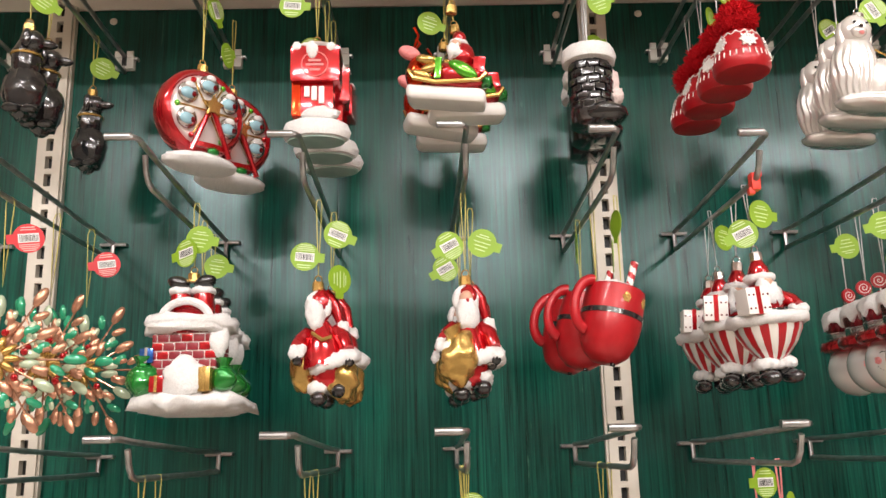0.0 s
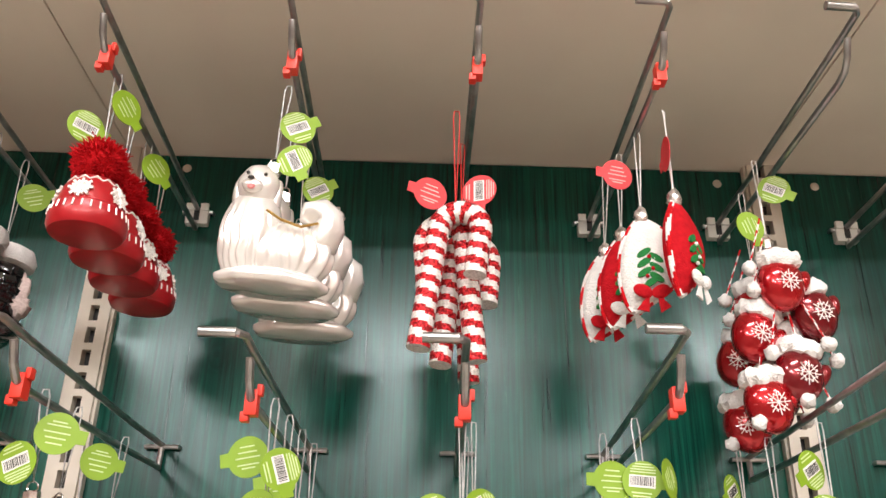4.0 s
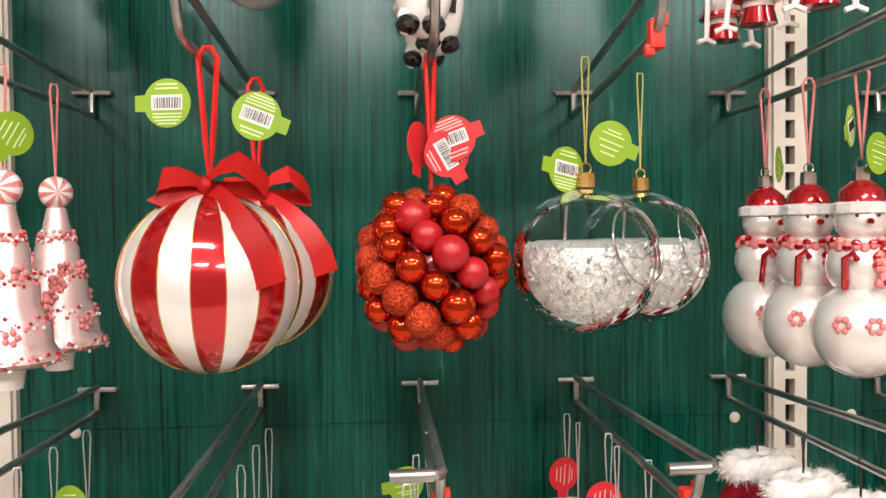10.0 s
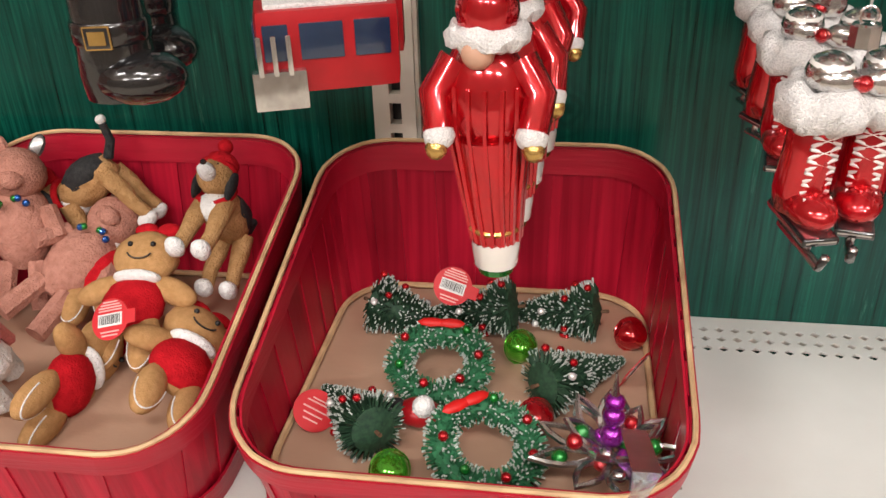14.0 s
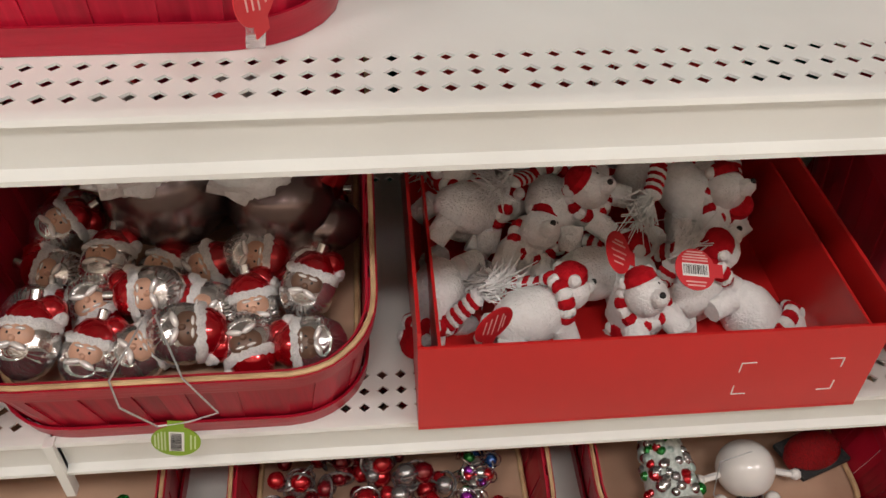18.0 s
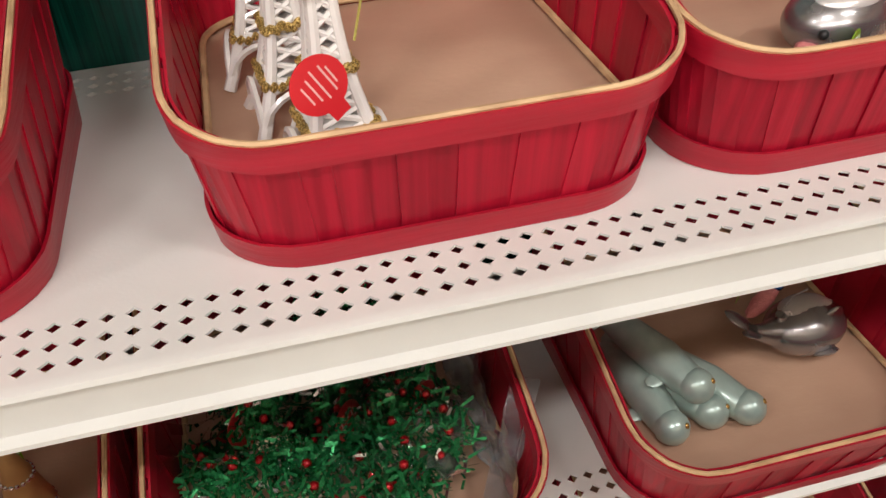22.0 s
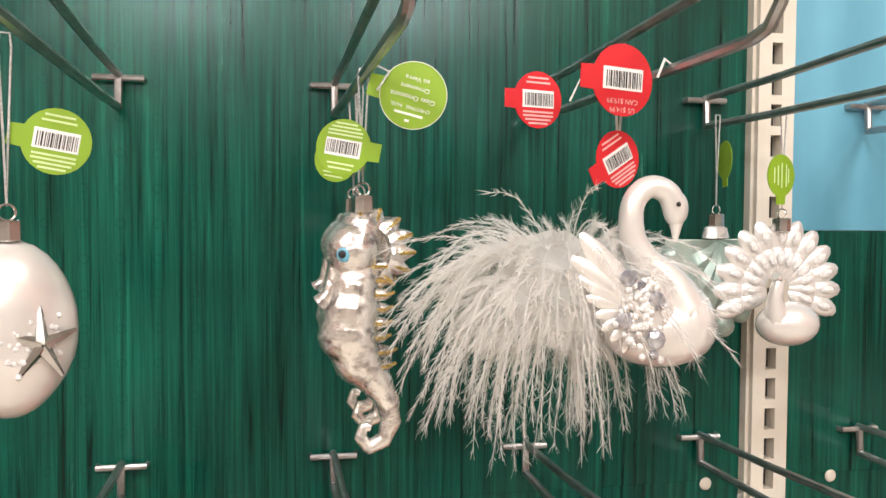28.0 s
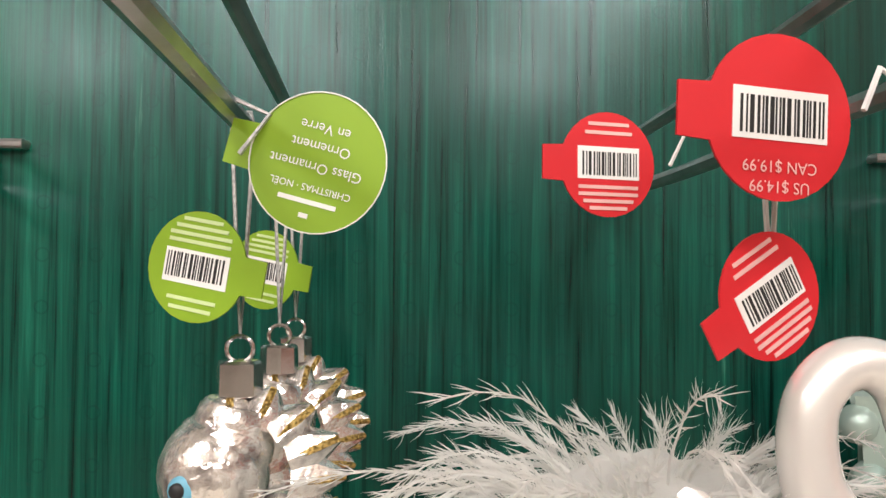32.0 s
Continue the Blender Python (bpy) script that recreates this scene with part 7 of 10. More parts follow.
def readable_tag(x, y, z, kind, lines, ry, rz, row):
    """The tags whose print can be read: upside down as they hang."""
    top = thing("price_tag", pose(x, y, z, 0, ry, rz), ("lime green" if kind == "green" else "red") + " round card tag with readable print", "tag", "hanging ornaments")
    grow = 1.16 if kind == "green" else 1.22
    top.matrix_basis = top.matrix_basis @ Matrix.Diagonal((grow, grow, grow, 1))
    part("card", flat(bmesh.new(), tag_outline(), -0.0003, 0.0003), GREEN_TAG if kind == "green" else RED_TAG, top, smooth=False)
    for body, size, zz in lines:
        ob = new("lettering", text_mesh(body, size, WHITE_CARD if kind == "green" else PALE_RED_INK))
        ob.parent, ob.matrix_basis = top, pose(0, -0.0006, zz)
    thread = bmesh.new()
    tube(thread, [top.matrix_basis.inverted() @ Vector(p) for p in ((x + (0.019 if kind == "red" else -0.019), y, z + 0.002), (x + (0.024 if kind == "red" else -0.012), y + 0.002, z + 0.012), (peg_x(8) if kind == "red" else peg_x(7), y + 0.002, ROW_C - 0.0158))], 0.0006, 5)
    part("thread", thread, SHEER if kind == "red" else SILVER_CORD, top)
    if kind == "red":
        for name, me in (("barcode_label", LABEL_MESH), ("barcode", BARS_MESH)):
            new(name, me).parent = top
    else:
        bm = bmesh.new()
        tube(bm, [(0.0150 * math.cos(radians(a)), -0.0005, 0.0150 * math.sin(radians(a))) for a in range(0, 360, 10)], 0.00018, 4, closed=True)
        part("printed_ring", bm, WHITE_CARD, top)
        part("emblem", print_lines([(0, 0.0115, 0.002), (0, 0.0085, 0.013)]), WHITE_CARD, top, smooth=False)
    return top


readable_tag(1.406, 0.925, 1.3425, "green", [("CHRISTMAS · NOËL", 0.0021, 0.0055), ("Glass Ornament", 0.0031, 0.0010), ("Ornement", 0.0031, -0.0034), ("en Verre", 0.0031, -0.0074)], 195, -12, 0)

# ---- swan of feathers ----
o = Ornament("feather_swan_ornament", "white swan ornament with feather boa body, pearls and crystal gems", "ornament", 0.042, SHEER, None, [("red", "bar", -0.002, -0.036, 150, 20)], spread=0.003, cord_r=0.0007)
s = Shape()
neck = [(0.030, -0.092), (0.030, -0.074), (0.0210, -0.058), (0.0095, -0.047), (0.0025, -0.034), (0.0020, -0.019), (0.0075, -0.0105), (0.0150, -0.0085), (0.0225, -0.0125), (0.0262, -0.0215)]
rads = [0.0060, 0.0150, 0.0112, 0.0084, 0.0068, 0.0062, 0.0060, 0.0060, 0.0064, 0.0062]
nd, nr = [], []
for i in range(len(neck) - 1):
    p0, p1, p2, p3 = (Vector(neck[min(max(i + d, 0), len(neck) - 1)]) for d in (-1, 0, 1, 2))
    for q in range(5):
        f = q / 5
        c = 0.5 * (2 * p1 + (p2 - p0) * f + (2 * p0 - 5 * p1 + 4 * p2 - p3) * f * f + (3 * p1 - p0 - 3 * p2 + p3) * f ** 3)
        nd.append((c.x, -0.014, c.y))
        nr.append(rads[i] * (1 - f) + rads[i + 1] * f)
tube(s.use(PEARL), nd, nr, 20)
ball(s.bm, (0.0262, -0.014, -0.0195), 0.0076, 16, (0.9, 0.85, 1.25))
tube(s.bm, [(0.0268, -0.014, -0.025), (0.0262, -0.014, -0.0375)], [0.0042, 0.0010], 10)
ball(s.bm, (0.020, -0.012, -0.083), 0.030, 26, (1.05, 0.62, 0.66))
ball(s.bm, (0.031, -0.013, -0.079), 0.0195, 24, (0.92, 0.85, 1.05))
for (tx, tz), w_ in zip(((-0.0317, -0.032), (-0.0360, -0.044), (-0.0327, -0.054), (-0.0280, -0.064), (-0.0235, -0.073), (-0.0200, -0.080), (-0.0150, -0.086), (-0.0080, -0.092)), (1.25, 1.1, 1.0, 0.9, 0.8, 0.75, 0.7, 0.65)):
    root, tip = Vector((0.004, -0.0270, -0.070 - 0.1 * (tz + 0.07))), Vector((tx, -0.0290, tz))
    d = tip - root
    ball(s.bm, root.lerp(tip, 0.5), d.length * 0.5, 14, (1, 0.13, 0.0052 * w_ / (d.length * 0.5)), turn=pose(0, 0, 0, 0, -math.degrees(math.atan2(d.z, d.x))))
ball(s.bm, (0.006, -0.026, -0.072), 0.018, 14, (0.8, 0.25, 1.0))
ball(s.use(INK), (0.0245, -0.0208, -0.0175), 0.0013, 8)
rr = random.Random(31)
for i in range(64):
    ball(s.use(FROST if i % 4 == 0 else PEARL), (0.0005 + rr.gauss(0, 0.0065), -0.0310 - rr.random() * 0.002, -0.071 + rr.gauss(0, 0.0095)), rr.uniform(0.0010, 0.0024), 8)
for x, z, r in ((-0.0077, -0.054, 0.0044), (0.0073, -0.0655, 0.0048), (-0.0097, -0.075, 0.0044), (0.0073, -0.085, 0.0052), (-0.001, -0.0575, 0.0024), (0.006, -0.0925, 0.0026)):
    lathe(s.use(GEM_CLEAR), [(r, 0), (r * 0.96, 0.0012), (r * 0.58, 0.0028), (0, 0.0030)], 8, (x, -0.0325, z), tilt=pose(0, 0, 0, 90))
o.shape("figure", s)
bm = bmesh.new()
ball(bm, (-0.028, 0.006, -0.064), 0.031, 30, (1.25, 0.72, 0.95), rough=0.28, freq=90)


def plume(p, d, length, sag):
    """A wispy feather: a thin quill with many hair-fine barbs that trail behind its tip."""
    pts, q = [], p.copy()
    for i in range(9):
        pts.append(q.copy())
        d = (d + Vector((rr.gauss(0, 0.06), rr.gauss(0, 0.06), rr.gauss(0, 0.06) - sag / 7))).normalized()
        q = q + d * (length / 8)
    tube(bm, pts, [0.00035 * (1 - i / 9) + 0.0001 for i in range(9)], 3)
    for i in range(1, 9):
        u = (pts[i] - pts[i - 1]).normalized()
        for _ in range(9):
            w = (u * 1.3 + Vector((rr.gauss(0, 0.42), rr.gauss(0, 0.42), rr.gauss(0, 0.42)))).normalized()
            a = pts[i - 1].lerp(pts[i], rr.random())
            n_ = w.orthogonal().normalized() * 0.00016
            m_ = a + w * rr.uniform(0.002, 0.005)
            e_ = m_ + (w + u * 0.6).normalized() * rr.uniform(0.002, 0.004)
            v_ = [bm.verts.new(x) for x in (a - n_, a + n_, m_ + n_, m_ - n_)]
            bm.faces.new(v_)
            bm.faces.new((v_[3], v_[2], bm.verts.new(e_)))


for i in range(520):
    a, b = rr.uniform(0, 6.283), rr.uniform(-1, 0.9)
    q = math.sqrt(1 - b * b)
    dirn = Vector((q * math.cos(a) * 1.3 - 0.2, q * math.sin(a) * 0.8 - 0.05, b))
    p = Vector((-0.024, 0.008, -0.062)) + Vector((dirn.x * 0.032, dirn.y * 0.020, dirn.z * 0.025))
    if p.x > 0.006 and p.z > -0.066 and i % 5:
        continue
    long_ = i % 2 == 0
    plume(p, dirn.normalized(), rr.uniform(0.040, 0.074) if long_ else rr.uniform(0.012, 0.024), rr.uniform(1.0, 3.0) if long_ else rr.uniform(0.3, 1.2))
tagged(o.add("plumage", bm, FEATHER, "loose white feather boa", False), kind="stuff")
hang(o, 8, ROW_C, (0.912,), (0,), (-0.022,))
loose_small = thing("price_tag", pose(1.495, 0.99, 1.352) @ Matrix.Diagonal((1.15, 1.15, 1.15, 1)), "red round card price tag on a thread", "tag", "hanging ornaments")
add_tag(loose_small, pose(0, 0, 0, 0, 180, 15), "red", "bar")
part("thread", tube(bmesh.new(), [(0.018, 0, 0), (0.024, 0.001, 0.012), (peg_x(8) - 1.495, 0.002, ROW_C - 0.0158 - 1.352)], 0.0006, 5), SHEER, loose_small)
readable_tag(1.508, 0.895, 1.350, "red", [("CAN $19.99", 0.0030, 0.0088), ("US $14.99", 0.0030, 0.0124)], 182, 12, 0)

o = Ornament("sea_shell_ornament", "pale sea-green pearl shell ornament with scalloped edge", "ornament", 0.072, SILVER_CORD, "silver", [("green", "front", 0.004, -0.022, 95, 70)])
s = Shape()
shell_figure(s, TEAL_PEARL, SILVER_PEARL, 0.045, 0.075, 7, 0.012)
for i in range(8):
    a = radians(190 + 160 * i / 7)
    ball(s.use(TEAL_PEARL), (0.044 * math.cos(a), 0, -0.012 + 0.068 * math.sin(a)), 0.009, 10)
o.shape("shell", s)
hang(o, 9, ROW_C, (1.09,), (10,), (-0.014,))
o = Ornament("peacock_ornament", "silver white glass peacock ornament with fanned tail", "ornament", 0.075, SILVER_CORD, "silver", [("green", "front", -0.004, -0.036, 90, 20)])
s = Shape()
for i in range(13):
    a = radians(-20 + 220 * i / 12)
    for R, sz in ((0.022, 0.010), (0.038, 0.0105)):
        ball(s.use(SILVER_PEARL), (R * math.cos(a), 0.003, -0.042 + R * math.sin(a)), sz, 10, (1.3, 0.35, 0.7), turn=pose(0, 0, 0, 0, -math.degrees(a)))
        ball(s.use(FROST), (R * math.cos(a), -0.001, -0.042 + R * math.sin(a)), sz * 0.4, 8, (1.3, 0.5, 0.7), turn=pose(0, 0, 0, 0, -math.degrees(a)))
ball(s.use(PEARL), (0, -0.010, -0.066), 0.020, 16, (1.2, 0.8, 0.8))
tube(s.bm, [(-0.012, -0.014, -0.062), (-0.016, -0.018, -0.045), (-0.013, -0.018, -0.034), (-0.017, -0.020, -0.031)], [0.009, 0.005, 0.004, 0.003], 10)
ball(s.use(INK), (-0.014, -0.0215, -0.034), 0.001, 6)
o.shape("figure", s)
hang(o, 9, ROW_C, (1.035,), (0,), (0.006,))
hang(o, 10, ROW_C, (1.03,), (20,), (0.0,))
# ---- row D ornaments ----
o = Ornament("fur_boot_ornament", "black glossy boot ornament with white fur and gold buckle", "ornament", 0.070, GOLD_CORD, None, [("green", "bar", 0.012, -0.030, 160, 10)])
bm = bmesh.new()
fur_ring(bm, -0.014, 0.022, 0.012, 14)
fur_ring(bm, -0.002, 0.018, 0.011, 12)
o.add("fur_cuff", bm, FROST)
bm = bmesh.new()
lathe(bm, [(0.022, -0.020), (0.022, -0.050), (0.024, -0.080), (0.022, -0.096), (0, -0.098)], 22)
ball(bm, (0.016, -0.010, -0.083), 0.022, 16, (1.3, 1, 0.75))
o.add("boot", bm, BLACK_GLOSS)
s = Shape()
lathe(s.use(BLACK_GLOSS), [(0.0228, -0.062), (0.0240, -0.060), (0.0240, -0.050), (0.0228, -0.048)], 22)
box(s.use(GOLD), -0.008, 0.008, -0.0262, -0.0240, -0.062, -0.048, 0.001)
box(s.use(BLACK_GLOSS), -0.005, 0.005, -0.0268, -0.0262, -0.059, -0.051)
o.shape("belt", s)
hang(o, -2, ROW_D, (0.96, 1.03), (10, -10), (0.075, 0.06))

o = Ornament("cable_car_ornament", "red glass cable car ornament with silver hanger and dark windows", "ornament", 0.055, GOLD_CORD, None, [("green", "bar", 0.012, -0.022, 10, 0)])
o.add("cabin", boxes((-0.040, 0.040, -0.020, 0.020, -0.098, -0.050), bevel=0.008), RED_MATTE)
for x0, x1 in ((-0.036, -0.022), (-0.016, 0.008), (0.014, 0.034)):
    o.add("window", boxes((x0, x1, -0.0212, -0.0195, -0.078, -0.058), bevel=0.0008), WINDOW_BLUE)
o.add("window", boxes((-0.0412, -0.0395, -0.012, 0.012, -0.078, -0.058), bevel=0.0006), WINDOW_BLUE)
s = Shape()
for dy in (-0.008, 0.008):
    tube(s.use(SILVER), [(0.004, dy, -0.050), (0.006, dy, -0.036), (-0.004, dy, -0.020), (-0.002, dy, -0.008)], 0.0045, 8)
    tube(s.bm, [(-0.018, dy, -0.006), (0.018, dy, -0.004)], 0.0042, 8)
    ball(s.bm, (-0.018, dy, -0.006), 0.006, 10)
    ball(s.bm, (0.018, dy, -0.004), 0.006, 10)
box(s.bm, -0.044, -0.014, -0.027, -0.019, -0.104, -0.082, 0.002)
for i in range(3):
    box(s.bm, -0.040 + 0.008 * i, -0.037 + 0.008 * i, -0.029, -0.026, -0.084, -0.062, 0.001)
box(s.use(FROST), -0.034, 0.034, -0.016, 0.016, -0.0515, -0.048, 0.002)
o.shape("fittings", s, "silver hanger and ski rack")
hang(o, -1, ROW_D, (0.95, 1.02), (20, 15), (0.06, 0.05))

o = Ornament("elf_pyjama_ornament", "red ribbed glass pyjama figure ornament with glitter cuffs", "ornament", 0.075, SILVER_CORD, "silver", [("green", "front", 0.016, -0.030, 175, -10), ("green", "bar", 0.030, -0.028, 10, 30)])
o.m = o.m @ Matrix.Diagonal((0.93, 0.93, 0.93, 1))
s = Shape()
b_ = s.use(RED_GLASS)
ball(b_, (0, 0, -0.020), 0.0165, 16, (1, 1, 1.2), rough=0.06, freq=100)
ball(b_, (0, 0, -0.066), 0.022, 20, (1.05, 0.8, 1.45))
tube(b_, [(0, 0, -0.085), (0.002, 0, -0.120), (0.004, 0, -0.148)], [0.019, 0.0165, 0.0135], 18)
for sx in (-1, 1):
    tube(b_, [(0.016 * sx, 0, -0.046), (0.027 * sx, -0.006, -0.062), (0.024 * sx, -0.016, -0.078)], [0.010, 0.009, 0.0085], 10)
    ball(s.use(FROST), (0.024 * sx, -0.017, -0.080), 0.0085, 10, rough=0.1, freq=150)
    ball(s.use(GOLD), (0.025 * sx, -0.021, -0.086), 0.006, 10)
    b_ = s.use(RED_GLASS)
for i in range(16):
    a = 2 * math.pi * i / 16
    tube(s.bm, [(0.0228 * math.cos(a), 0.0178 * math.sin(a), -0.056), (0.0222 * math.cos(a), 0.0180 * math.sin(a), -0.080), (0.002 + 0.017 * math.cos(a), 0.0165 * math.sin(a), -0.118), (0.004 + 0.0137 * math.cos(a), 0.0137 * math.sin(a), -0.146)], 0.0016, 5)
fur_ring(s.use(FROST), -0.032, 0.0155, 0.0062, 14)
lathe(s.use(PEARL), [(0.0135, -0.146), (0.0140, -0.150), (0.0125, -0.163), (0, -0.165)], 18, (0.004, 0, 0))
lathe(s.use(GREEN_GLASS), [(0.0118, -0.160), (0.0100, -0.168), (0, -0.170)], 18, (0.004, 0, 0))
lathe(s.use(GOLD), [(0.0150, -0.140), (0.0158, -0.1385), (0.0150, -0.137)], 18, (0.0035, 0, 0))
ball(s.use(SKIN_TONE), (-0.004, -0.012, -0.038), 0.009, 10)
o.shape("figure", s)
hang(o, 0, ROW_D, (0.875, 0.93, 0.985, 1.04), (0, 15, -10, 8), (0.008, 0.012, 0.016, 0.022))

o = Ornament("ice_skates_ornament", "pair of red glass ice skate ornaments with white fur and laces", "ornament", 0.100, SILVER_CORD, "silver", [("green", "bar", -0.018, -0.045, 170, 10), ("green", "bar", 0.014, -0.020, 70, 30)])
o.m = o.m @ Matrix.Diagonal((0.92, 0.92, 0.92, 1))
for nm, dx, dy, ry in (("skate", -0.012, -0.004, 15), ("skate", 0.014, 0.006, -12)):
    s = Shape()
    m = pose(dx, dy, 0, 6, 0, ry)
    start = len(s.bm.verts)
    lathe(s.use(RED_GLASS), [(0.0125, -0.030), (0.0125, -0.050), (0.0135, -0.072), (0.012, -0.082), (0, -0.083)], 18)
    ball(s.bm, (0.0, -0.010, -0.076), 0.0125, 14, (0.95, 1.5, 0.75))
    fur_ring(s.use(FROST), -0.027, 0.0115, 0.0105, 10)
    ball(s.use(SILVER), (0, 0, -0.012), 0.011, 12, (1, 1, 0.9))
    lathe(s.use(WHITE_PAINT), [(0.0095, -0.006), (0.0100, -0.010), (0.0095, -0.013)], 16)
    for i in range(6):
        z = -0.038 - 0.0062 * i
        y = -0.0135 - (0.004 if i > 4 else 0)
        tube(s.use(WHITE_PAINT), [(-0.007, y + 0.002, z), (0.007, y + 0.002, z - 0.005)], 0.0010, 5)
        tube(s.bm, [(0.007, y + 0.002, z), (-0.007, y + 0.002, z - 0.005)], 0.0010, 5)
    box(s.use(BLACK_GLOSS), -0.009, 0.009, -0.028, 0.012, -0.088, -0.084, 0.0015)
    tube(s.use(SILVER), [(0, -0.034, -0.090), (0, -0.031, -0.098), (0, 0.010, -0.098)], 0.0024, 6)
    tube(s.bm, [(0, -0.018, -0.088), (0, -0.018, -0.097)], 0.0020, 6)
    tube(s.bm, [(0, 0.004, -0.088), (0, 0.004, -0.097)], 0.0020, 6)
    for v in s.bm.verts:
        v.co = m @ v.co
    soft_edges(o.shape(nm, s))
s = Shape()
ball(s.use(SILVER), (-0.010, -0.010, -0.014), 0.008, 10, (1.3, 0.6, 0.8))
ball(s.bm, (0.010, -0.010, -0.014), 0.008, 10, (1.3, 0.6, 0.8))
ball(s.use(RED_GLASS), (0, -0.013, -0.014), 0.004, 8)
o.shape("bow", s)
hang(o, 1, ROW_D, (0.845, 0.92, 0.975, 1.03), (0, -25, 20, 10), (0.012, 0.018, 0.020, 0.022))

o = Ornament("cocoa_cup_ornament", "white pearl cup ornament with red ribbon stripe and peppermint rim", "ornament", 0.062, SILVER_CORD, "silver", [("green", "front", -0.018, -0.030, 175, 30), ("green", "bar", 0.018, -0.028, 10, 20)])
o.m = o.m @ Matrix.Diagonal((0.82, 0.82, 0.84, 1))
o.add("cup", lathe(bmesh.new(), [(0, -0.118), (0.022, -0.118), (0.024, -0.114), (0.022, -0.108), (0.014, -0.103), (0.016, -0.098), (0.026, -0.088), (0.031, -0.074), (0.033, -0.058), (0.032, -0.042), (0.030, -0.040), (0.026, -0.046), (0, -0.047)], 34), PEARL)
s = Shape()
lathe(s.use(RED_GLASS), [(0.0235, -0.1165), (0.0248, -0.1145), (0.0240, -0.1125)], 30)
lathe(s.bm, [(0.0262, -0.043), (0.0270, -0.0385), (0.012, -0.036), (0.0, -0.035)], 30)
swirl = [(0.0165, -0.0985), (0.0264, -0.0880), (0.0299, -0.0810), (0.0314, -0.0740), (0.0328, -0.0660), (0.0334, -0.0580), (0.0328, -0.0480)]
first = len(s.bm.verts)
for i in range(5):
    gore(s.bm, swirl, 72 * i - 90, 72 * i - 56, 6)
s.bm.verts.ensure_lookup_table()
for v in s.bm.verts[first:]:
    a = (v.co.z + 0.07) * 26
    v.co = Vector((v.co.x * math.cos(a) - v.co.y * math.sin(a), v.co.x * math.sin(a) + v.co.y * math.cos(a), v.co.z))
lathe(s.use(WHITE_PAINT), [(0, -0.001), (0.0125, -0.001), (0.0125, 0.001), (0, 0.001)], 24, (0.016, -0.0285, -0.072), tilt=pose(0, 0, 0, 90, 0, 30))
lathe(s.use(RED_MATTE), [(0.0105, 0.001), (0.0112, 0.0016), (0.0118, 0.001)], 24, (0.016, -0.0285, -0.072), tilt=pose(0, 0, 0, 90, 0, 30))
for i in range(3):
    tube(s.bm, [(0.010, -0.0325, -0.067 - 0.005 * i), (0.021, -0.0265, -0.067 - 0.005 * i)], 0.0009, 4)
o.shape("red_decoration", s)
s = Shape()
rr = random.Random(14)
fur_ring(s.use(FROST), -0.049, 0.032, 0.0055, 26)
for i in range(14):
    a = 2 * math.pi * i / 14
    p = Vector((0.0345 * math.cos(a), 0.0345 * math.sin(a), -0.043 + 0.003 * (i % 2)))
    ball(s.use(WHITE_PAINT), p, 0.0062, 10, (1, 1, 0.8))
    for j in range(3):
        b = 2.1 * j + i
        ball(s.use(RED_GLASS), p + Vector((0.0035 * math.cos(a), 0.0035 * math.sin(a), 0)) + Vector((-math.sin(a) * math.cos(b), math.cos(a) * math.cos(b), math.sin(b))) * 0.0036, 0.0023, 6)
lathe(s.use(WHITE_PAINT), [(0.0285, -0.0395), (0.0315, -0.0375), (0.0285, -0.0355)], 30)
o.shape("rim_trim", s)
s = Shape()
ball(s.use(DARK_RED), (0, 0, -0.034), 0.0240, 18, (1, 1, 0.55))
ball(s.use(PEARL), (0, 0, -0.014), 0.0105, 14)
lathe(s.use(RED_GLASS), [(0.0098, -0.015), (0.0108, -0.012), (0.0098, -0.009)], 20)
ball(s.use(PEARL), (0, 0, -0.003), 0.0065, 12)
o.shape("cream_swirl", s)
hang(o, 2, ROW_D, (0.865, 0.935, 1.005), (0, 20, -15), (-0.018, -0.010, 0.002))

o = Ornament("wrapped_candy_ornament", "wrapped candy ornament with copper red and white swirls", "ornament", 0.065, SILVER_CORD, None, [("red", "front", -0.004, -0.040, 95, 20), ("red", "bar", 0.014, -0.046, 10, -20)])
o.m = o.m @ Matrix.Diagonal((0.88, 0.88, 0.88, 1))
s = Shape()
prof = [(0.0035 + 0.0, -0.026)] + [(max(0.0245 * math.sin(math.pi * i / 14), 0.004), -0.058 + 0.033 * math.cos(math.pi * i / 14)) for i in range(1, 14)] + [(0.0035, -0.090)]
for i in range(14):
    gore(s.use((COPPER_RED, FROST)[i % 2]), prof, 25.7 * i, 25.7 * i + 25.7, 3)
for v in s.bm.verts:
    a = (v.co.z + 0.058) * 22
    v.co = Vector((v.co.x * math.cos(a) - v.co.y * math.sin(a), v.co.x * math.sin(a) + v.co.y * math.cos(a), v.co.z))
for z0, sg in ((-0.028, 1), (-0.088, -1)):
    lathe(s.use(COPPER_RED), [(0.004, z0), (0.010, z0 + 0.010 * sg), (0.020, z0 + 0.026 * sg), (0.0, z0 + 0.018 * sg)], 20, wave=0.14, waves=5, tilt=Matrix.Diagonal((1, 0.6, 1, 1)))
    tube(s.use(FROST), [(0.0205 * (1 + 0.14 * math.cos(5 * a)) * math.cos(a), 0.6 * 0.0205 * math.sin(a), z0 + 0.026 * sg) for a in (2 * math.pi * i / 24 for i in range(24))], 0.0020, 6, closed=True)
o.shape("candy", s)
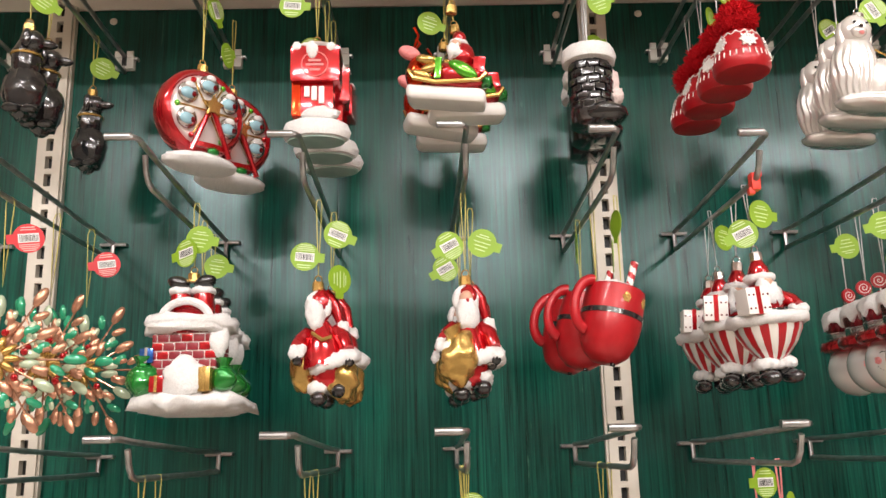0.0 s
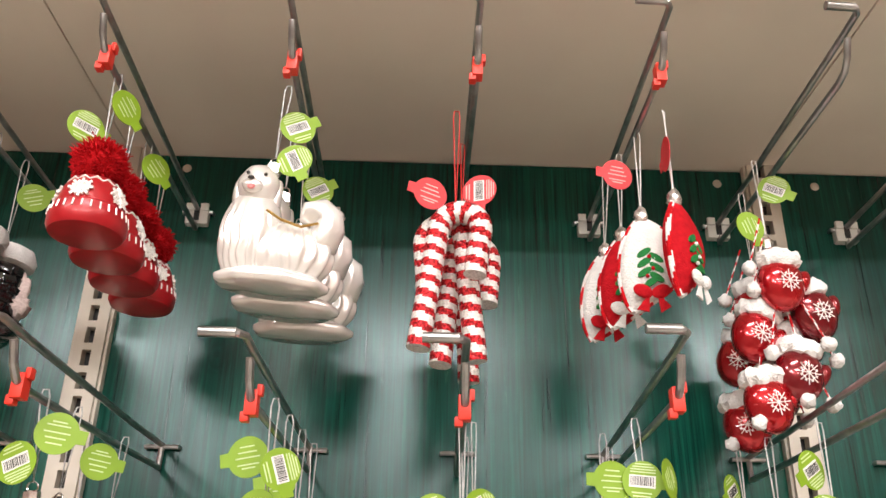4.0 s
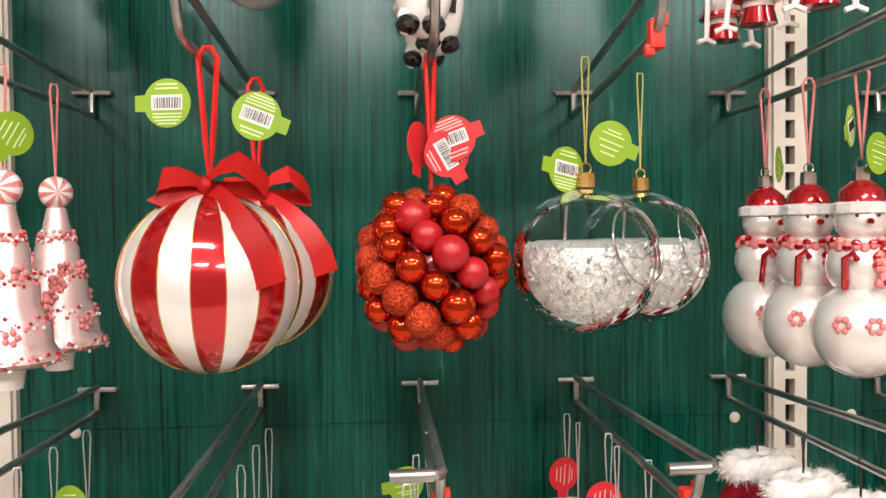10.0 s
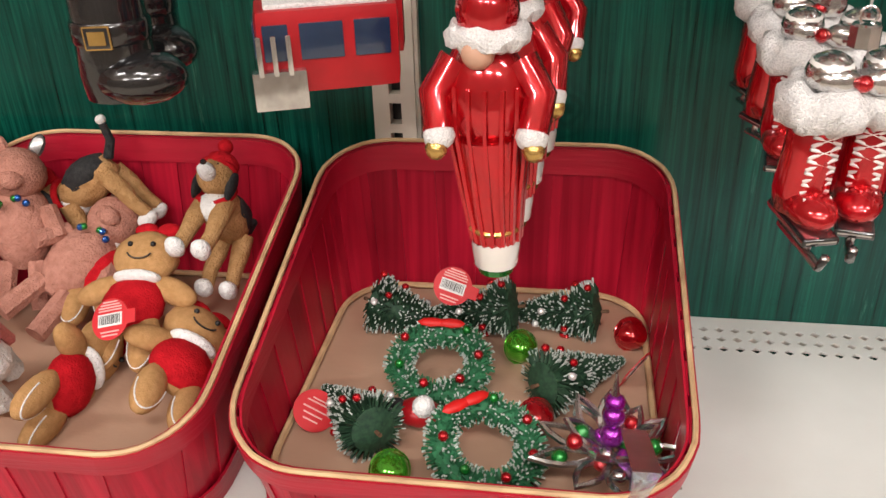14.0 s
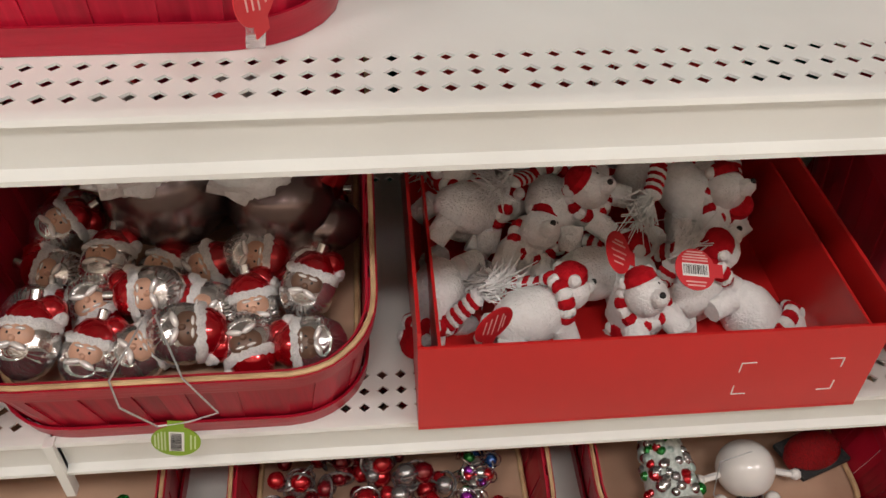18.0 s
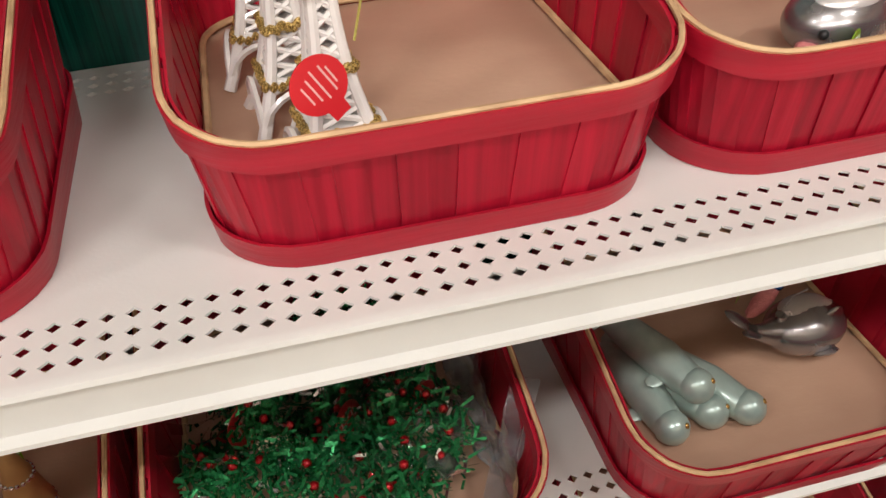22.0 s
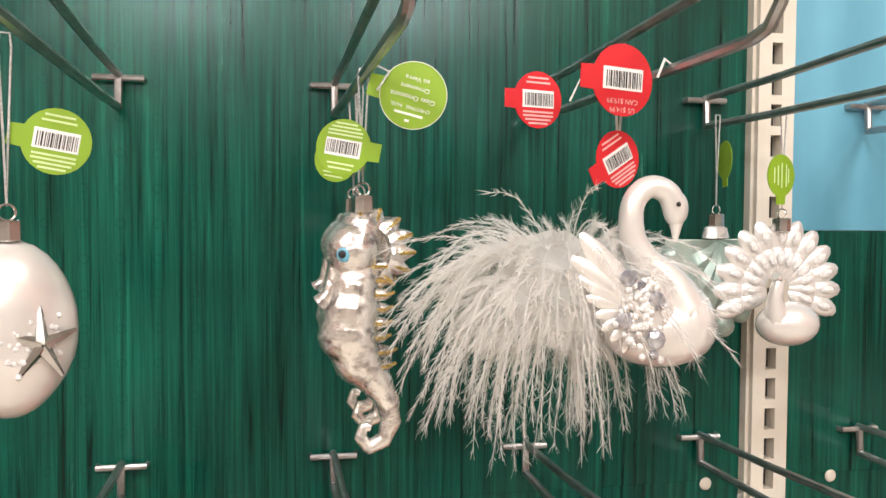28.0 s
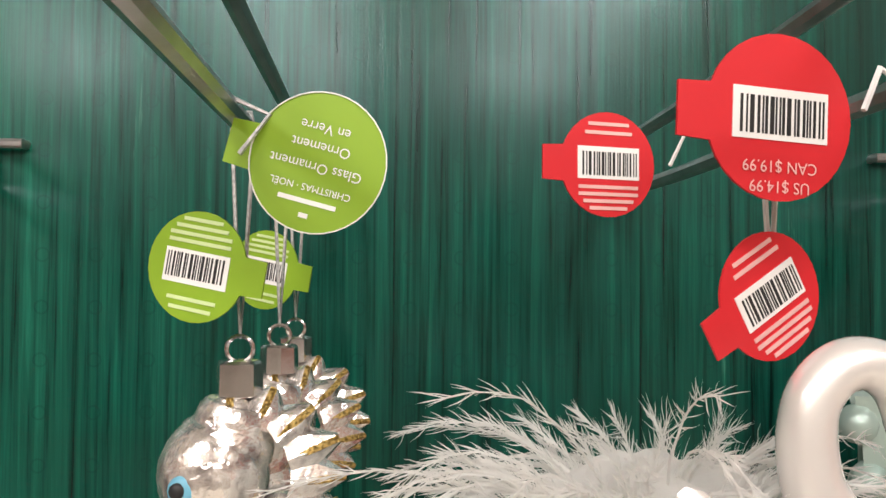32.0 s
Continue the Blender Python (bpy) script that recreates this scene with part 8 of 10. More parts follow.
hang(o, 3, ROW_D, (0.905, 0.945, 0.985, 1.025, 1.06), (0, 20, -15, 30, 0), (0.002, -0.010, -0.006, -0.022, -0.024))

# fur-trimmed velvet skirts on little hangers
o = Ornament("velvet_skirt_ornament", "dark red velvet doll skirt with white fur hem and black bow", "ornament", 0.014, BLACK_CLOTH, None, [("red", "front", 0.006, -0.118, 20, 20)], cord_r=0.0009)
o.m = o.m @ Matrix.Diagonal((0.76, 0.76, 0.76, 1))
bm = bmesh.new()
rows_ = []
for i in range(9):
    f = i / 8
    rows_.append([bm.verts.new(((0.030 + 0.050 * f) * math.cos(a) * (1 + 0.10 * f * math.cos(9 * a)), (0.018 + 0.030 * f) * math.sin(a) * (1 + 0.10 * f * math.cos(9 * a)), -0.020 - 0.085 * f)) for a in (2 * math.pi * j / 54 for j in range(54))])
for a, b in zip(rows_, rows_[1:]):
    for j in range(54):
        bm.faces.new((a[j], a[(j + 1) % 54], b[(j + 1) % 54], b[j]))
o.add("skirt", bm, VELVET)


def long_fur(name, z, R, sy, r, hairs, seed):
    """A roll of long white fur: a soft core with thousands of fine hairs."""
    core = o.ring(name, LONG_FUR, z, R, r, sy=sy, label="long white fur trim")
    rr = random.Random(seed)
    vs, fs = [], []
    for _ in range(hairs):
        a, b = rr.uniform(0, 6.283), rr.uniform(0, 6.283)
        d = Vector((math.cos(b) * math.cos(a), math.cos(b) * math.sin(a), math.sin(b)))
        p = Vector((R * math.cos(a), R * sy * math.sin(a), z)) + d * r * 0.9
        side = d.orthogonal().normalized() * 0.00045
        q = p + d * rr.uniform(0.003, 0.009) + Vector((rr.gauss(0, 0.003), rr.gauss(0, 0.003), rr.gauss(0, 0.003) - 0.002))
        k = len(vs)
        vs += [p - side, p + side, q]
        fs.append((k, k + 1, k + 2))
    me = bpy.data.meshes.new("fur_hair")
    me.from_pydata(vs, [], fs)
    me.materials.append(LONG_FUR)
    hair = new("fur_hair", me)
    hair.parent = core
    tagged(hair, "loose white fur hair", kind="stuff")


long_fur("fur_hem", -0.106, 0.082, 0.61, 0.0150, 5000, 61)
long_fur("fur_waist", -0.016, 0.032, 0.62, 0.0145, 2200, 62)
for sx in (-1, 1):
    o.blob("bow_loop", BLACK_CLOTH, (-0.001 + 0.013 * sx, -0.0475, -0.074), 0.012, 12, (1.3, 0.4, 0.75), pose(0, 0, 0, 0, 18 * sx), 0.15, 120)
    o.add("bow_tail", flat(bmesh.new(), ((-0.003, 0), (0.003, 0), (0.006, -0.034), (0.0, -0.030), (-0.003, -0.035)), -0.0006, 0.0006), BLACK_CLOTH).matrix_basis = o.m @ pose(0.002 * sx, -0.0500, -0.076, 8, -12 * sx)
o.blob("bow_knot", BLACK_CLOTH, (0, -0.049, -0.075), 0.0045, 10)
hang(o, 4, ROW_D, (0.895, 0.955, 1.02), (25, 30, 20), (0.0, -0.012, -0.02))

for y, t, dx in ((0.87, 30, -0.012),):
    copy_thing(CHIMNEY_SANTA.top, pose(peg_x(5) + dx, y, ROW_D - 0.019, 0, 0, t))
o = Ornament("silver_bell_ornament", "satin silver cowbell ornament on silver chain", "ornament", 0.060, SILVER_CORD, None, ())
for dx, t in ((-0.012, 25), (0.016, -20)):
    m = pose(dx, 0, -0.02, 0, t, 20)
    bm = lathe(bmesh.new(), [(0, 0), (0.014, -0.001), (0.016, -0.004), (0.022, -0.040), (0.020, -0.040), (0, -0.036)], 6)
    for v in bm.verts:
        v.co = m @ v.co
    o.add("bell", bm, GREY_SILVER)
hang(o, 5, ROW_D, (1.045,), (0,), (0.02,))

o = Ornament("gold_shell_ornament", "amber glass scallop shell ornament with gold glitter", "ornament", 0.058, GOLD_CORD, "gold", [("green", "bar", -0.016, -0.046, 10, 70)])
s = Shape()
shell_figure(s, AMBER_GLASS, CLEAR_GLASS, 0.037, 0.094, 11, 0.017)
o.shape("shell", s)
hang(o, 6, ROW_D, (0.865, 0.925, 0.965), (60, 25, 15), (-0.006, 0.010, 0.020))
o = Ornament("gold_shell_ornament", "amber glass scallop shell ornament with gold glitter", "ornament", 0.058, GOLD_CORD, "gold", [("green", "front", 0.022, -0.024, 170, 0)])
s = Shape()
shell_figure(s, AMBER_GLASS, CLEAR_GLASS, 0.037, 0.094, 11, 0.017)
o.shape("shell", s)
hang(o, 6, ROW_D, (1.005,), (10,), (0.022,))

# wooden sled
sled = thing("wooden_sled_ornament", pose(peg_x(8) - 0.002, 0.862, ROW_D - 0.014), "white wooden toy sled ornament with pine sprig and red berries", "ornament", "hanging ornaments")
SLED_WHITE = material("chalky_white_wood", (0.80, 0.78, 0.74), 0.6, second=(0.70, 0.68, 0.64), scale=40, stretch=(3, 1, 0.3), bump=0.15)
bm = bmesh.new()
for sx in (-1, 1):
    tube(bm, [(0.001 * sx, 0, 0.003), (0.030 * sx, -0.002, -0.098)], 0.0011, 6)
part("jute_cord", bm, JUTE, sled)
def deck_top(x):
    return -0.122 + 0.021 * math.sqrt(max(1 - (x / 0.0345) ** 2, 0))


for i in range(4):
    x0 = -0.0315 + 0.0158 * i
    x1 = x0 + 0.0150
    outer = 0.0 if i in (0, 3) else 0.012
    low = [(x0, -0.203 + outer + (0.008 if i == 3 else 0)), (x1, -0.203 + outer + (0.008 if i == 0 else 0))]
    part("deck_board", flat(bmesh.new(), low + [(x1 - (x1 - x0) * j / 4, deck_top(x1 - (x1 - x0) * j / 4)) for j in range(5)], -0.003, 0.003, 0.0008), SLED_WHITE, sled, at=pose(0.004, 0, 0))
for sx in (-1, 1):
    part("runner", boxes((0.0275 * sx - 0.002, 0.0275 * sx + 0.008, 0.0035, 0.010, -0.202, -0.060), bevel=0.002), SLED_WHITE, sled)
out = arc(0, -0.062, 0.046, 20, 160, 14, 0.018) + [(-0.045, -0.070), (-0.040, -0.078), (-0.030, -0.076), (-0.022, -0.068), (-0.012, -0.070), (0, -0.082), (0.012, -0.070), (0.022, -0.068), (0.030, -0.076), (0.040, -0.078), (0.045, -0.070)]
part("curved_front", flat(bmesh.new(), out, -0.006, 0.003, 0.0012), SLED_WHITE, sled)
inner = [(x * 0.80, -0.064 + (z + 0.064) * 0.62) for x, z in out]
part("grey_inset", flat(bmesh.new(), inner, -0.0075, -0.0062), material("grey_corrugated", (0.36, 0.36, 0.37), 0.7, second=(0.22, 0.22, 0.23), scale=120, stretch=(4, 1, 0.3)), sled, smooth=False)
bm = bmesh.new()
rr = random.Random(40)
for i in range(150):
    sx = rr.choice((-1, 1))
    p = Vector((0.014 * sx * rr.random(), -0.010, -0.136 + rr.uniform(-0.003, 0.003)))
    e = p + Vector((sx * rr.uniform(0.020, 0.046), rr.uniform(-0.016, 0.006), rr.uniform(-0.026, 0.026)))
    tube(bm, [p, p.lerp(e, 0.6) + Vector((0, 0, 0.002)), e], [0.0006, 0.0006, 0.0002], 4)
part("pine_needles", bm, BRISTLE, sled)
bm = bmesh.new()
for i in range(24):
    sx = rr.choice((-1, 1))
    p = Vector((0.022 * sx, -0.012, -0.136))
    tube(bm, [p, p + Vector((sx * rr.uniform(0.012, 0.026), rr.uniform(-0.014, 0), rr.uniform(-0.022, 0.018)))], 0.0006, 4)
part("frosted_needles", bm, SNOW_BRISTLE, sled)
for sx in (-1, 1):
    bm = bmesh.new()
    for i in range(36):
        a, f = i * 2.4, i / 36
        R = 0.0075 * math.sin(math.pi * (0.12 + 0.8 * f))
        ball(bm, (0.004 * sx + 0.020 * sx * f, -0.012 + R * math.cos(a), -0.133 + R * math.sin(a)), 0.003, 6, (0.7, 1, 1))
    part("pine_cone", bm, PINE_BROWN, sled)
for x, z in ((0.006, -0.153), (0.014, -0.146), (0.020, -0.150)):
    bm = bmesh.new()
    ball(bm, (x, -0.013, z), 0.0045, 10)
    part("berry", bm, RED_GLASS, sled)
part("tag", boxes((-0.012, 0.010, -0.010, -0.0092, -0.060, -0.018)), RED_TAG, sled, "red paper label on the cord", False)
part("tag_label", boxes((-0.003, 0.002, -0.0106, -0.0101, -0.056, -0.022)), WHITE_CARD, sled, "", False)
for c in sled.children:
    if not c.name.startswith("jute_cord"):
        c.matrix_basis = pose(0, 0, -0.038) @ c.matrix_basis

o = Ornament("crystal_angelfish_ornament", "clear glass fish ornament with frosted silver body", "ornament", 0.045, SILVER_CORD, "silver", ())
s = Shape()
CRYSTAL = material("frosted_crystal", (0.93, 0.94, 0.95), 0.16, trans=0.35, ior=1.3, second=(0.80, 0.82, 0.84), scale=200, bump=0.9, bump_scale=260)
ball(s.use(CRYSTAL), (0, 0, -0.062), 0.028, 20, (1, 0.5, 1.15), rough=0.1, freq=120)
for x, z, t in ((-0.016, -0.022, -20), (0.014, -0.020, 20), (0.0, -0.014, 0), (0.026, -0.050, 70)):
    ball(s.use(CLEAR_GLASS), (x, 0, z), 0.014, 12, (0.5, 0.3, 1.5), turn=pose(0, 0, 0, 0, t))
    ball(s.use(SILVER_PEARL), (x, 0.002, z), 0.010, 10, (0.3, 0.2, 1.4), turn=pose(0, 0, 0, 0, t))
o.shape("figure", s)
hang(o, 9, ROW_D, (0.93, 0.985, 1.04), (10, -20, 30), (-0.02, -0.02, -0.02))
# ---- what lies in the baskets ----
FLOOR_A, FLOOR_B, FLOOR_BASE = SHELF_A + 0.0372, SHELF_B + 0.0372, BASE + 0.0372


def loose(name, shape, at, label, category, group="loose stock in the baskets"):
    ob = shape.done(name, None, "", at)
    return tagged(ob, label, category, group)


def again(ob, *places):
    for m in places:
        copy_thing(ob, m)


def loose_tag(x, y, z, kind, rx, ry, rz, side="bar"):
    top = thing("price_tag", pose(x, y, z), ("lime green" if kind == "green" else "red") + " round card price tag", "tag", "loose price tags")
    add_tag(top, pose(0, 0, 0, rx, ry, rz), kind, side)
    return top


def brush_tree(h=0.088, r=0.0215, seed=1):
    """A bottle brush tree: many fine bristles, each with a snowy tip, and tiny beads."""
    rr = random.Random(seed)
    s = Shape()
    tube(s.use(PINE_BROWN), [(0, 0, 0), (0, 0, h)], 0.0014, 6)
    lathe(s.use(BRISTLE), [(0.004, 0.006), (r * 0.72, 0.010), (r * 0.40, h * 0.5), (0.0015, h * 0.96)], 14)
    tips = []
    b_ = s.use(BRISTLE)
    for i in range(1150):
        f = rr.random() ** 1.25
        z = 0.008 + f * (h - 0.010)
        R = (r * (1 - f) + 0.003) * rr.uniform(0.88, 1.06)
        a = rr.uniform(0, 6.283)
        p = Vector((0, 0, z))
        e = Vector((R * math.cos(a), R * math.sin(a), z + 0.003))
        tube(b_, [p.lerp(e, 0.45), e], [0.0008, 0.0005], 3)
        tips.append((p.lerp(e, 0.90), e))
    b_ = s.use(SNOW_BRISTLE)
    for p, e in tips[::2]:
        tube(b_, [p, e + (e - p) * 0.35], [0.0005, 0.0006], 4)
    for i in range(10):
        f = rr.random() * 0.9
        a = rr.uniform(0, 6.283)
        R = r * (1 - f) + 0.004
        ball(s.use((RED_GLASS, SILVER_PEARL, RED_GLASS)[i % 3]), (R * math.cos(a), R * math.sin(a), 0.012 + f * (h - 0.02)), 0.0030, 8)
    return s


def brush_wreath(seed=2):
    rr = random.Random(seed)
    s = Shape()
    b_ = s.use(GREEN_BRISTLE)
    tips = []
    tube(s.bm, [(0.029 * math.cos(radians(a)), 0.029 * math.sin(radians(a)), 0.013) for a in range(0, 360, 15)], 0.0065, 8, closed=True)
    for i in range(1500):
        a, b = rr.uniform(0, 6.283), rr.uniform(0, 6.283)
        c = Vector((0.029 * math.cos(a), 0.029 * math.sin(a), 0.013))
        d = Vector((math.cos(a) * math.cos(b), math.sin(a) * math.cos(b), math.sin(b)))
        e = c + d * rr.uniform(0.0095, 0.0125)
        tube(b_, [c + d * 0.004, e], [0.0009, 0.0006], 3)
        tips.append((c + d * 0.0095, e))
    b_ = s.use(SNOW_BRISTLE)
    for p, e in tips[::2]:
        tube(b_, [p, e], [0.0006, 0.0008], 4)
    for i in range(7):
        a = i * 0.9
        ball(s.use((RED_GLASS, GREEN_GLASS, RED_GLASS)[i % 3]), (0.029 * math.cos(a), 0.029 * math.sin(a), 0.0245), 0.0036, 8)
    ball(s.use(RED_RIBBON), (0.006, 0.027, 0.026), 0.006, 8, (1.8, 0.7, 0.5))
    ball(s.bm, (-0.008, 0.027, 0.026), 0.006, 8, (1.8, 0.7, 0.5))
    return s


def lay(p, q):
    """The pose of a thing whose own z axis runs from p to q."""
    p, q = Vector(p), Vector(q)
    return Matrix.Translation(p) @ (q - p).to_track_quat("Z", "Y").to_matrix().to_4x4()


Z1, Z2 = FLOOR_A + 0.0225, FLOOR_A + 0.008
tree = loose("bottle_brush_tree", brush_tree(), lay((0.206, 1.046, Z1), (0.293, 1.024, Z2)), "dark green snowy bottle brush tree lying in a basket", "christmas tree")
again(tree, lay((0.336, 1.041, Z1 + 0.004), (0.262, 1.049, Z2)), lay((0.400, 1.046, Z1), (0.320, 1.059, Z2)), lay((0.254, 0.885, Z1), (0.208, 0.939, Z2)), lay((0.346, 0.945, Z1), (0.407, 1.001, Z2)))
wreath = loose("bottle_brush_wreath", brush_wreath(), pose(0.278, 0.977, FLOOR_A + 0.004, 14, 0, 0), "small green bottle brush wreath with red beads and bow", "wreath")
again(wreath, pose(0.318, 0.891, FLOOR_A + 0.006, 20, 0, 40))


def jingle_bell(mat):
    s = Shape()
    ball(s.use(mat), (0, 0, 0.0125), 0.0125, 18, (1, 1, 1.05), rough=0.10, freq=110)
    lathe(s.bm, [(0.0125, 0.0112), (0.0136, 0.0120), (0.0125, 0.0130)], 18)
    for a in (0, 90):
        box(s.use(BLACK_GLOSS), -0.0086, 0.0086, -0.0008, 0.0008, 0.0005, 0.0040)
    return s


def bauble(r, mat):
    s = Shape()
    ball(s.use(mat), (0, 0, r), r, 20)
    lathe(s.use(SILVER), [(0.0035, r * 2 - 0.001), (0.0035, r * 2 + 0.004), (0, r * 2 + 0.005)], 10)
    return s


for mat, x, y, up, word in ((RED_GLASS, 0.345, 0.939, 0.004, "red"), (LIME_GLASS, 0.330, 1.019, 0.004, "lime green"), (RED_GLASS, 0.412, 1.045, 0.004, "red"), (LIME_GLASS, 0.258, 0.878, 0.004, "lime green")):
    loose("jingle_bell", jingle_bell(mat), pose(x, y, FLOOR_A + up, 60, 20, 15), "crumpled shiny " + word + " bell of a bottle brush tree", "bell")
s = Shape()
ball(s.use(RED_MATTE), (0, 0, 0.012), 0.012, 12, (1.3, 1, 0.8))
ball(s.use(PLUSH), (0.004, -0.004, 0.020), 0.008, 10)
ball(s.use(BLACK_CLOTH), (-0.016, 0, 0.012), 0.009, 10)
ball(s.bm, (0.018, 0, 0.012), 0.007, 10)
loose("felt_santa", s, pose(0.272, 0.923, FLOOR_A), "tiny red and white felt figure lying in a red basket", "ornament")
s = Shape()
rr = random.Random(50)
for i in range(18):
    a, b = 2 * math.pi * i / 9 + 0.2 * (i // 9), (0.15, 0.75)[i // 9]
    d = Vector((math.cos(a), math.sin(a), b)).normalized()
    w = d.cross(Vector((0, 0, 1))).normalized()
    c, L = Vector((0, 0, 0.018)), rr.uniform(0.034, 0.044) * (1 if i < 9 else 0.75)
    tube(s.use(SILVER), [c + d * (0.006 + L * f) + w * 0.0068 * math.sin(math.pi * f) * sg for sg, fs in ((1, (0, 0.2, 0.4, 0.6, 0.8, 1.0)), (-1, (0.8, 0.6, 0.4, 0.2))) for f in fs], 0.0021, 6, closed=True)
    ball(s.use((PURPLE_GLASS, GREEN_GLASS, RED_GLASS, SILVER)[i % 4]), c + d * (0.012 + 0.010 * (i % 3)), 0.0050, 10)
for z in (0.030, 0.044, 0.054):
    ball(s.use(PURPLE_GLASS), (0, 0.003, z), 0.0075 - 0.06 * (z - 0.030), 12)
tube(s.use(SILVER), [(0, 0.003, 0.056), (0, 0.004, 0.074)], [0.003, 0.0006], 6)
loose("jewelled_star", s, pose(0.398, 0.888, FLOOR_A) @ Matrix.Diagonal((1.05, 1.05, 1.05, 1)), "silver bead star ornament with purple jewels", "ornament")
bm = bmesh.new()
for off in (0, 0.006):
    pts = [(0.405 + off, 0.870, FLOOR_A + 0.055), (0.408 + off, 0.815, FLOOR_A + 0.074), (0.406 - off, 0.797, FLOOR_A + 0.060), (0.404, 0.800, FLOOR_A + 0.010), (0.398, 0.815, FLOOR_A - 0.025)]
    cols = [[bm.verts.new((x + dx, y, z)) for dx in (-0.0045, 0.0045)] for x, y, z in pts]
    for a, b in zip(cols, cols[1:]):
        bm.faces.new((a[0], b[0], b[1], a[1]))
bmesh.ops.solidify(bm, geom=bm.faces[:], thickness=0.0003)
tagged(part("sheer_ribbon", bm, CLEAR_FILM), "sheer white ribbon hanging over the basket rim", "ribbon", "loose stock in the baskets")
loose_tag(0.404, 0.795, FLOOR_A + 0.012, "red", 4, 84, 65, "front")
loose_tag(0.280, 1.036, FLOOR_A + 0.044, "red", -40, 20, 0)
loose_tag(0.200, 0.919, FLOOR_A + 0.010, "red", -60, 30, 0, "front")
loose_tag(0.418, 0.984, FLOOR_A + 0.016, "red", -60, 120, 0)
loose_tag(0.315, 0.923, FLOOR_A + 0.012, "red", -60, 150, 0)


GINGER_FELT = material("ginger_felt", (0.50, 0.28, 0.12), 0.85, second=(0.42, 0.23, 0.09), scale=220, bump=0.35, bump_scale=700, spec=0.15)


def gingerbread(at):
    """A padded felt gingerbread child in a red and white outfit."""
    top = thing("gingerbread_plush", at, "brown felt gingerbread plush in red outfit with white stitching", "plush toy", "loose stock in the baskets")

    def soft(name, mat, c, r, scale=(1, 1, 1), turn=None, parent=top):
        return soft_edges(part(name, ball(bmesh.new(), c, r, 18, scale, turn, 0.06, 110), mat, parent))

    head = soft("head", GINGER_FELT, (0, 0, 0.075), 0.026, (1, 0.55, 0.88))
    soft("body", GINGER_FELT, (0, 0, 0.036), 0.022, (1, 0.6, 1.15))
    for sx in (-1, 1):
        soft("arm", GINGER_FELT, (0.028 * sx, 0, 0.046), 0.012, (1.7, 0.7, 0.85), pose(0, 0, 0, 0, 25 * sx))
        leg = soft("leg", GINGER_FELT, (0.014 * sx, 0, 0.004), 0.0125, (0.9, 0.8, 1.9))
        part("stitching", tube(bmesh.new(), [(0.014 * sx + 0.0105 * math.cos(radians(a)), -0.004, 0.004 + 0.022 * math.sin(radians(a))) for a in range(180, 361, 15)], 0.0006, 5), PLUSH, leg)
        part("eye", ball(bmesh.new(), (0.009 * sx, -0.0138, 0.080), 0.0022, 8), INK, head)
        soft("bow_loop", PLUSH_RED, (0.004 + 0.009 * sx, 0, 0.100), 0.0075, (1.3, 0.6, 0.85), parent=head)
    part("mouth", tube(bmesh.new(), [(0.010 * math.cos(radians(a)), -0.0148, 0.074 + 0.007 * math.sin(radians(a))) for a in range(200, 341, 20)], 0.0007, 5), INK, head)
    soft("outfit", PLUSH_RED, (0, -0.002, 0.034), 0.0240, (1, 0.62, 0.92))
    soft("collar", PLUSH, (0, -0.007, 0.054), 0.0135, (1.4, 0.7, 0.42))
    soft("pocket", PLUSH, (0, -0.0135, 0.030), 0.0060, (1, 0.4, 1))
    return top


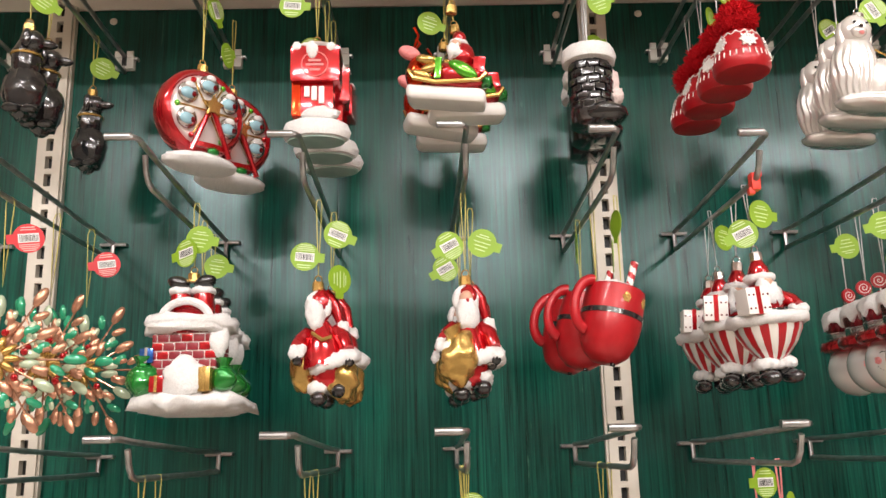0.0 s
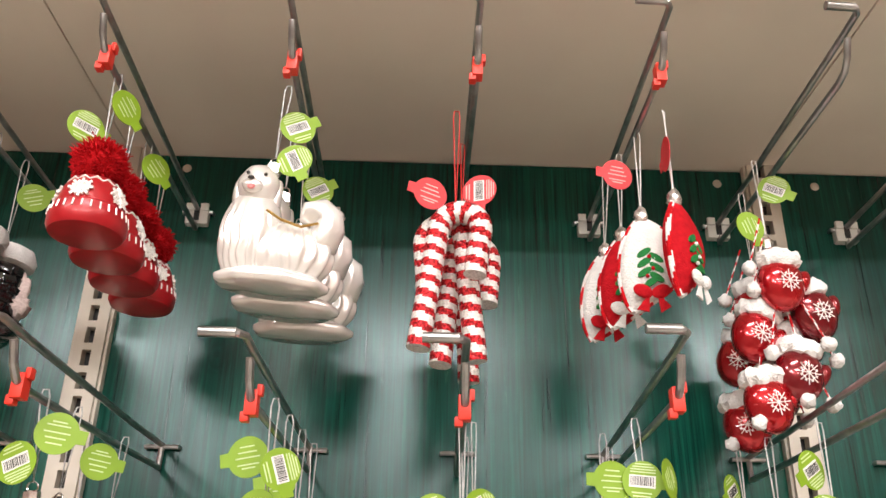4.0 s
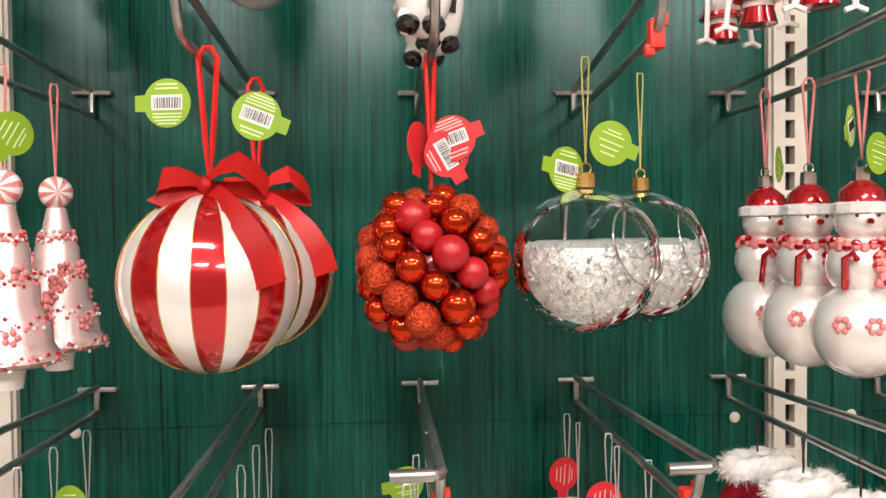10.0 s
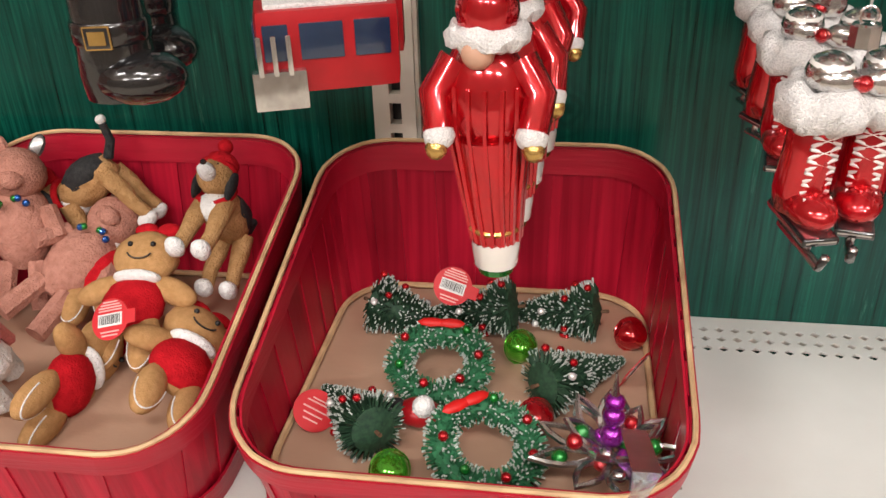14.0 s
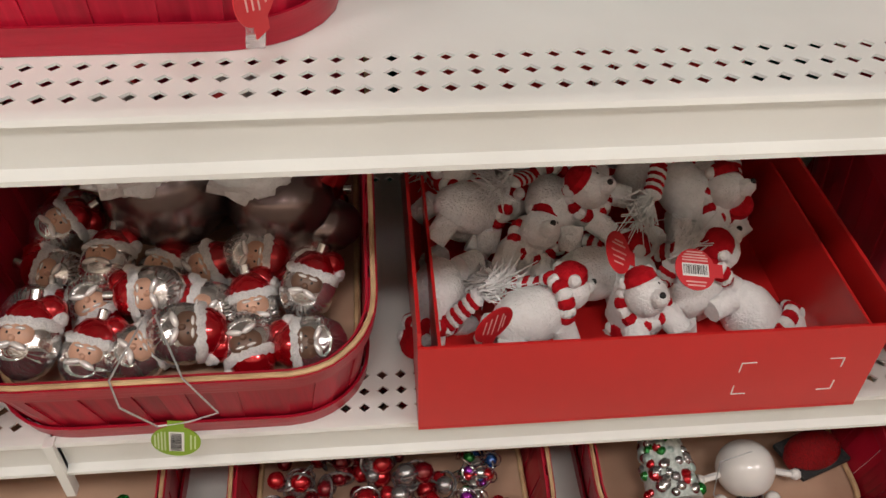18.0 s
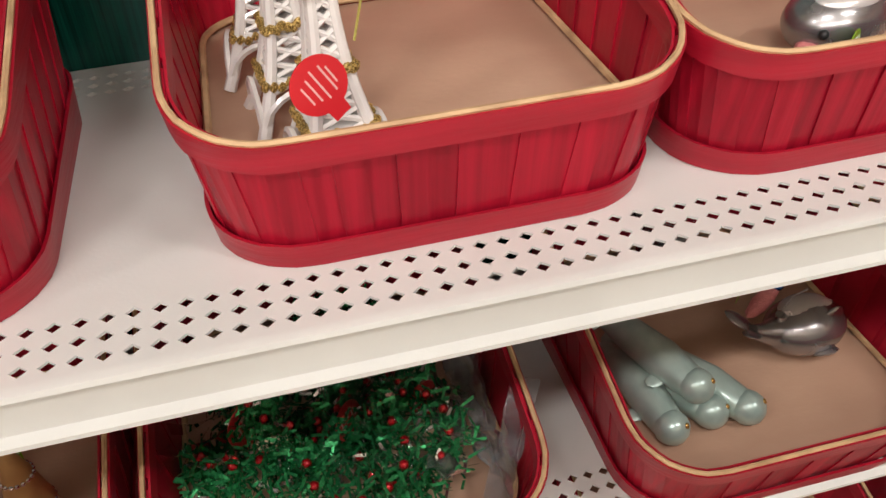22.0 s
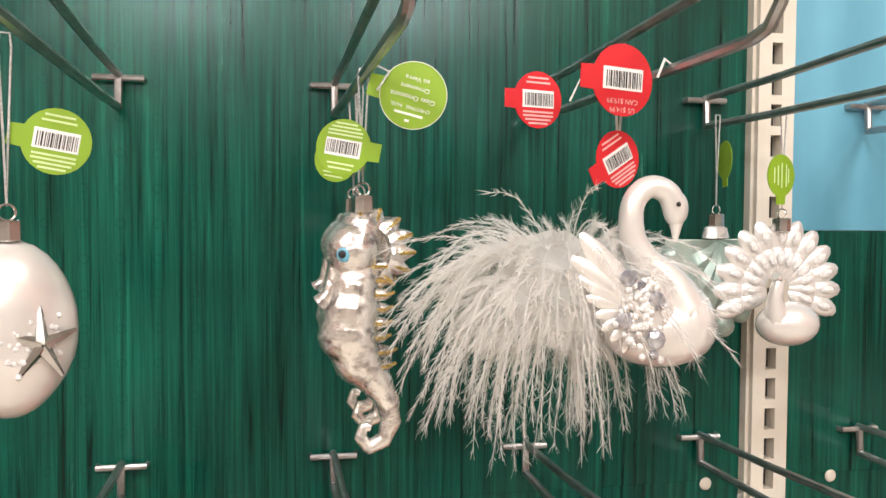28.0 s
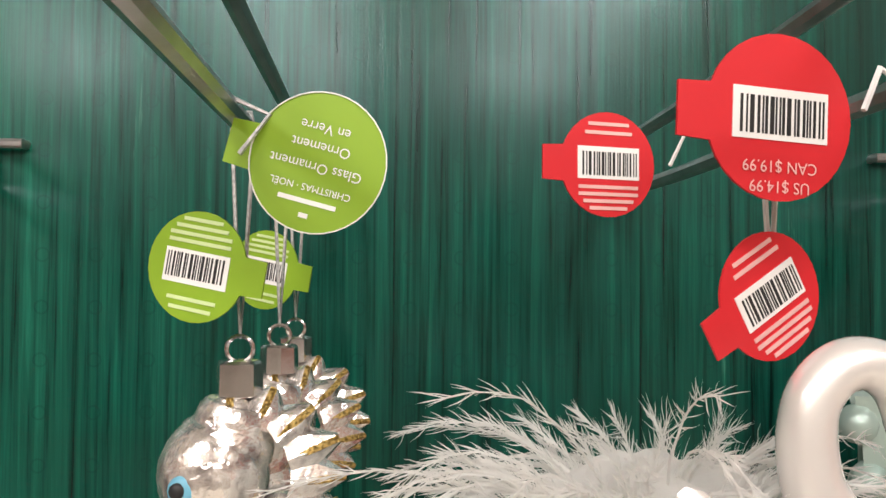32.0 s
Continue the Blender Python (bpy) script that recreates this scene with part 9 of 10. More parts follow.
def plush_dog(at):
    """A floppy felted hound lying on its side."""
    top = thing("dog_plush", at, "tan, black and white plush dog wearing a red hat", "plush toy", "loose stock in the baskets")

    def soft(name, mat, c, r, seg=16, scale=(1, 1, 1), turn=None, parent=top):
        return soft_edges(part(name, ball(bmesh.new(), c, r, seg, scale, turn, 0.12, 140), mat, parent))

    body = soft("body", TAN_PLUSH, (0, 0, 0.030), 0.018, 20, (1.75, 0.9, 0.95))
    soft("black_saddle", BLACK_CLOTH, (0.004, 0, 0.0355), 0.0185, 18, (1.25, 0.95, 0.80), parent=body)
    soft("white_chest", PLUSH, (-0.022, 0, 0.024), 0.0135, 14, (0.9, 0.95, 1.0), parent=body)
    for x in (-0.022, 0.022):
        for y in (-0.009, 0.009):
            leg = part("leg", tube(bmesh.new(), [(x, y, 0.026), (x * 1.15, y * 1.1, 0.010), (x * 1.2, y * 1.2, -0.006), (x * 1.35, y * 1.2, -0.020)], [0.0085, 0.0078, 0.0062, 0.0058], 12), TAN_PLUSH, top)
            soft("white_paw", PLUSH, (x * 1.35 - 0.003, y * 1.2, -0.023), 0.0078, 14, (1.25, 0.95, 0.9), parent=leg)
    head = soft("head", TAN_PLUSH, (-0.036, 0, 0.042), 0.0150, 18, (1.05, 0.95, 0.95))
    soft("muzzle", PLUSH, (-0.050, 0, 0.037), 0.0080, 14, (1.2, 0.9, 0.8), parent=head)
    part("nose", ball(bmesh.new(), (-0.059, 0, 0.039), 0.0026, 8), BLACK_GLOSS, head)
    for sy in (-1, 1):
        soft("ear", BLACK_CLOTH, (-0.033, 0.0145 * sy, 0.037), 0.0085, 12, (0.8, 0.4, 1.5), parent=head)
        part("eye", ball(bmesh.new(), (-0.048, 0.0055 * sy, 0.046), 0.0015, 8), BLACK_GLOSS, head)
    hat = soft("hat", PLUSH_RED, (-0.034, 0, 0.055), 0.0130, 16, (1.1, 1.0, 0.95))
    soft("hat_pompom", PLUSH_RED, (-0.040, 0, 0.071), 0.0062, 12, parent=hat)
    soft("hat_brim", PLUSH_RED, (-0.036, 0, 0.050), 0.0155, 16, (1, 1, 0.3), parent=hat)
    part("scarf", tube(bmesh.new(), [(-0.026 + 0.004 * math.sin(radians(a)), 0.0145 * math.cos(radians(a)), 0.034 + 0.0125 * math.sin(radians(a))) for a in range(0, 360, 20)], 0.0028, 8, closed=True), PLUSH_RED, top)
    tail = part("tail", tube(bmesh.new(), [(0.030, 0, 0.036), (0.042, 0, 0.046), (0.046, 0, 0.060)], [0.0045, 0.0040, 0.0034], 8), BLACK_CLOTH, top)
    soft("tail_tip", PLUSH, (0.047, 0, 0.063), 0.0044, 10, parent=tail)
    return top


def plush_pig():
    s = Shape()
    b_ = s.use(PINK_PLUSH)
    ball(b_, (0, 0, 0.045), 0.028, 16, (0.9, 0.8, 1.3), rough=0.08, freq=120)
    ball(b_, (0, -0.004, 0.088), 0.022, 14, rough=0.06, freq=120)
    ball(b_, (0, -0.024, 0.084), 0.009, 10, (1.2, 0.8, 0.9))
    for sx in (-1, 1):
        ball(s.use(GREY_SILVER if sx > 0 else PINK_PLUSH), (0.014 * sx, 0, 0.110), 0.009, 8, (0.7, 0.4, 1.3), turn=pose(0, 0, 0, 0, 25 * sx))
        b_ = s.use(PINK_PLUSH)
        tube(b_, [(0.022 * sx, -0.006, 0.060), (0.034 * sx, -0.016, 0.036)], 0.008, 8)
        tube(b_, [(0.012 * sx, -0.004, 0.016), (0.016 * sx, -0.010, -0.024)], 0.009, 8)
    for i in range(5):
        ball(s.use(GREEN_GLASS if i % 2 else BLUE_GLASS), (0.012 * math.cos(i * 1.3), -0.025, 0.066 + 0.004 * math.sin(i * 2)), 0.0032, 8)
    return s


def plush_llama():
    s = Shape()
    b_ = s.use(PLUSH)
    ball(b_, (0, 0, 0.028), 0.027, 16, (1.7, 0.9, 0.9), rough=0.06, freq=120)
    ball(b_, (-0.030, 0, 0.054), 0.017, 12, (0.8, 0.8, 1.5))
    ball(b_, (-0.034, 0, 0.080), 0.014, 12, (1.2, 0.9, 0.9))
    for x in (-0.026, 0.028):
        for y in (-0.013, 0.013):
            tube(b_, [(x, y, 0.020), (x, y, -0.010)], 0.009, 8)
    lathe(s.use(PINK_PAINT), [(0.0155, -0.004), (0.018, 0), (0.0155, 0.006)], 14, (-0.030, 0, 0.052))
    tube(s.bm, [(-0.038, -0.014, 0.052), (-0.036, -0.020, 0.022)], 0.0045, 6)
    return s


g = gingerbread(pose(0.046, 0.955, FLOOR_A + 0.026, -58, 0, 4))
again(g, pose(0.100, 0.905, FLOOR_A + 0.020, -84, 40, 10), pose(0.020, 0.880, FLOOR_A + 0.022, -86, 95, 0), pose(-0.010, 1.010, FLOOR_A + 0.026, -70, -10, 10))
g = plush_dog(pose(0.088, 1.040, FLOOR_A + 0.066, 0, 62, 85))
again(g, pose(-0.020, 1.085, FLOOR_A + 0.072, -10, -35, 10))
g = loose("pig_plush", plush_pig(), pose(-0.082, 1.035, FLOOR_A + 0.030, -20, 5, 15), "dusty pink plush toy with jewelled collar", "plush toy")
again(g, pose(-0.050, 1.005, FLOOR_A + 0.026, -60, 30, -10))
g = loose("llama_plush", plush_llama(), pose(-0.050, 0.905, FLOOR_A + 0.024, -25, 0, 190), "white plush toy with pink scarf", "plush toy")
loose_tag(0.052, 0.938, FLOOR_A + 0.062, "red", -45, -15, 0)

# peppermint basket
s = Shape()
ball(s.use(WHITE_PAINT), (0, 0, 0.020), 0.020, 18)
rr = random.Random(60)
for i in range(60):
    d = Vector((rr.gauss(0, 1), rr.gauss(0, 1), rr.gauss(0, 1))).normalized()
    ball(s.use((PINK_PAINT, FROST, RED_MATTE)[i % 3]), Vector((0, 0, 0.020)) + d * 0.0195, 0.0035, 6)
mint = loose("peppermint_bauble", s, pose(0.975, 0.885, FLOOR_A + 0.0, 0, 0, 0), "white bauble crusted with pink peppermint chips", "bauble")
again(mint, *[pose(0.945 + 0.040 * (i % 4) - 0.008 * (i // 4), 0.885 + 0.042 * (i // 4), FLOOR_A + 0.018 * (i % 3 == 1), 30 * i, 20, 0) for i in range(1, 11)])
s = Shape()
ball(s.use(BLUE_GLASS), (0, 0, 0.022), 0.019, 16, (1, 1, 0.85))
lathe(s.use(RED_GLASS), [(0.012, 0.018), (0.013, -0.010), (0.010, -0.030), (0, -0.031)], 16)
lathe(s.use(WHITE_PAINT), [(0.0130, -0.004), (0.0138, -0.007), (0.0130, -0.012)], 16)
loose("bottle_ornament", s, pose(1.025, 1.061, FLOOR_A + 0.030, -30, -65, -20), "blue and red glass ornament with white band", "ornament")
loose_tag(1.045, 0.905, FLOOR_A + 0.030, "green", 60, 60, 20, "front")
loose_tag(1.010, 0.990, FLOOR_A + 0.030, "green", 60, 0, 20, "front")


# lattice towers
def tower(at):
    top = thing("lattice_tower_ornament", at, "white lattice tower ornament with gold glitter trim", "ornament", "loose stock in the baskets")
    H = 0.116

    def half(z):
        f = z / H
        return 0.0050 + 0.0205 * (1 - f) ** 2.5

    levels = [i / 14 * H for i in range(15)]
    corners = ((-1, -1), (1, -1), (1, 1), (-1, 1))
    b_ = bmesh.new()
    for sx, sy in corners:
        tube(b_, [(sx * half(z), sy * half(z), z) for z in levels], [0.0042 - 0.0016 * z / H for z in levels], 8)
    sides = list(zip(corners, corners[1:] + corners[:1]))
    for z0, z1 in zip(levels[3:], levels[4:]):
        for (ax, ay), (bx_, by_) in sides:
            tube(b_, [(ax * half(z0), ay * half(z0), z0), (bx_ * half(z1), by_ * half(z1), z1)], 0.0017, 5)
            tube(b_, [(bx_ * half(z0), by_ * half(z0), z0), (ax * half(z1), ay * half(z1), z1)], 0.0017, 5)
    for (ax, ay), (bx_, by_) in sides:
        p, q = Vector((ax * half(0.004), ay * half(0.004), 0.006)), Vector((bx_ * half(0.004), by_ * half(0.004), 0.006))
        tube(b_, [p.lerp(q, f) + Vector((0, 0, 0.022 * math.sin(math.pi * f) ** 0.6)) for f in (i / 8 for i in range(9))], 0.0022, 5)
    part("lattice_frame", b_, WHITE_PAINT, top)
    for z in (0.030, 0.060, 0.102):
        h = half(z) + 0.0034
        part("gallery", boxes((-h, h, -h, h, z - 0.002, z + 0.002), bevel=0.0008), WHITE_PAINT, top)
        b2 = bmesh.new()
        rr = random.Random(int(z * 1000))
        for i in range(30):
            t = i / 30 * 4
            k, f = int(t), t - int(t)
            cs = corners + corners[:1]
            x, y = cs[k][0] + (cs[k + 1][0] - cs[k][0]) * f, cs[k][1] + (cs[k + 1][1] - cs[k][1]) * f
            ball(b2, (x * h, y * h, z + rr.uniform(-0.001, 0.003)), 0.0028, 6, rough=0.3, freq=300)
        part("gold_garland", b2, GOLD_GLITTER, top, "gold glitter garland")
    b_ = lathe(bmesh.new(), [(0.0065, H - 0.004), (0.0070, H), (0.0062, H + 0.006), (0.0036, H + 0.011), (0, H + 0.0125)], 14)
    part("dome", b_, WHITE_PAINT, top)
    part("cord", tube(bmesh.new(), [(0.002, 0, H + 0.010), (0.014, -0.004, H + 0.004), (0.020, -0.006, H - 0.02), (0.012, -0.012, H - 0.04)], 0.0007, 5), GOLD_CORD, top)
    return top


tw = tower(pose(1.262, 0.868, FLOOR_A, 0, 0, 8))
again(tw, pose(1.246, 0.935, FLOOR_A, 0, 0, 5), pose(1.236, 1.005, FLOOR_A, 0, 0, -8))
loose_tag(1.254, 0.836, FLOOR_A + 0.066, "red", -10, 60, 10, "front")
loose_tag(1.252, 0.985, FLOOR_A + 0.072, "red", 0, 80, 60)


def whale(at):
    top = thing("whale_ornament", at, "satin grey glass whale ornament with pale silver seat", "ornament", "loose stock in the baskets")
    b_ = bmesh.new()
    ball(b_, (0, 0, 0.022), 0.024, 28, (1.5, 1.15, 0.95))
    tube(b_, [(0.026, 0, 0.024), (0.042, 0, 0.028), (0.052, 0, 0.034)], [0.014, 0.008, 0.005], 12)
    ball(b_, (-0.014, 0.012, 0.038), 0.009, 10, (1.2, 0.3, 0.8), turn=pose(0, 0, 0, 0, 25))
    part("body", b_, GREY_SILVER, top)
    for sy in (-1, 1):
        b_ = bmesh.new()
        ball(b_, (0.060, 0.009 * sy, 0.040), 0.013, 12, (1.1, 0.6, 0.16), turn=pose(0, 0, 0, 0, -30, 35 * sy))
        part("tail_fluke", b_, GREY_SILVER, top)
        b_ = bmesh.new()
        ball(b_, (-0.004, 0.024 * sy, 0.012), 0.010, 10, (1.2, 0.9, 0.3), turn=pose(0, 0, 0, 30 * sy, 0, 0))
        part("fin", b_, GREY_SILVER, top)
    b_ = bmesh.new()
    ball(b_, (0.000, -0.003, 0.0365), 0.0190, 24, (1.30, 0.95, 0.46))
    part("seat", b_, SILVER_PEARL, top, "pale silver oval seat")
    b_ = bmesh.new()
    ball(b_, (-0.030, -0.011, 0.013), 0.008, 12, (1, 1.0, 0.6))
    part("mouth", b_, PINK_PAINT, top, "pink toothed mouth")
    b_ = bmesh.new()
    ball(b_, (-0.0275, -0.0185, 0.024), 0.0032, 10)
    part("eye", b_, INK, top)
    part("cap", lathe(bmesh.new(), [(0.0055, 0.0), (0.0055, 0.008), (0, 0.009)], 12, (0.024, -0.002, 0.032)), SILVER, top)
    part("cord", tube(bmesh.new(), [(0.024, -0.002, 0.047), (0.010, -0.010, 0.048), (-0.008, -0.014, 0.047)], 0.0007, 5), SILVER_CORD, top)
    return top


wh = whale(pose(1.583, 0.905, FLOOR_A + 0.001, 0, 0, 10))
again(wh, pose(1.625, 0.905, FLOOR_B + 0.004, 0, 0, 185), pose(1.560, 1.02, FLOOR_B + 0.004, 0, 0, 100))
loose_tag(1.570, 0.868, FLOOR_A + 0.017, "green", -40, 90, 0)

# other baskets' lids of stock further along the upper shelf
again(mint, *[pose(1.85 + 0.04 * i, 0.90 + 0.03 * (i % 2), FLOOR_A) for i in range(3)])

# ---- middle shelf ----
HEAD_SILVER = material("waved_silver_glass", (0.86, 0.85, 0.84), 0.13, 0.92, second=(0.55, 0.54, 0.53), scale=160, coat=0.3, bump=0.5, bump_scale=150)


def santa_head(face):
    """A mirrored glass head: waved silver beard, small painted face, red cap with a sparkling brim."""
    s = Shape()
    b_ = s.use(HEAD_SILVER)
    ball(b_, (0, 0, 0.022), 0.0215, 26, (1.0, 0.90, 1.15), rough=0.05, freq=160)
    for i in range(13):
        a = radians(185 + 14.2 * i)
        x, z = math.cos(a), math.sin(a)
        tube(b_, [(0.010 * x, -0.0165, 0.017 + 0.006 * z), (0.0145 * x, -0.0135, 0.018 + 0.012 * z), (0.0180 * x, -0.0070, 0.019 + 0.017 * z)], [0.0030, 0.0030, 0.0018], 8)
    ball(s.use(face), (0, -0.0130, 0.0265), 0.0118, 14, (1.1, 0.7, 0.95))
    for x in (-0.004, 0.004):
        ball(s.use(INK), (x, -0.0203, 0.0280), 0.0011, 6)
        ball(s.use(PEARL), (x, -0.0198, 0.0312), 0.0026, 8, (1.4, 0.5, 0.5))
        ball(s.use(PEARL), (x * 1.3, -0.0210, 0.0195), 0.0042, 10, (1.5, 0.6, 0.6), turn=pose(0, 0, 0, 0, 5000 * x))
    ball(s.use(face), (0, -0.0215, 0.0245), 0.0025, 8)
    lathe(s.use(RED_GLASS), [(0.0175, 0.034), (0.0165, 0.042), (0.011, 0.050), (0, 0.054)], 20)
    ball(s.bm, (0.010, 0.004, 0.046), 0.011, 12)
    fur_ring(s.use(FROST), 0.0345, 0.0165, 0.0048, 16, 0.9)
    ball(s.bm, (0.018, 0.002, 0.040), 0.006, 10, rough=0.2, freq=200)
    lathe(s.use(SILVER), [(0.0045, 0.052), (0.0045, 0.059), (0, 0.060)], 10)
    return s


rr = random.Random(70)
heads = {}
for j in range(5):
    for i in range(6):
        x, y = 0.222 + 0.035 * i + rr.uniform(-0.004, 0.004), 0.842 + 0.036 * j + rr.uniform(-0.004, 0.004)
        if j > 2 and 0 < i < 5:
            continue
        face, word = (DARK_FACE, "brown") if (j == 0 and i > 2) or (i == 5 and j < 3) else (SKIN_TONE, "pale")
        lie = (0, -85, 95, 20, -70, 160, 60)[(i * 3 + j * 2) % 7]
        at = pose(x, y, FLOOR_B + 0.022 + (0.014 if (i + j) % 3 == 0 else 0)) @ pose(0, 0, 0, -52 + rr.uniform(-14, 14), 0, rr.uniform(-14, 14)) @ pose(0, 0, 0, 0, lie) @ Matrix.Diagonal((0.94, 0.94, 0.94, 1)) @ pose(0, 0, -0.024)
        if word in heads:
            again(heads[word], at)
        else:
            heads[word] = loose("santa_head_ornament", santa_head(face), at, "silver bearded father christmas head ornament with " + word + " face and red cap", "ornament")
s = Shape()
ball(s.use(SMOKE_GLASS), (0, 0, 0.030), 0.030, 18, (1.1, 1, 0.95), rough=0.1, freq=70)
ball(s.bm, (0.022, -0.006, 0.018), 0.020, 14, (1.3, 1, 0.8))
fluffy(s.use(PLUSH), (-0.014, 0, 0.058), 0.022, 14, 0.45, 71, (1.2, 1, 0.8))
lathe(s.use(RED_GLASS), [(0.010, 0.0), (0.010, 0.026), (0, 0.027)], 14, (0.030, 0.006, 0.046), tilt=pose(0, 0, 0, 0, 25))
sk = loose("silver_sack_ornament", s, pose(0.380, 0.950, FLOOR_B + 0.014) @ Matrix.Diagonal((1.2, 1.2, 1.2, 1)), "crumpled silver glass ornament with white fur trim", "ornament")
again(sk, pose(0.300, 0.965, FLOOR_B + 0.014, 0, 0, 40) @ Matrix.Diagonal((1.2, 1.2, 1.2, 1)), pose(0.345, 1.030, FLOOR_B + 0.014, 0, 0, -60), pose(0.260, 1.040, FLOOR_B + 0.012, 0, 0, 80))
bm = bmesh.new()
tube(bm, [(0.304, 0.835, FLOOR_B + 0.060), (0.290, 0.789, FLOOR_B + 0.054), (0.292, 0.785, FLOOR_B + 0.034), (0.310, 0.785, FLOOR_B + 0.014), (0.330, 0.785, FLOOR_B + 0.017), (0.348, 0.785, FLOOR_B + 0.024), (0.332, 0.788, FLOOR_B + 0.054), (0.310, 0.834, FLOOR_B + 0.060)], 0.0007, 5)
tagged(part("silver_cord_loop", bm, SILVER_CORD), "silver cord hanging over the basket rim", "cord", "loose stock in the baskets")
loose_tag(0.318, 0.785, FLOOR_B - 0.002, "green", 0, -80, 0)

# red card box of white bears
bear_box = thing("card_box", pose(0.6235, 0.808, SHELF_B + 0.0005), "red card display box open at the top", "box", "loose stock in the baskets")
hx, dp, ht, th = 0.1535, 0.30, 0.082, 0.0025
part("base", boxes((-hx, hx, 0, dp, 0, th)), RED_CARD, bear_box, smooth=False)
part("front_panel", boxes((-hx, hx, 0, th, th, ht), bevel=0.0008), RED_CARD, bear_box)
part("back_panel", boxes((-hx, hx, dp - th, dp, th, 0.16)), RED_CARD, bear_box, smooth=False)
for sx in (-1, 1):
    part("side_panel", boxes((sx * hx - (th if sx > 0 else 0), sx * hx + (0 if sx > 0 else th), th, dp - th, th, ht + 0.012)), RED_CARD, bear_box, smooth=False)
    part("inner_flap", boxes((sx * (hx - 0.014) - 0.001, sx * (hx - 0.014) + 0.001, th, dp * 0.6, th, ht - 0.002)), RED_CARD, bear_box, smooth=False)
s = Shape()
for x, z, a, b in ((0.060, 0.052, 1, -1), (0.060, 0.020, 1, 1), (0.130, 0.052, -1, -1), (0.130, 0.020, -1, 1)):
    box(s.use(WHITE_CARD), min(x, x + 0.010 * a), max(x, x + 0.010 * a), -0.0004, 0.0, z - 0.0004, z + 0.0004)
    box(s.bm, x - 0.0004, x + 0.0004, -0.0004, 0.0, min(z, z + 0.009 * b), max(z, z + 0.009 * b))
s.done("corner_marks", bear_box)


def polar_bear():
    s = Shape()
    b_ = s.use(PLUSH)
    ball(b_, (0, 0, 0.024), 0.022, 16, (1.35, 0.95, 0.95), rough=0.05, freq=120)
    ball(b_, (-0.032, 0, 0.036), 0.0155, 14)
    ball(b_, (-0.046, -0.002, 0.032), 0.0075, 10, (1.2, 1, 0.9))
    for y in (-0.010, 0.010):
        ball(b_, (-0.030, y, 0.050), 0.0052, 8)
    for x in (-0.018, 0.022):
        for y in (-0.013, 0.013):
            tube(b_, [(x, y, 0.018), (x * 1.3, y * 1.3, 0.0)], [0.010, 0.009], 10)
    ball(s.use(INK), (-0.054, -0.002, 0.034), 0.0024, 8)
    for y in (-0.006, 0.006):
        ball(s.bm, (-0.043, y - 0.001, 0.041), 0.0016, 6)
    for i in range(16):
        a = 2 * math.pi * i / 16
        ball(s.use(PLUSH_RED if i % 2 else PLUSH), (-0.021, 0.0160 * math.cos(a), 0.031 + 0.0160 * math.sin(a)), 0.0058, 8, (1.2, 1, 1))
    for i in range(9):
        ball(s.use(PLUSH_RED if i % 2 else PLUSH), (-0.020 + 0.003 * i, -0.016 - 0.0028 * i, 0.036 - 0.0005 * i), 0.0075, 8, (0.7, 1.0, 0.55), turn=pose(0, 0, 0, 0, 0, -45))
    lathe(s.use(PLUSH_RED), [(0.0125, 0.046), (0.0120, 0.052), (0.006, 0.057), (0, 0.058)], 14, (-0.033, 0, 0))
    rr = random.Random(80)
    for i in range(64):
        tube(s.use(PLUSH), [(0.006, -0.041, 0.032), (0.014 + rr.gauss(0, 0.006), -0.050 + rr.gauss(0, 0.004), 0.028 + rr.gauss(0, 0.006)), (0.022 + rr.gauss(0, 0.009), -0.060 + rr.gauss(0, 0.008), 0.020 + rr.gauss(0, 0.009))], [0.0011, 0.0009, 0.0004], 3)
    return s


bear = loose("polar_bear_ornament", polar_bear(), pose(0.555, 0.868, SHELF_B + 0.016, 10, 0, 200), "white plush polar bear ornament with striped scarf", "plush toy")
rr = random.Random(81)
for x, y, up in ((0.604, 0.915, 0.012), (0.645, 0.868, 0.010), (0.690, 0.905, 0.018), (0.708, 0.872, 0.006), (0.505, 0.925, 0.012), (0.508, 0.965, 0.040), (0.540, 0.985, 0.046), (0.575, 0.962, 0.042), (0.626, 0.965, 0.046),
                 (0.685, 0.972, 0.046), (0.705, 0.940, 0.036), (0.678, 1.015, 0.050), (0.608, 1.020, 0.050), (0.705, 1.000, 0.040), (0.550, 0.925, 0.020), (0.655, 0.925, 0.022), (0.580, 1.055, 0.034), (0.650, 1.060, 0.034)):
    again(bear, pose(x, y, SHELF_B + up, rr.uniform(-70, 70), rr.uniform(-70, 70), rr.uniform(60, 300)))
loose_tag(0.520, 0.828, SHELF_B + 0.080, "red", -30, 100, 0, "front")
loose_tag(0.612, 0.880, SHELF_B + 0.090, "red", -50, 40, 20, "front")
loose_tag(0.665, 0.870, SHELF_B + 0.080, "red", -60, 10, 0)

# candy canes and cones
def long_cane(mats, dots=False):
    s = Shape()
    pts = [(0, 0.010 * i, 0.008) for i in range(15)] + [(0.016 - 0.016 * math.cos(radians(a)), 0.14 + 0.016 * math.sin(radians(a)), 0.008) for a in range(20, 181, 20)]
    banded(s, mats, pts, 0.0072, 10)
    if dots:
        for i in range(14):
            a = i * 1.9
            ball(s.use(WHITE_PAINT), (0.0072 * math.cos(a), 0.010 * i + 0.004, 0.008 + 0.0072 * math.sin(a)), 0.0018, 6)
    return s


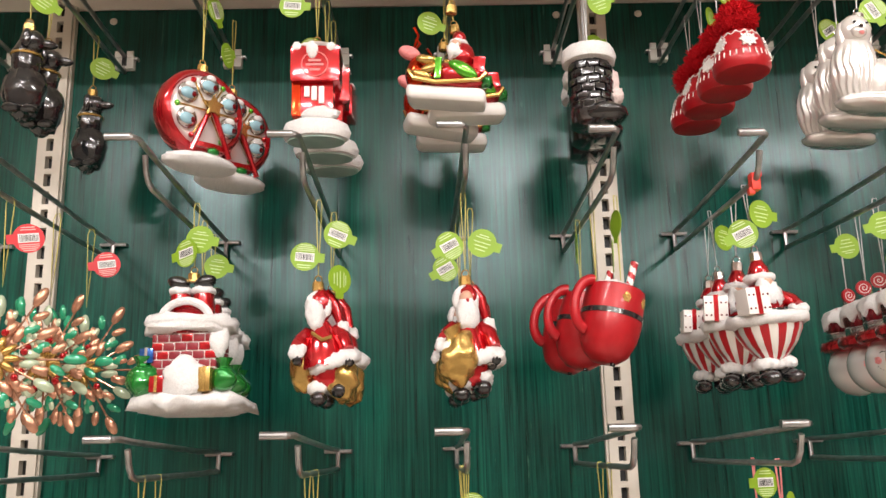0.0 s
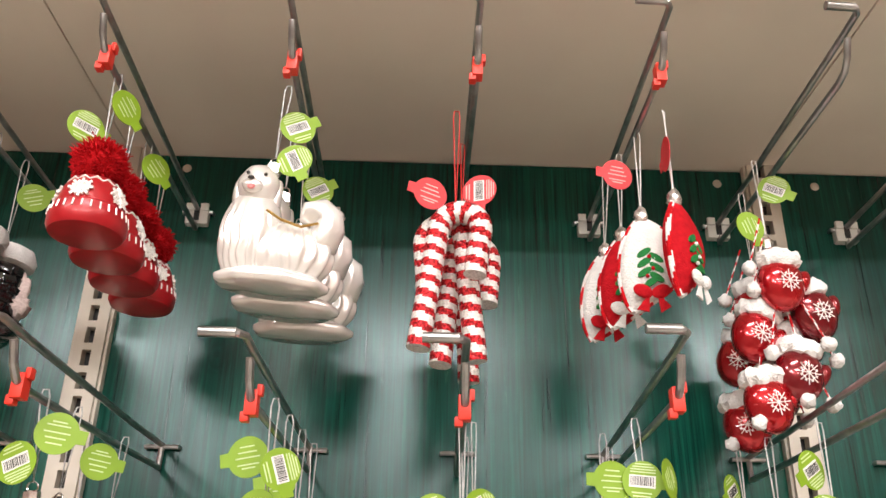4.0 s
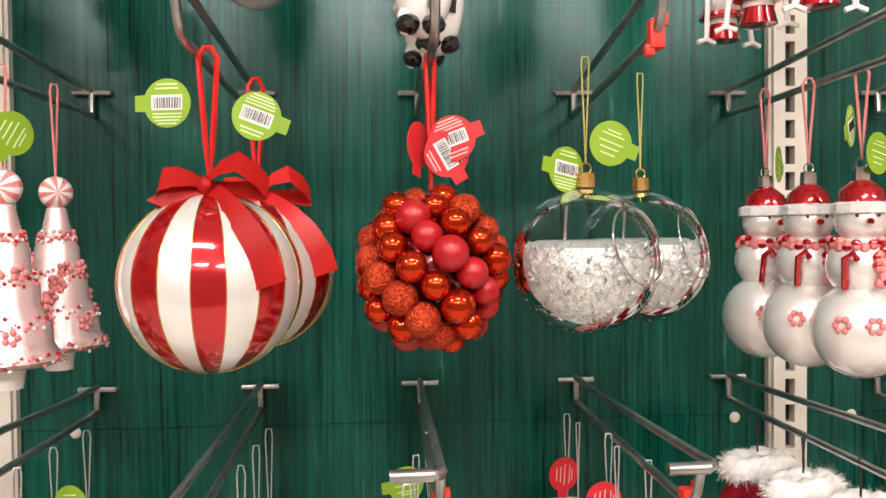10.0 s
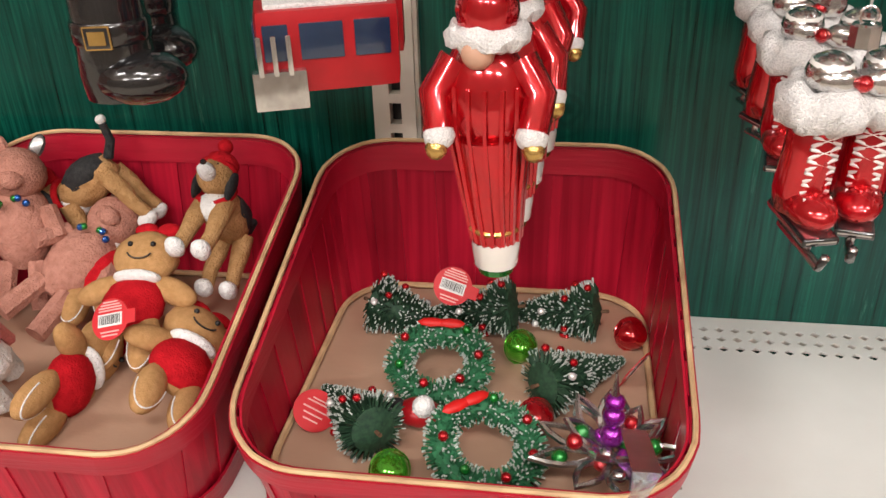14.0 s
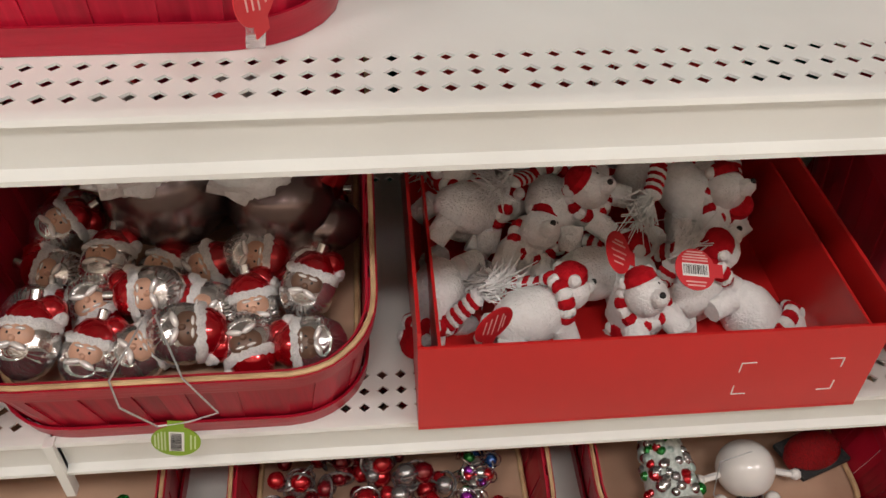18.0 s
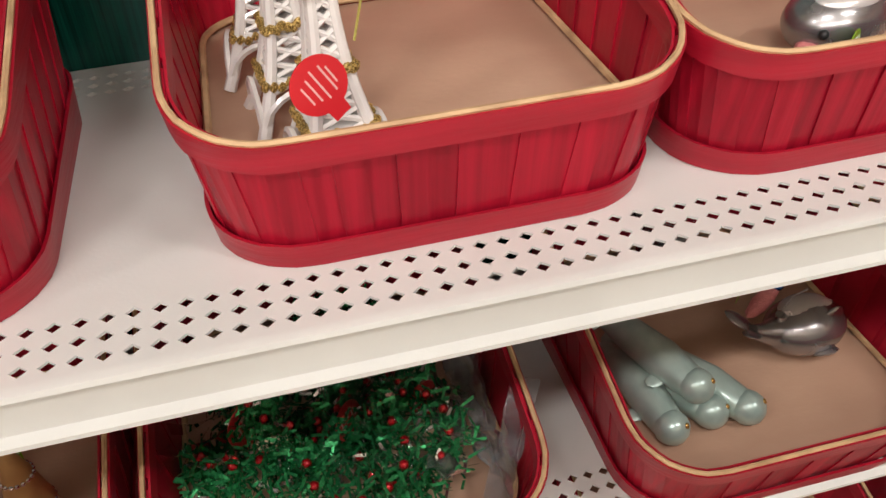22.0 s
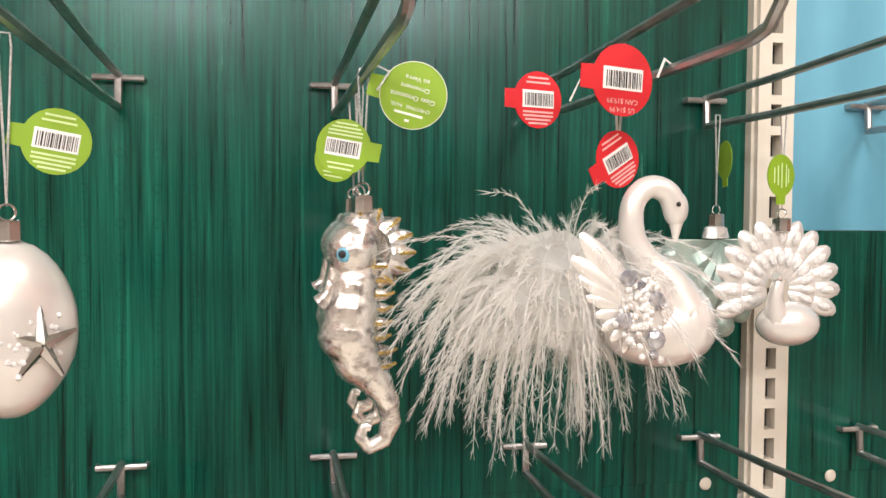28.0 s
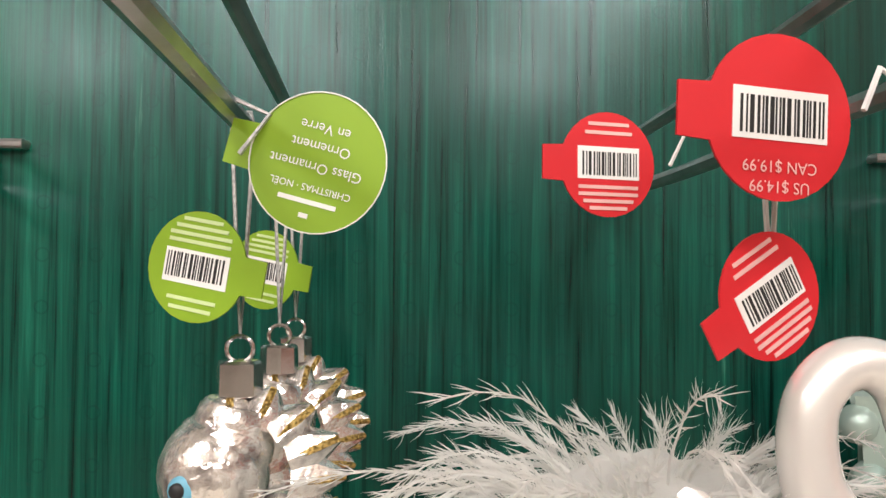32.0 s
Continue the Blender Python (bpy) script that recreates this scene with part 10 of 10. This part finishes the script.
c1 = loose("striped_candy_cane", long_cane((WHITE_PAINT, RED_MATTE)), pose(0.858, 0.835, FLOOR_B, 3, 0, 2), "red and white striped candy cane lying in a basket", "ornament")
again(c1, pose(0.884, 0.822, FLOOR_B, 3, 0, -10), pose(0.872, 0.850, FLOOR_B + 0.013, 3, 0, 14))
loose("red_candy_cane", long_cane((RED_MATTE,), True), pose(0.928, 0.822, FLOOR_B, 3, 0, -4), "red candy cane with white dots lying in a basket", "ornament")
loose("white_candy_cane", long_cane((WHITE_PAINT,), False), pose(0.908, 0.820, FLOOR_B, 3, 0, 2), "white candy cane lying in a basket", "ornament")


def cone_tree(mat, h=0.085, r=0.020):
    s = Shape()
    lathe(s.use(mat), [(0, 0), (r, 0.001), (r * 0.78, h * 0.33), (r * 0.80, h * 0.34), (r * 0.52, h * 0.66), (r * 0.54, h * 0.67), (r * 0.10, h), (0, h)], 22)
    for f in (0.06, 0.35, 0.68):
        for i in range(18):
            a = 2 * math.pi * i / 18
            R = r * (1 - 0.72 * f)
            ball(s.use(SILVER), (R * math.cos(a), R * math.sin(a), h * f), 0.0019, 6)
    return s


TAN_WOOD = material("tan_turned_wood", (0.55, 0.33, 0.13), 0.55, second=(0.45, 0.26, 0.10), scale=60)
c2 = loose("cone_tree_ornament", cone_tree(TAN_WOOD, 0.095, 0.021), pose(1.018, 0.895, FLOOR_B), "tan cone tree ornament with silver bead rings", "ornament")
again(c2, pose(1.190, 0.915, FLOOR_BASE))
s = Shape()
ball(s.use(PINK_PEARL), (0, 0, 0.014), 0.014, 14, (2.0, 1, 0.9))
ball(s.use(SILVER), (-0.008, -0.004, 0.020), 0.010, 12, (1.3, 1, 0.8))
fluffy(s.use(FROST), (-0.032, 0, 0.016), 0.010, 8, 0.5, 90)
tube(s.use(PINK_PEARL), [(0.022, 0, 0.012), (0.046, -0.004, 0.010)], 0.006, 8)
loose("pink_figure_ornament", s, pose(0.990, 0.833, FLOOR_B, 0, 0, -12), "pink pearl glass ornament lying in a basket", "ornament")
for x, y, r1 in ((0.872, 0.955, 30), (0.935, 0.960, -20), (0.985, 0.955, 50), (1.045, 0.845, 10)):
    loose_tag(x, y, FLOOR_B + 0.016, "green", -70, r1, 0, "bar" if x > 0.9 else "front")

# bagged tinsel wreaths
rr = random.Random(91)
for i, (x, y, rx) in enumerate(((1.170, 0.885, -25), (1.230, 0.890, -30), (1.275, 0.940, -25), (1.190, 0.960, -20), (1.245, 0.985, -15), (1.205, 0.905, 10), (1.285, 0.870, -20), (1.245, 0.850, -10))):
    s = Shape()
    for j in range(1000):
        a, b = rr.uniform(0, 6.283), rr.uniform(0, 6.283)
        c = Vector((0.036 * math.cos(a), 0.034 * math.sin(a), 0.014))
        d = Vector((math.cos(a) * math.cos(b), math.sin(a) * math.cos(b), math.sin(b)))
        p = c + d * rr.uniform(0.003, 0.019)
        u = Vector((rr.gauss(0, 1), rr.gauss(0, 1), rr.gauss(0, 1))).normalized() * rr.uniform(0.003, 0.007)
        w = u.orthogonal().normalized() * 0.0011
        b_ = s.use(TINSEL if j % 8 else SILVER)
        b_.faces.new([b_.verts.new(p + q) for q in (u + w, u - w, -u - w, -u + w)])
    for j in range(12):
        a = j * 0.55
        ball(s.use(RED_GLASS), (0.034 * math.cos(a), 0.034 * math.sin(a), 0.026), 0.0038, 8)
    loose("tinsel_wreath", s, pose(x, y, FLOOR_B + (0.020, 0.022, 0.024, 0.030, 0.036, 0.050, 0.026, 0.038)[i], rx, 0, 20 * i), "green tinsel wreath with red berries in clear bag", "wreath")
    bm = bmesh.new()
    n_ = 12
    vs_ = [[bm.verts.new((-0.055 + 0.110 * u / n_, -0.055 + 0.110 * v / n_, 0.034 + 0.014 * noise.noise(Vector((u * 0.7, v * 0.7, i * 3.1))))) for v in range(n_ + 1)] for u in range(n_ + 1)]
    for u in range(n_):
        for v in range(n_):
            bm.faces.new((vs_[u][v], vs_[u + 1][v], vs_[u + 1][v + 1], vs_[u][v + 1]))
    tagged(part("plastic_bag", bm, CLEAR_GLASS, at=pose(x, y, FLOOR_B + 0.028 + 0.004 * i, rx, 0, 20 * i)), "crinkled clear plastic bag round a wreath", "bag", "loose stock in the baskets")
for i in range(9):
    bm = bmesh.new()
    n_ = 10
    vs_ = [[bm.verts.new((-0.010 + 0.020 * u / 3, -0.045 + 0.09 * v / n_, 0.012 * noise.noise(Vector((u * 0.8, v * 0.7, i * 5.3))))) for v in range(n_ + 1)] for u in range(4)]
    for u in range(3):
        for v in range(n_):
            bm.faces.new((vs_[u][v], vs_[u + 1][v], vs_[u + 1][v + 1], vs_[u][v + 1]))
    bmesh.ops.solidify(bm, geom=bm.faces[:], thickness=0.0004)
    tagged(part("plastic_bag_edge", bm, CLEAR_FILM, at=pose(1.305 + 0.006 * i, 0.850 + 0.034 * (i % 4), FLOOR_B + 0.040, -35, 25 * i, -20)), "crumpled edge of a clear plastic bag", "bag", "loose stock in the baskets")
loose_tag(1.242, 0.880, FLOOR_B + 0.062, "red", -50, 80, 0, "front")
loose_tag(1.168, 0.900, FLOOR_B + 0.058, "red", -50, 80, 0, "front")
loose_tag(1.300, 0.905, FLOOR_B + 0.040, "red", -30, 80, 0, "front")

# belugas and a swim ring
s = Shape()
tube(s.use(TEAL_PEARL), [(0, 0, 0.012), (0, 0.030, 0.015), (0, 0.065, 0.016), (0, 0.095, 0.010)], [0.013, 0.016, 0.014, 0.006], 14)
ball(s.bm, (0, -0.004, 0.013), 0.014, 14)
for sx in (-1, 1):
    ball(s.bm, (0.012 * sx, 0.100, 0.010), 0.012, 10, (1, 0.8, 0.25), turn=pose(0, 0, 0, 0, 0, 30 * sx))
    ball(s.bm, (0.014 * sx, 0.022, 0.008), 0.009, 8, (1.2, 0.8, 0.25))
ball(s.use(GOLD), (0.006, -0.012, 0.020), 0.003, 6)
bl = loose("beluga_ornament", s, pose(1.478, 0.850, FLOOR_B, 0, 0, 8), "pale sea-green glitter whale ornament", "ornament")
again(bl, pose(1.512, 0.855, FLOOR_B + 0.001, 0, 0, 25), pose(1.540, 0.850, FLOOR_B + 0.001, 0, 0, 32), pose(1.500, 0.862, FLOOR_B + 0.026, 0, 0, 22))
s = Shape()
lathe(s.use(SILVER_PEARL), [(0.012 + 0.0, 0.014)] + [(0.026 + 0.014 * math.cos(radians(a)), 0.014 + 0.014 * math.sin(radians(a))) for a in range(180, -181, -20)], 30)
lathe(s.bm, [(0, 0.008), (0.014, 0.008), (0.014, 0.010), (0, 0.011)], 20)
loose("swim_ring_ornament", s, pose(1.648, 0.985, FLOOR_B + 0.018, -35, 0, 0), "silver swim ring ornament", "ornament")
loose_tag(1.600, 0.960, FLOOR_B + 0.034, "green", -50, 100, 0, "front")
s = Shape()
ball(s.use(PINK_PAINT), (0, 0, 0.008), 0.008, 10, (2.6, 1, 0.8))
ball(s.use(BLUE_GLASS), (0.018, 0, 0.010), 0.007, 10)
loose("float_ornament", s, pose(1.606, 0.935, FLOOR_B + 0.028, 0, -30, 20), "pink and blue glass ornament", "ornament")

# red box with bagged dark stock
dark_box = thing("card_box", pose(0.02, 0.808, SHELF_B + 0.0005), "red card display box of bagged ornaments", "box", "loose stock in the baskets")
part("front_panel", boxes((-hx, hx, 0, th, 0, ht), bevel=0.0008), RED_CARD, dark_box)
part("base", boxes((-hx, hx, th, dp, 0, th)), RED_CARD, dark_box, smooth=False)
for sx in (-1, 1):
    part("side_panel", boxes((sx * hx - (th if sx > 0 else 0), sx * hx + (0 if sx > 0 else th), th, dp, th, ht)), RED_CARD, dark_box, smooth=False)
rr = random.Random(95)
for i in range(12):
    s = Shape()
    ball(s.use((DARK_RED, PURPLE_GLASS, PINK_PEARL)[i % 3]), (0, 0, 0.016), 0.016, 12, (1.5, 0.8, 1), rough=0.15, freq=80)
    loose("bagged_ornament", s, pose(-0.10 + 0.045 * (i % 6), 0.85 + 0.06 * (i // 6), SHELF_B + 0.005 + 0.02 * (i % 2), 0, 0, rr.uniform(0, 180)), "dark purple and red bagged ornament in a box", "ornament")

# ---- base deck ----
for i in range(14):
    if i < 10:
        mat, word = ((RED_GLASS, "red"), (GREEN_GLASS, "green"), (SILVER_PEARL, "silver"), (RED_GLASS, "red"))[i % 4]
        loose("bauble", bauble(0.019, mat), pose(0.045 + 0.042 * (i % 5), 0.85 + 0.046 * (i // 5), FLOOR_BASE, 20 * i, 15, 0), "shiny " + word + " bauble in a low basket", "bauble")
rr = random.Random(97)
s = Shape()
for i in range(140):
    x, y = rr.uniform(-0.075, 0.080), rr.uniform(-0.03, 0.12)
    z = rr.uniform(0.008, 0.045)
    ball(s.use((DARK_RED, RED_GLASS, GREY_SILVER)[i % 3]), (x, y, z), rr.uniform(0.006, 0.010), 10)
    m = pose(x, y, z, rr.uniform(0, 180), rr.uniform(0, 180), 0)
    if i % 2:
        tube(s.use(GREY_SILVER if i % 4 else DARK_RED), [m @ Vector((0.012 * math.cos(2 * math.pi * j / 12), 0.012 * math.sin(2 * math.pi * j / 12), 0)) for j in range(12)], 0.0012, 5, closed=True)
tagged(s.done("bead_cluster", None, "", pose(0.416, 0.880, FLOOR_BASE)), "tangled cluster of red beads and metal rings", "ornament", "loose stock in the baskets", "stuff")
s = Shape()
for i in range(40):
    x, y = rr.uniform(-0.016, 0.016), rr.uniform(-0.03, 0.05)
    z = rr.uniform(0.006, 0.026)
    ball(s.use((PURPLE_GLASS, GREEN_GLASS, SILVER, RED_GLASS, BLUE_GLASS)[i % 5]), (x, y, z), rr.uniform(0.0035, 0.0065), 8)
    m = pose(x, y, z, rr.uniform(0, 180), rr.uniform(0, 180), 0)
    tube(s.use(SILVER), [m @ Vector((0.009 * math.cos(2 * math.pi * j / 10), 0.009 * math.sin(2 * math.pi * j / 10), 0)) for j in range(10)], 0.0009, 5, closed=True)
jew = tagged(s.done("jewel_garland", None, "", pose(0.528, 0.890, FLOOR_BASE)), "silver garland of coloured jewels", "ornament", "loose stock in the baskets", "stuff")
again(jew, pose(1.245, 0.900, FLOOR_BASE, 0, 0, 20), pose(1.262, 0.860, FLOOR_BASE, 0, 0, 70))
s = Shape()
lathe(s.use(SNOW_BRISTLE), [(0, 0), (0.024, 0.002), (0.022, 0.03), (0.016, 0.07), (0.008, 0.10), (0, 0.104)], 18)
for i in range(170):
    f = rr.random()
    a = rr.uniform(0, 6.283)
    R = 0.024 * (1 - f * 0.62)
    ball(s.use((SILVER, GREY_SILVER, TEAL_PEARL, SILVER, RED_GLASS, GREEN_GLASS)[i % 6]), (R * math.cos(a), R * math.sin(a), 0.004 + 0.096 * f), rr.uniform(0.0035, 0.0062), 8)
loose("beaded_tree_ornament", s, pose(0.694, 0.840, FLOOR_BASE + 0.026, -72, 0, 4), "frosted beaded cone tree lying in a low basket", "ornament")
s = Shape()
ball(s.use(WHITE_PAINT), (0, 0, 0.026), 0.026, 22)
ball(s.use(BLACK_GLOSS), (0, -0.022, 0.012), 0.011, 12, (1.2, 0.5, 0.8))
for sx in (-1, 1):
    tube(s.use(WHITE_PAINT), [(0.022 * sx, -0.004, 0.026), (0.042 * sx, -0.008, 0.024)], 0.0032, 6)
    ball(s.bm, (0.044 * sx, -0.008, 0.024), 0.0055, 8)
    ball(s.bm, (0.024 * sx, -0.020, 0.006), 0.007, 10)
tube(s.use(SILVER_CORD), [(0, 0, 0.052), (-0.030, -0.006, 0.048), (-0.034, -0.020, 0.020), (-0.020, -0.030, 0.006)], 0.0006, 5)
loose("snowman_ball_ornament", s, pose(0.766, 0.872, FLOOR_BASE), "white ball snowman ornament with black mouth", "ornament")
s = Shape()
ball(s.use(material("red_glitter", (0.50, 0.010, 0.014), 0.4, 0.4, second=(0.14, 0.002, 0.004), scale=1200, bump=1.0, bump_scale=1200, contrast=(0.45, 0.55))), (0, 0, 0.018), 0.020, 16, (1.5, 1, 0.9))
box(s.use(BLACK_CLOTH), -0.028, 0.028, -0.021, 0.021, 0.014, 0.020, 0.003)
rg = loose("red_glitter_ornament", s, pose(0.838, 0.890, FLOOR_BASE, 0, 0, 20), "red glitter ornament with black belt", "ornament")
again(rg, pose(0.815, 0.965, FLOOR_BASE, 0, 0, -30))
wc = loose("white_cone_ornament", cone_tree(WHITE_PAINT, 0.080, 0.016), pose(1.152, 0.868, FLOOR_BASE), "white cone tree ornament with silver bead rings", "ornament")
again(wc, pose(1.118, 0.905, FLOOR_BASE))
s = Shape()
ball(s.use(BLACK_GLOSS), (0, 0, 0.028), 0.016, 14, (1, 1, 1.7))
ball(s.use(WHITE_PAINT), (0, -0.006, 0.024), 0.012, 12, (1, 1, 1.5))
ball(s.use(RED_MATTE), (0, -0.002, 0.044), 0.012, 12, (1.2, 1.2, 0.4))
ball(s.use(GREEN_GLASS), (0.012, 0, 0.008), 0.008, 10)
pg = loose("penguin_ornament", s, pose(1.155, 0.930, FLOOR_BASE), "black and white bird ornament with red scarf", "ornament")
again(pg, pose(1.128, 0.960, FLOOR_BASE, 0, 0, 30))
s = Shape()
ball(s.use(RED_MATTE), (0, 0, 0.010), 0.011, 10, (1.3, 0.9, 0.9), rough=0.3, freq=60)
ball(s.use(WHITE_PAINT), (0.004, -0.005, 0.013), 0.009, 10, (1.2, 0.9, 0.9), rough=0.3, freq=60)
loose("crumpled_wrapper", s, pose(1.272, 0.835, FLOOR_BASE), "crumpled red and white wrapper", "wrapper")


def toy_car():
    s = Shape()
    box(s.use(PINK_PEARL), -0.018, 0.018, -0.034, 0.034, 0.006, 0.024, 0.006)
    box(s.use(SILVER_PEARL), -0.014, 0.014, -0.014, 0.022, 0.022, 0.036, 0.006)
    for x in (-0.016, 0.016):
        for y in (-0.020, 0.020):
            lathe(s.use(GREY_SILVER), [(0, -0.003), (0.007, -0.003), (0.008, 0), (0.007, 0.003), (0, 0.003)], 14, (x, y, 0.008), tilt=pose(0, 0, 0, 0, 90))
    box(s.use(SILVER), -0.012, 0.012, -0.0355, -0.0335, 0.010, 0.016, 0.001)
    return s


car = loose("pink_car_ornament", toy_car(), pose(1.560, 0.905, FLOOR_BASE, 0, 0, -30), "pink and silver glass car ornament", "ornament")
again(car, pose(1.612, 0.872, FLOOR_BASE, 0, 0, -15))
loose("bauble", bauble(0.021, PEARL), pose(1.515, 0.850, FLOOR_BASE, 30, 40, 0), "cream pearl bauble in a low basket", "bauble")
loose("bauble", bauble(0.016, PEARL), pose(1.470, 0.900, FLOOR_BASE, 30, 40, 0), "cream pearl bauble in a low basket", "bauble")
loose_tag(1.492, 0.868, FLOOR_BASE + 0.006, "green", -80, 20, 0, "front")
loose_tag(1.630, 0.905, FLOOR_BASE + 0.030, "green", -60, 50, 0, "front")

PROTOS = [HOOK, HOOK_CLIP, SOCKET, BASKET, SLOPED_BASKET] + ORNAMENTS

for proto in PROTOS:
    for ob in (*proto.children_recursive, proto):
        bpy.data.objects.remove(ob)
